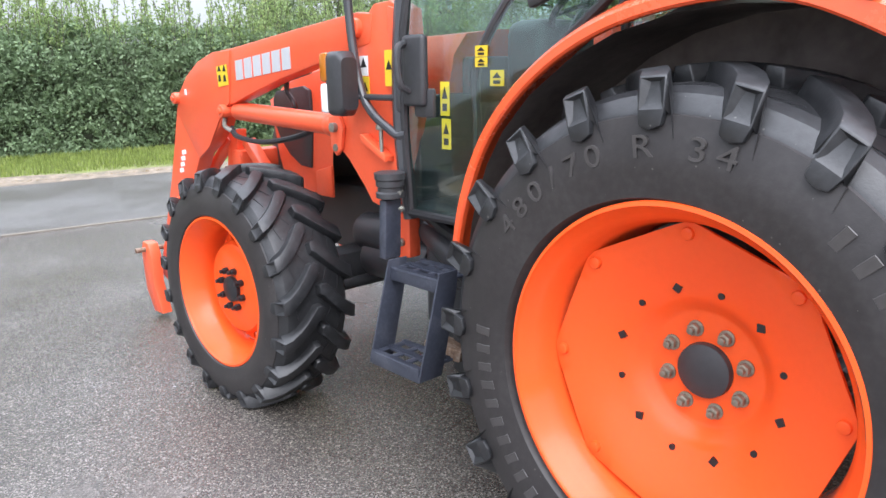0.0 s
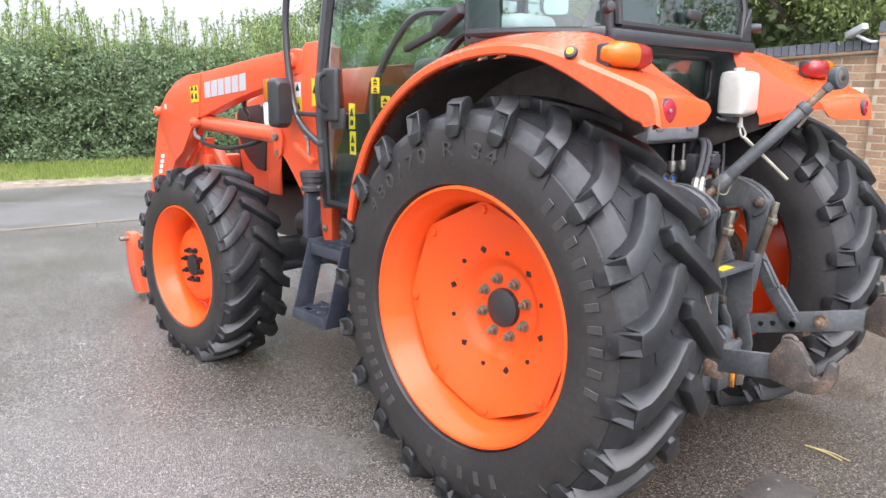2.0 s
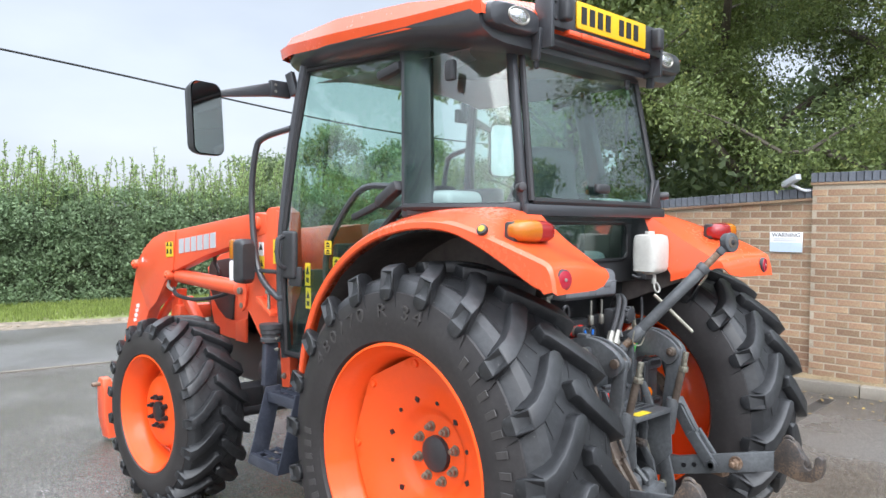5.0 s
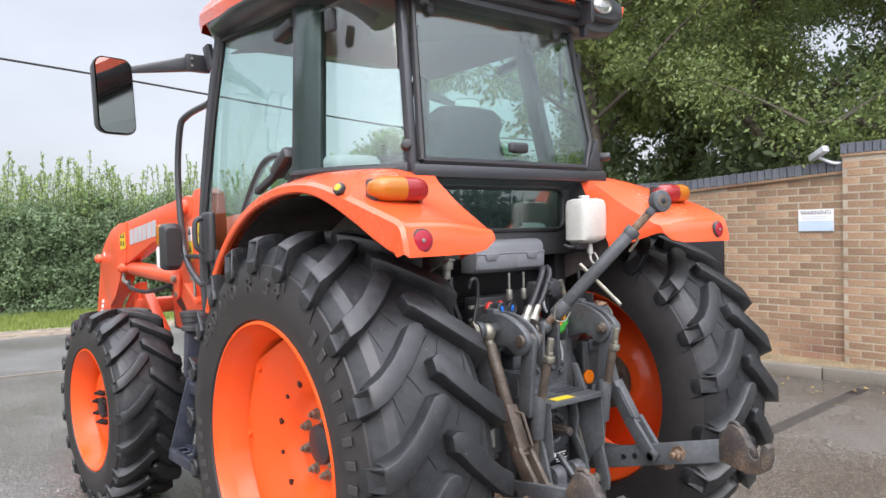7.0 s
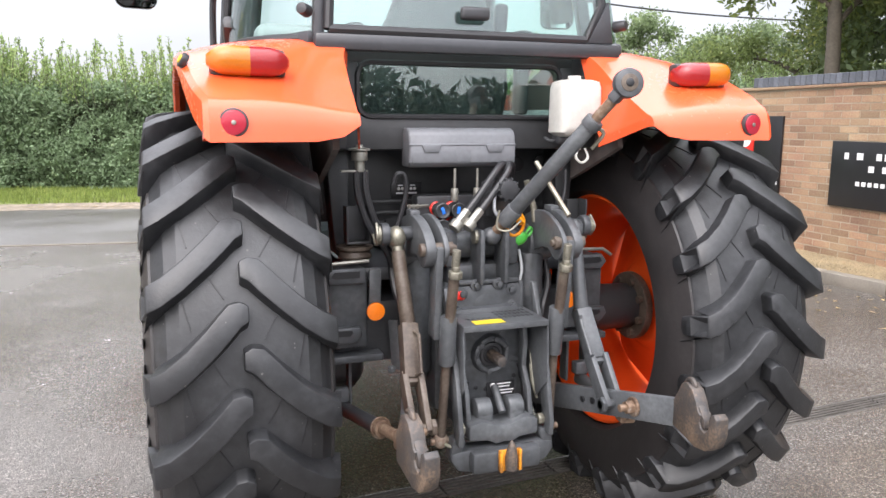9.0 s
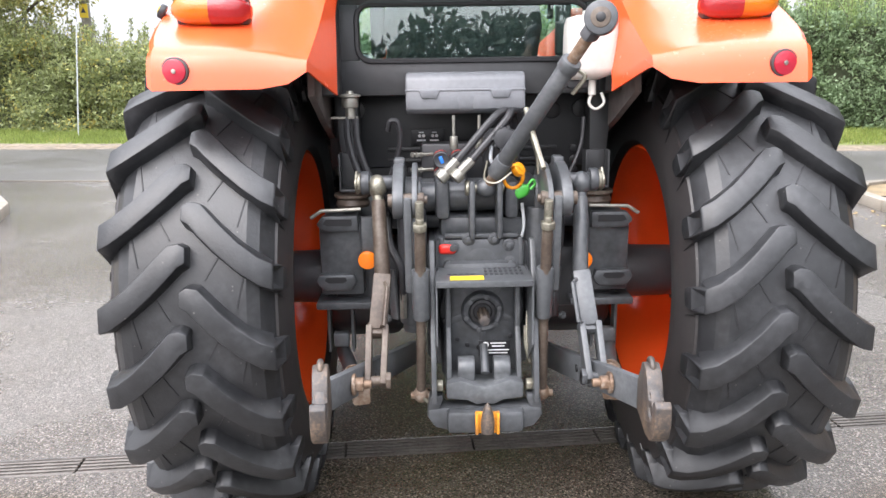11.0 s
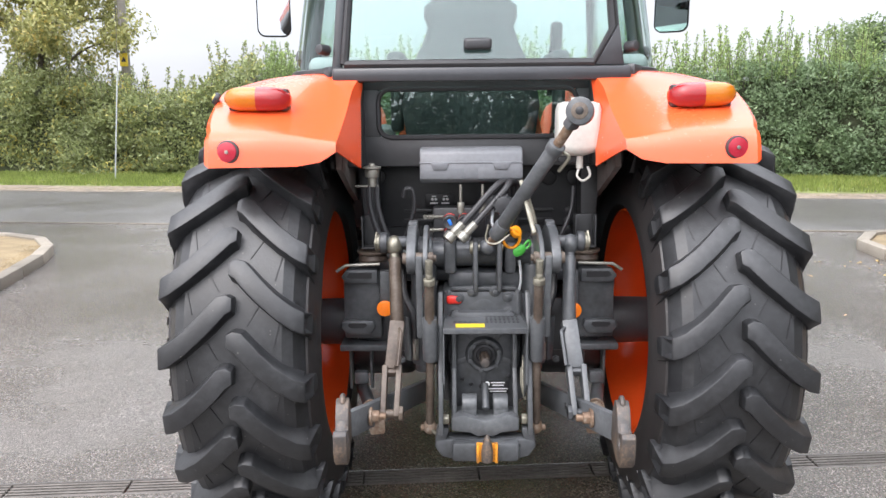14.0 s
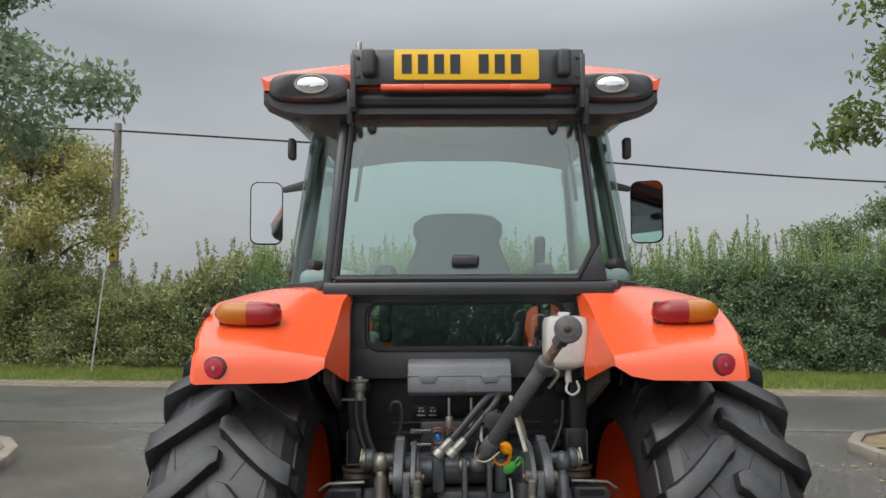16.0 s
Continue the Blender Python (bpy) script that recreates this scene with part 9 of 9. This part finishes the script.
# undergrowth that closes the view between the trunks behind the wall
rng = np.random.default_rng(61)
n = 900
bx, by = rng.uniform(8.2, 13.5, n), rng.uniform(-7, 7.5, n)
bz = rng.uniform(0.3, 1, n) ** 0.8 * (3.4 + 0.9 * np.sin(bx * 0.9 + by * 0.6) + 0.5 * np.sin(by * 2.1))
under_growth = tufts(np.stack([bx, by, bz], 1), rng.uniform(0.3, 0.6, n), 42, 0.17, rng, 0.1, 0.8, (-0.8, -0.3, 0.2))
tagged(mesh_from_array("undergrowth", under_growth, 4, M_DARKTREE), "dark green thicket between the trunks behind the wall", "shrubs", kind="stuff")
for k, (x, y, h, sp) in enumerate(((31.5, 47.0, 9.6, 2.9), (36.5, 46.0, 7.5, 3.4), (29.0, 52.0, 6.8, 3.2), (42.0, 47.0, 9.0, 4.0))):
    tree((x, y), h, sp, 6000, 0.34, M_DARKTREE, 40 + k, "distant round dark tree beyond the hedge", 0.3, 0.2, clump=1.3)

# unseen hedge added to close the yard behind, kept dark for upright glass to mirror
rng = np.random.default_rng(62)
n = 800
bx = rng.uniform(-16, 14, n)
by = -14.5 + 0.12 * bx + rng.uniform(-0.8, 0.8, n)
bz = rng.uniform(0.05, 1, n) * (2.1 + 0.25 * np.sin(bx * 0.8) + 0.15 * np.sin(bx * 2.3))
back_hedge = tufts(np.stack([bx, by, bz], 1), rng.uniform(0.4, 0.7, n), 30, 0.30, rng, 0.1, 0.8, (0, 0.8, 0.2))
back_hedge[:, :, 2] = np.maximum(back_hedge[:, :, 2], 0.03)
tagged(mesh_from_array("yard_hedge", back_hedge, 4, M_BACKDROP), "unseen dark hedge added behind the yard to darken glass reflections", "hedge", kind="stuff")

# fallen leaves along the kerb by the wall
rng = np.random.default_rng(63)
n = 170
fy = rng.uniform(-1.0, 4.6, n)
fx = 5.05 - 0.16 * fy - np.abs(rng.normal(0, 0.55, n))
flat = leaves(np.stack([fx, fy, np.zeros(n)], 1), 0.065, rng, 0.0, 0.6)
flat[:, :, 2] = 0.005 + 0.012 * np.abs(np.sin(flat[:, :, 2] * 90))
tagged(mesh_from_array("fallen_leaves", flat, 4, M_FALLEN), "scattered yellow-brown fallen leaves on the damp asphalt", "leaves", kind="stuff")

# ---- pole and cables ----
pole = thing("telegraph_pole", "weathered wooden telegraph pole with a yellow danger sign", "pole", at=(-7.85, 15.4, 0))
bm = bmesh.new()
tube(bm, [(-7.85, 15.4, 0), (-7.85, 15.4, 3), (-7.83, 15.4, 5.95)], lambda t: 0.115 - 0.03 * t, 16, 4)
part("pole_shaft", bm, M_POLE, pole)
for z, h in ((2.72, 0.30), (2.15, 0.16)):
    bm = bmesh.new()
    box(bm, (-7.84, 15.28, z), (0.19, 0.012, h), bevel=0.002)
    sg = part("danger_sign", bm, M_DECAL, pole)
    bm = bmesh.new()
    plate(bm, [(-7.90, z - h * 0.15), (-7.78, z - h * 0.15), (-7.84, z + h * 0.25)], "y", 15.270, 15.2725, bevel=0)
    part("sign_mark", bm, M_INK, sg)
bm = bmesh.new()
tube(bm, [(-7.28, 13.0, 0.02), (-7.05, 13.06, 2.36)], 0.014, 8, smooth=False)
part("stay_sleeve", bm, M_SILVER, pole, "pale plastic sleeve on the stay wire")
bm = bmesh.new()
tube(bm, [(-7.05, 13.06, 2.30), (-7.84, 15.3, 5.6)], 0.006, 6, smooth=False)
part("stay_wire", bm, M_WIRE, pole)
bm = bmesh.new()
cyl(bm, (-7.95, 15.35, 5.75), (-7.75, 15.35, 5.75), 0.03, seg=12)
part("insulator", bm, M_BLACK, pole)
bm = bmesh.new()
tube(bm, [(-26, 13, 6.4), (-17, 14.3, 5.9), (-7.95, 15.35, 5.78)], 0.020, 6, 10)
tube(bm, [(-7.78, 15.35, 5.76), (2, 15.8, 5.2), (12, 16.2, 4.55), (22, 16.6, 4.6)], 0.024, 6, 10)
tagged(link("overhead_cable", bm, M_WIRE), "black overhead cable strung from the pole", "cable")
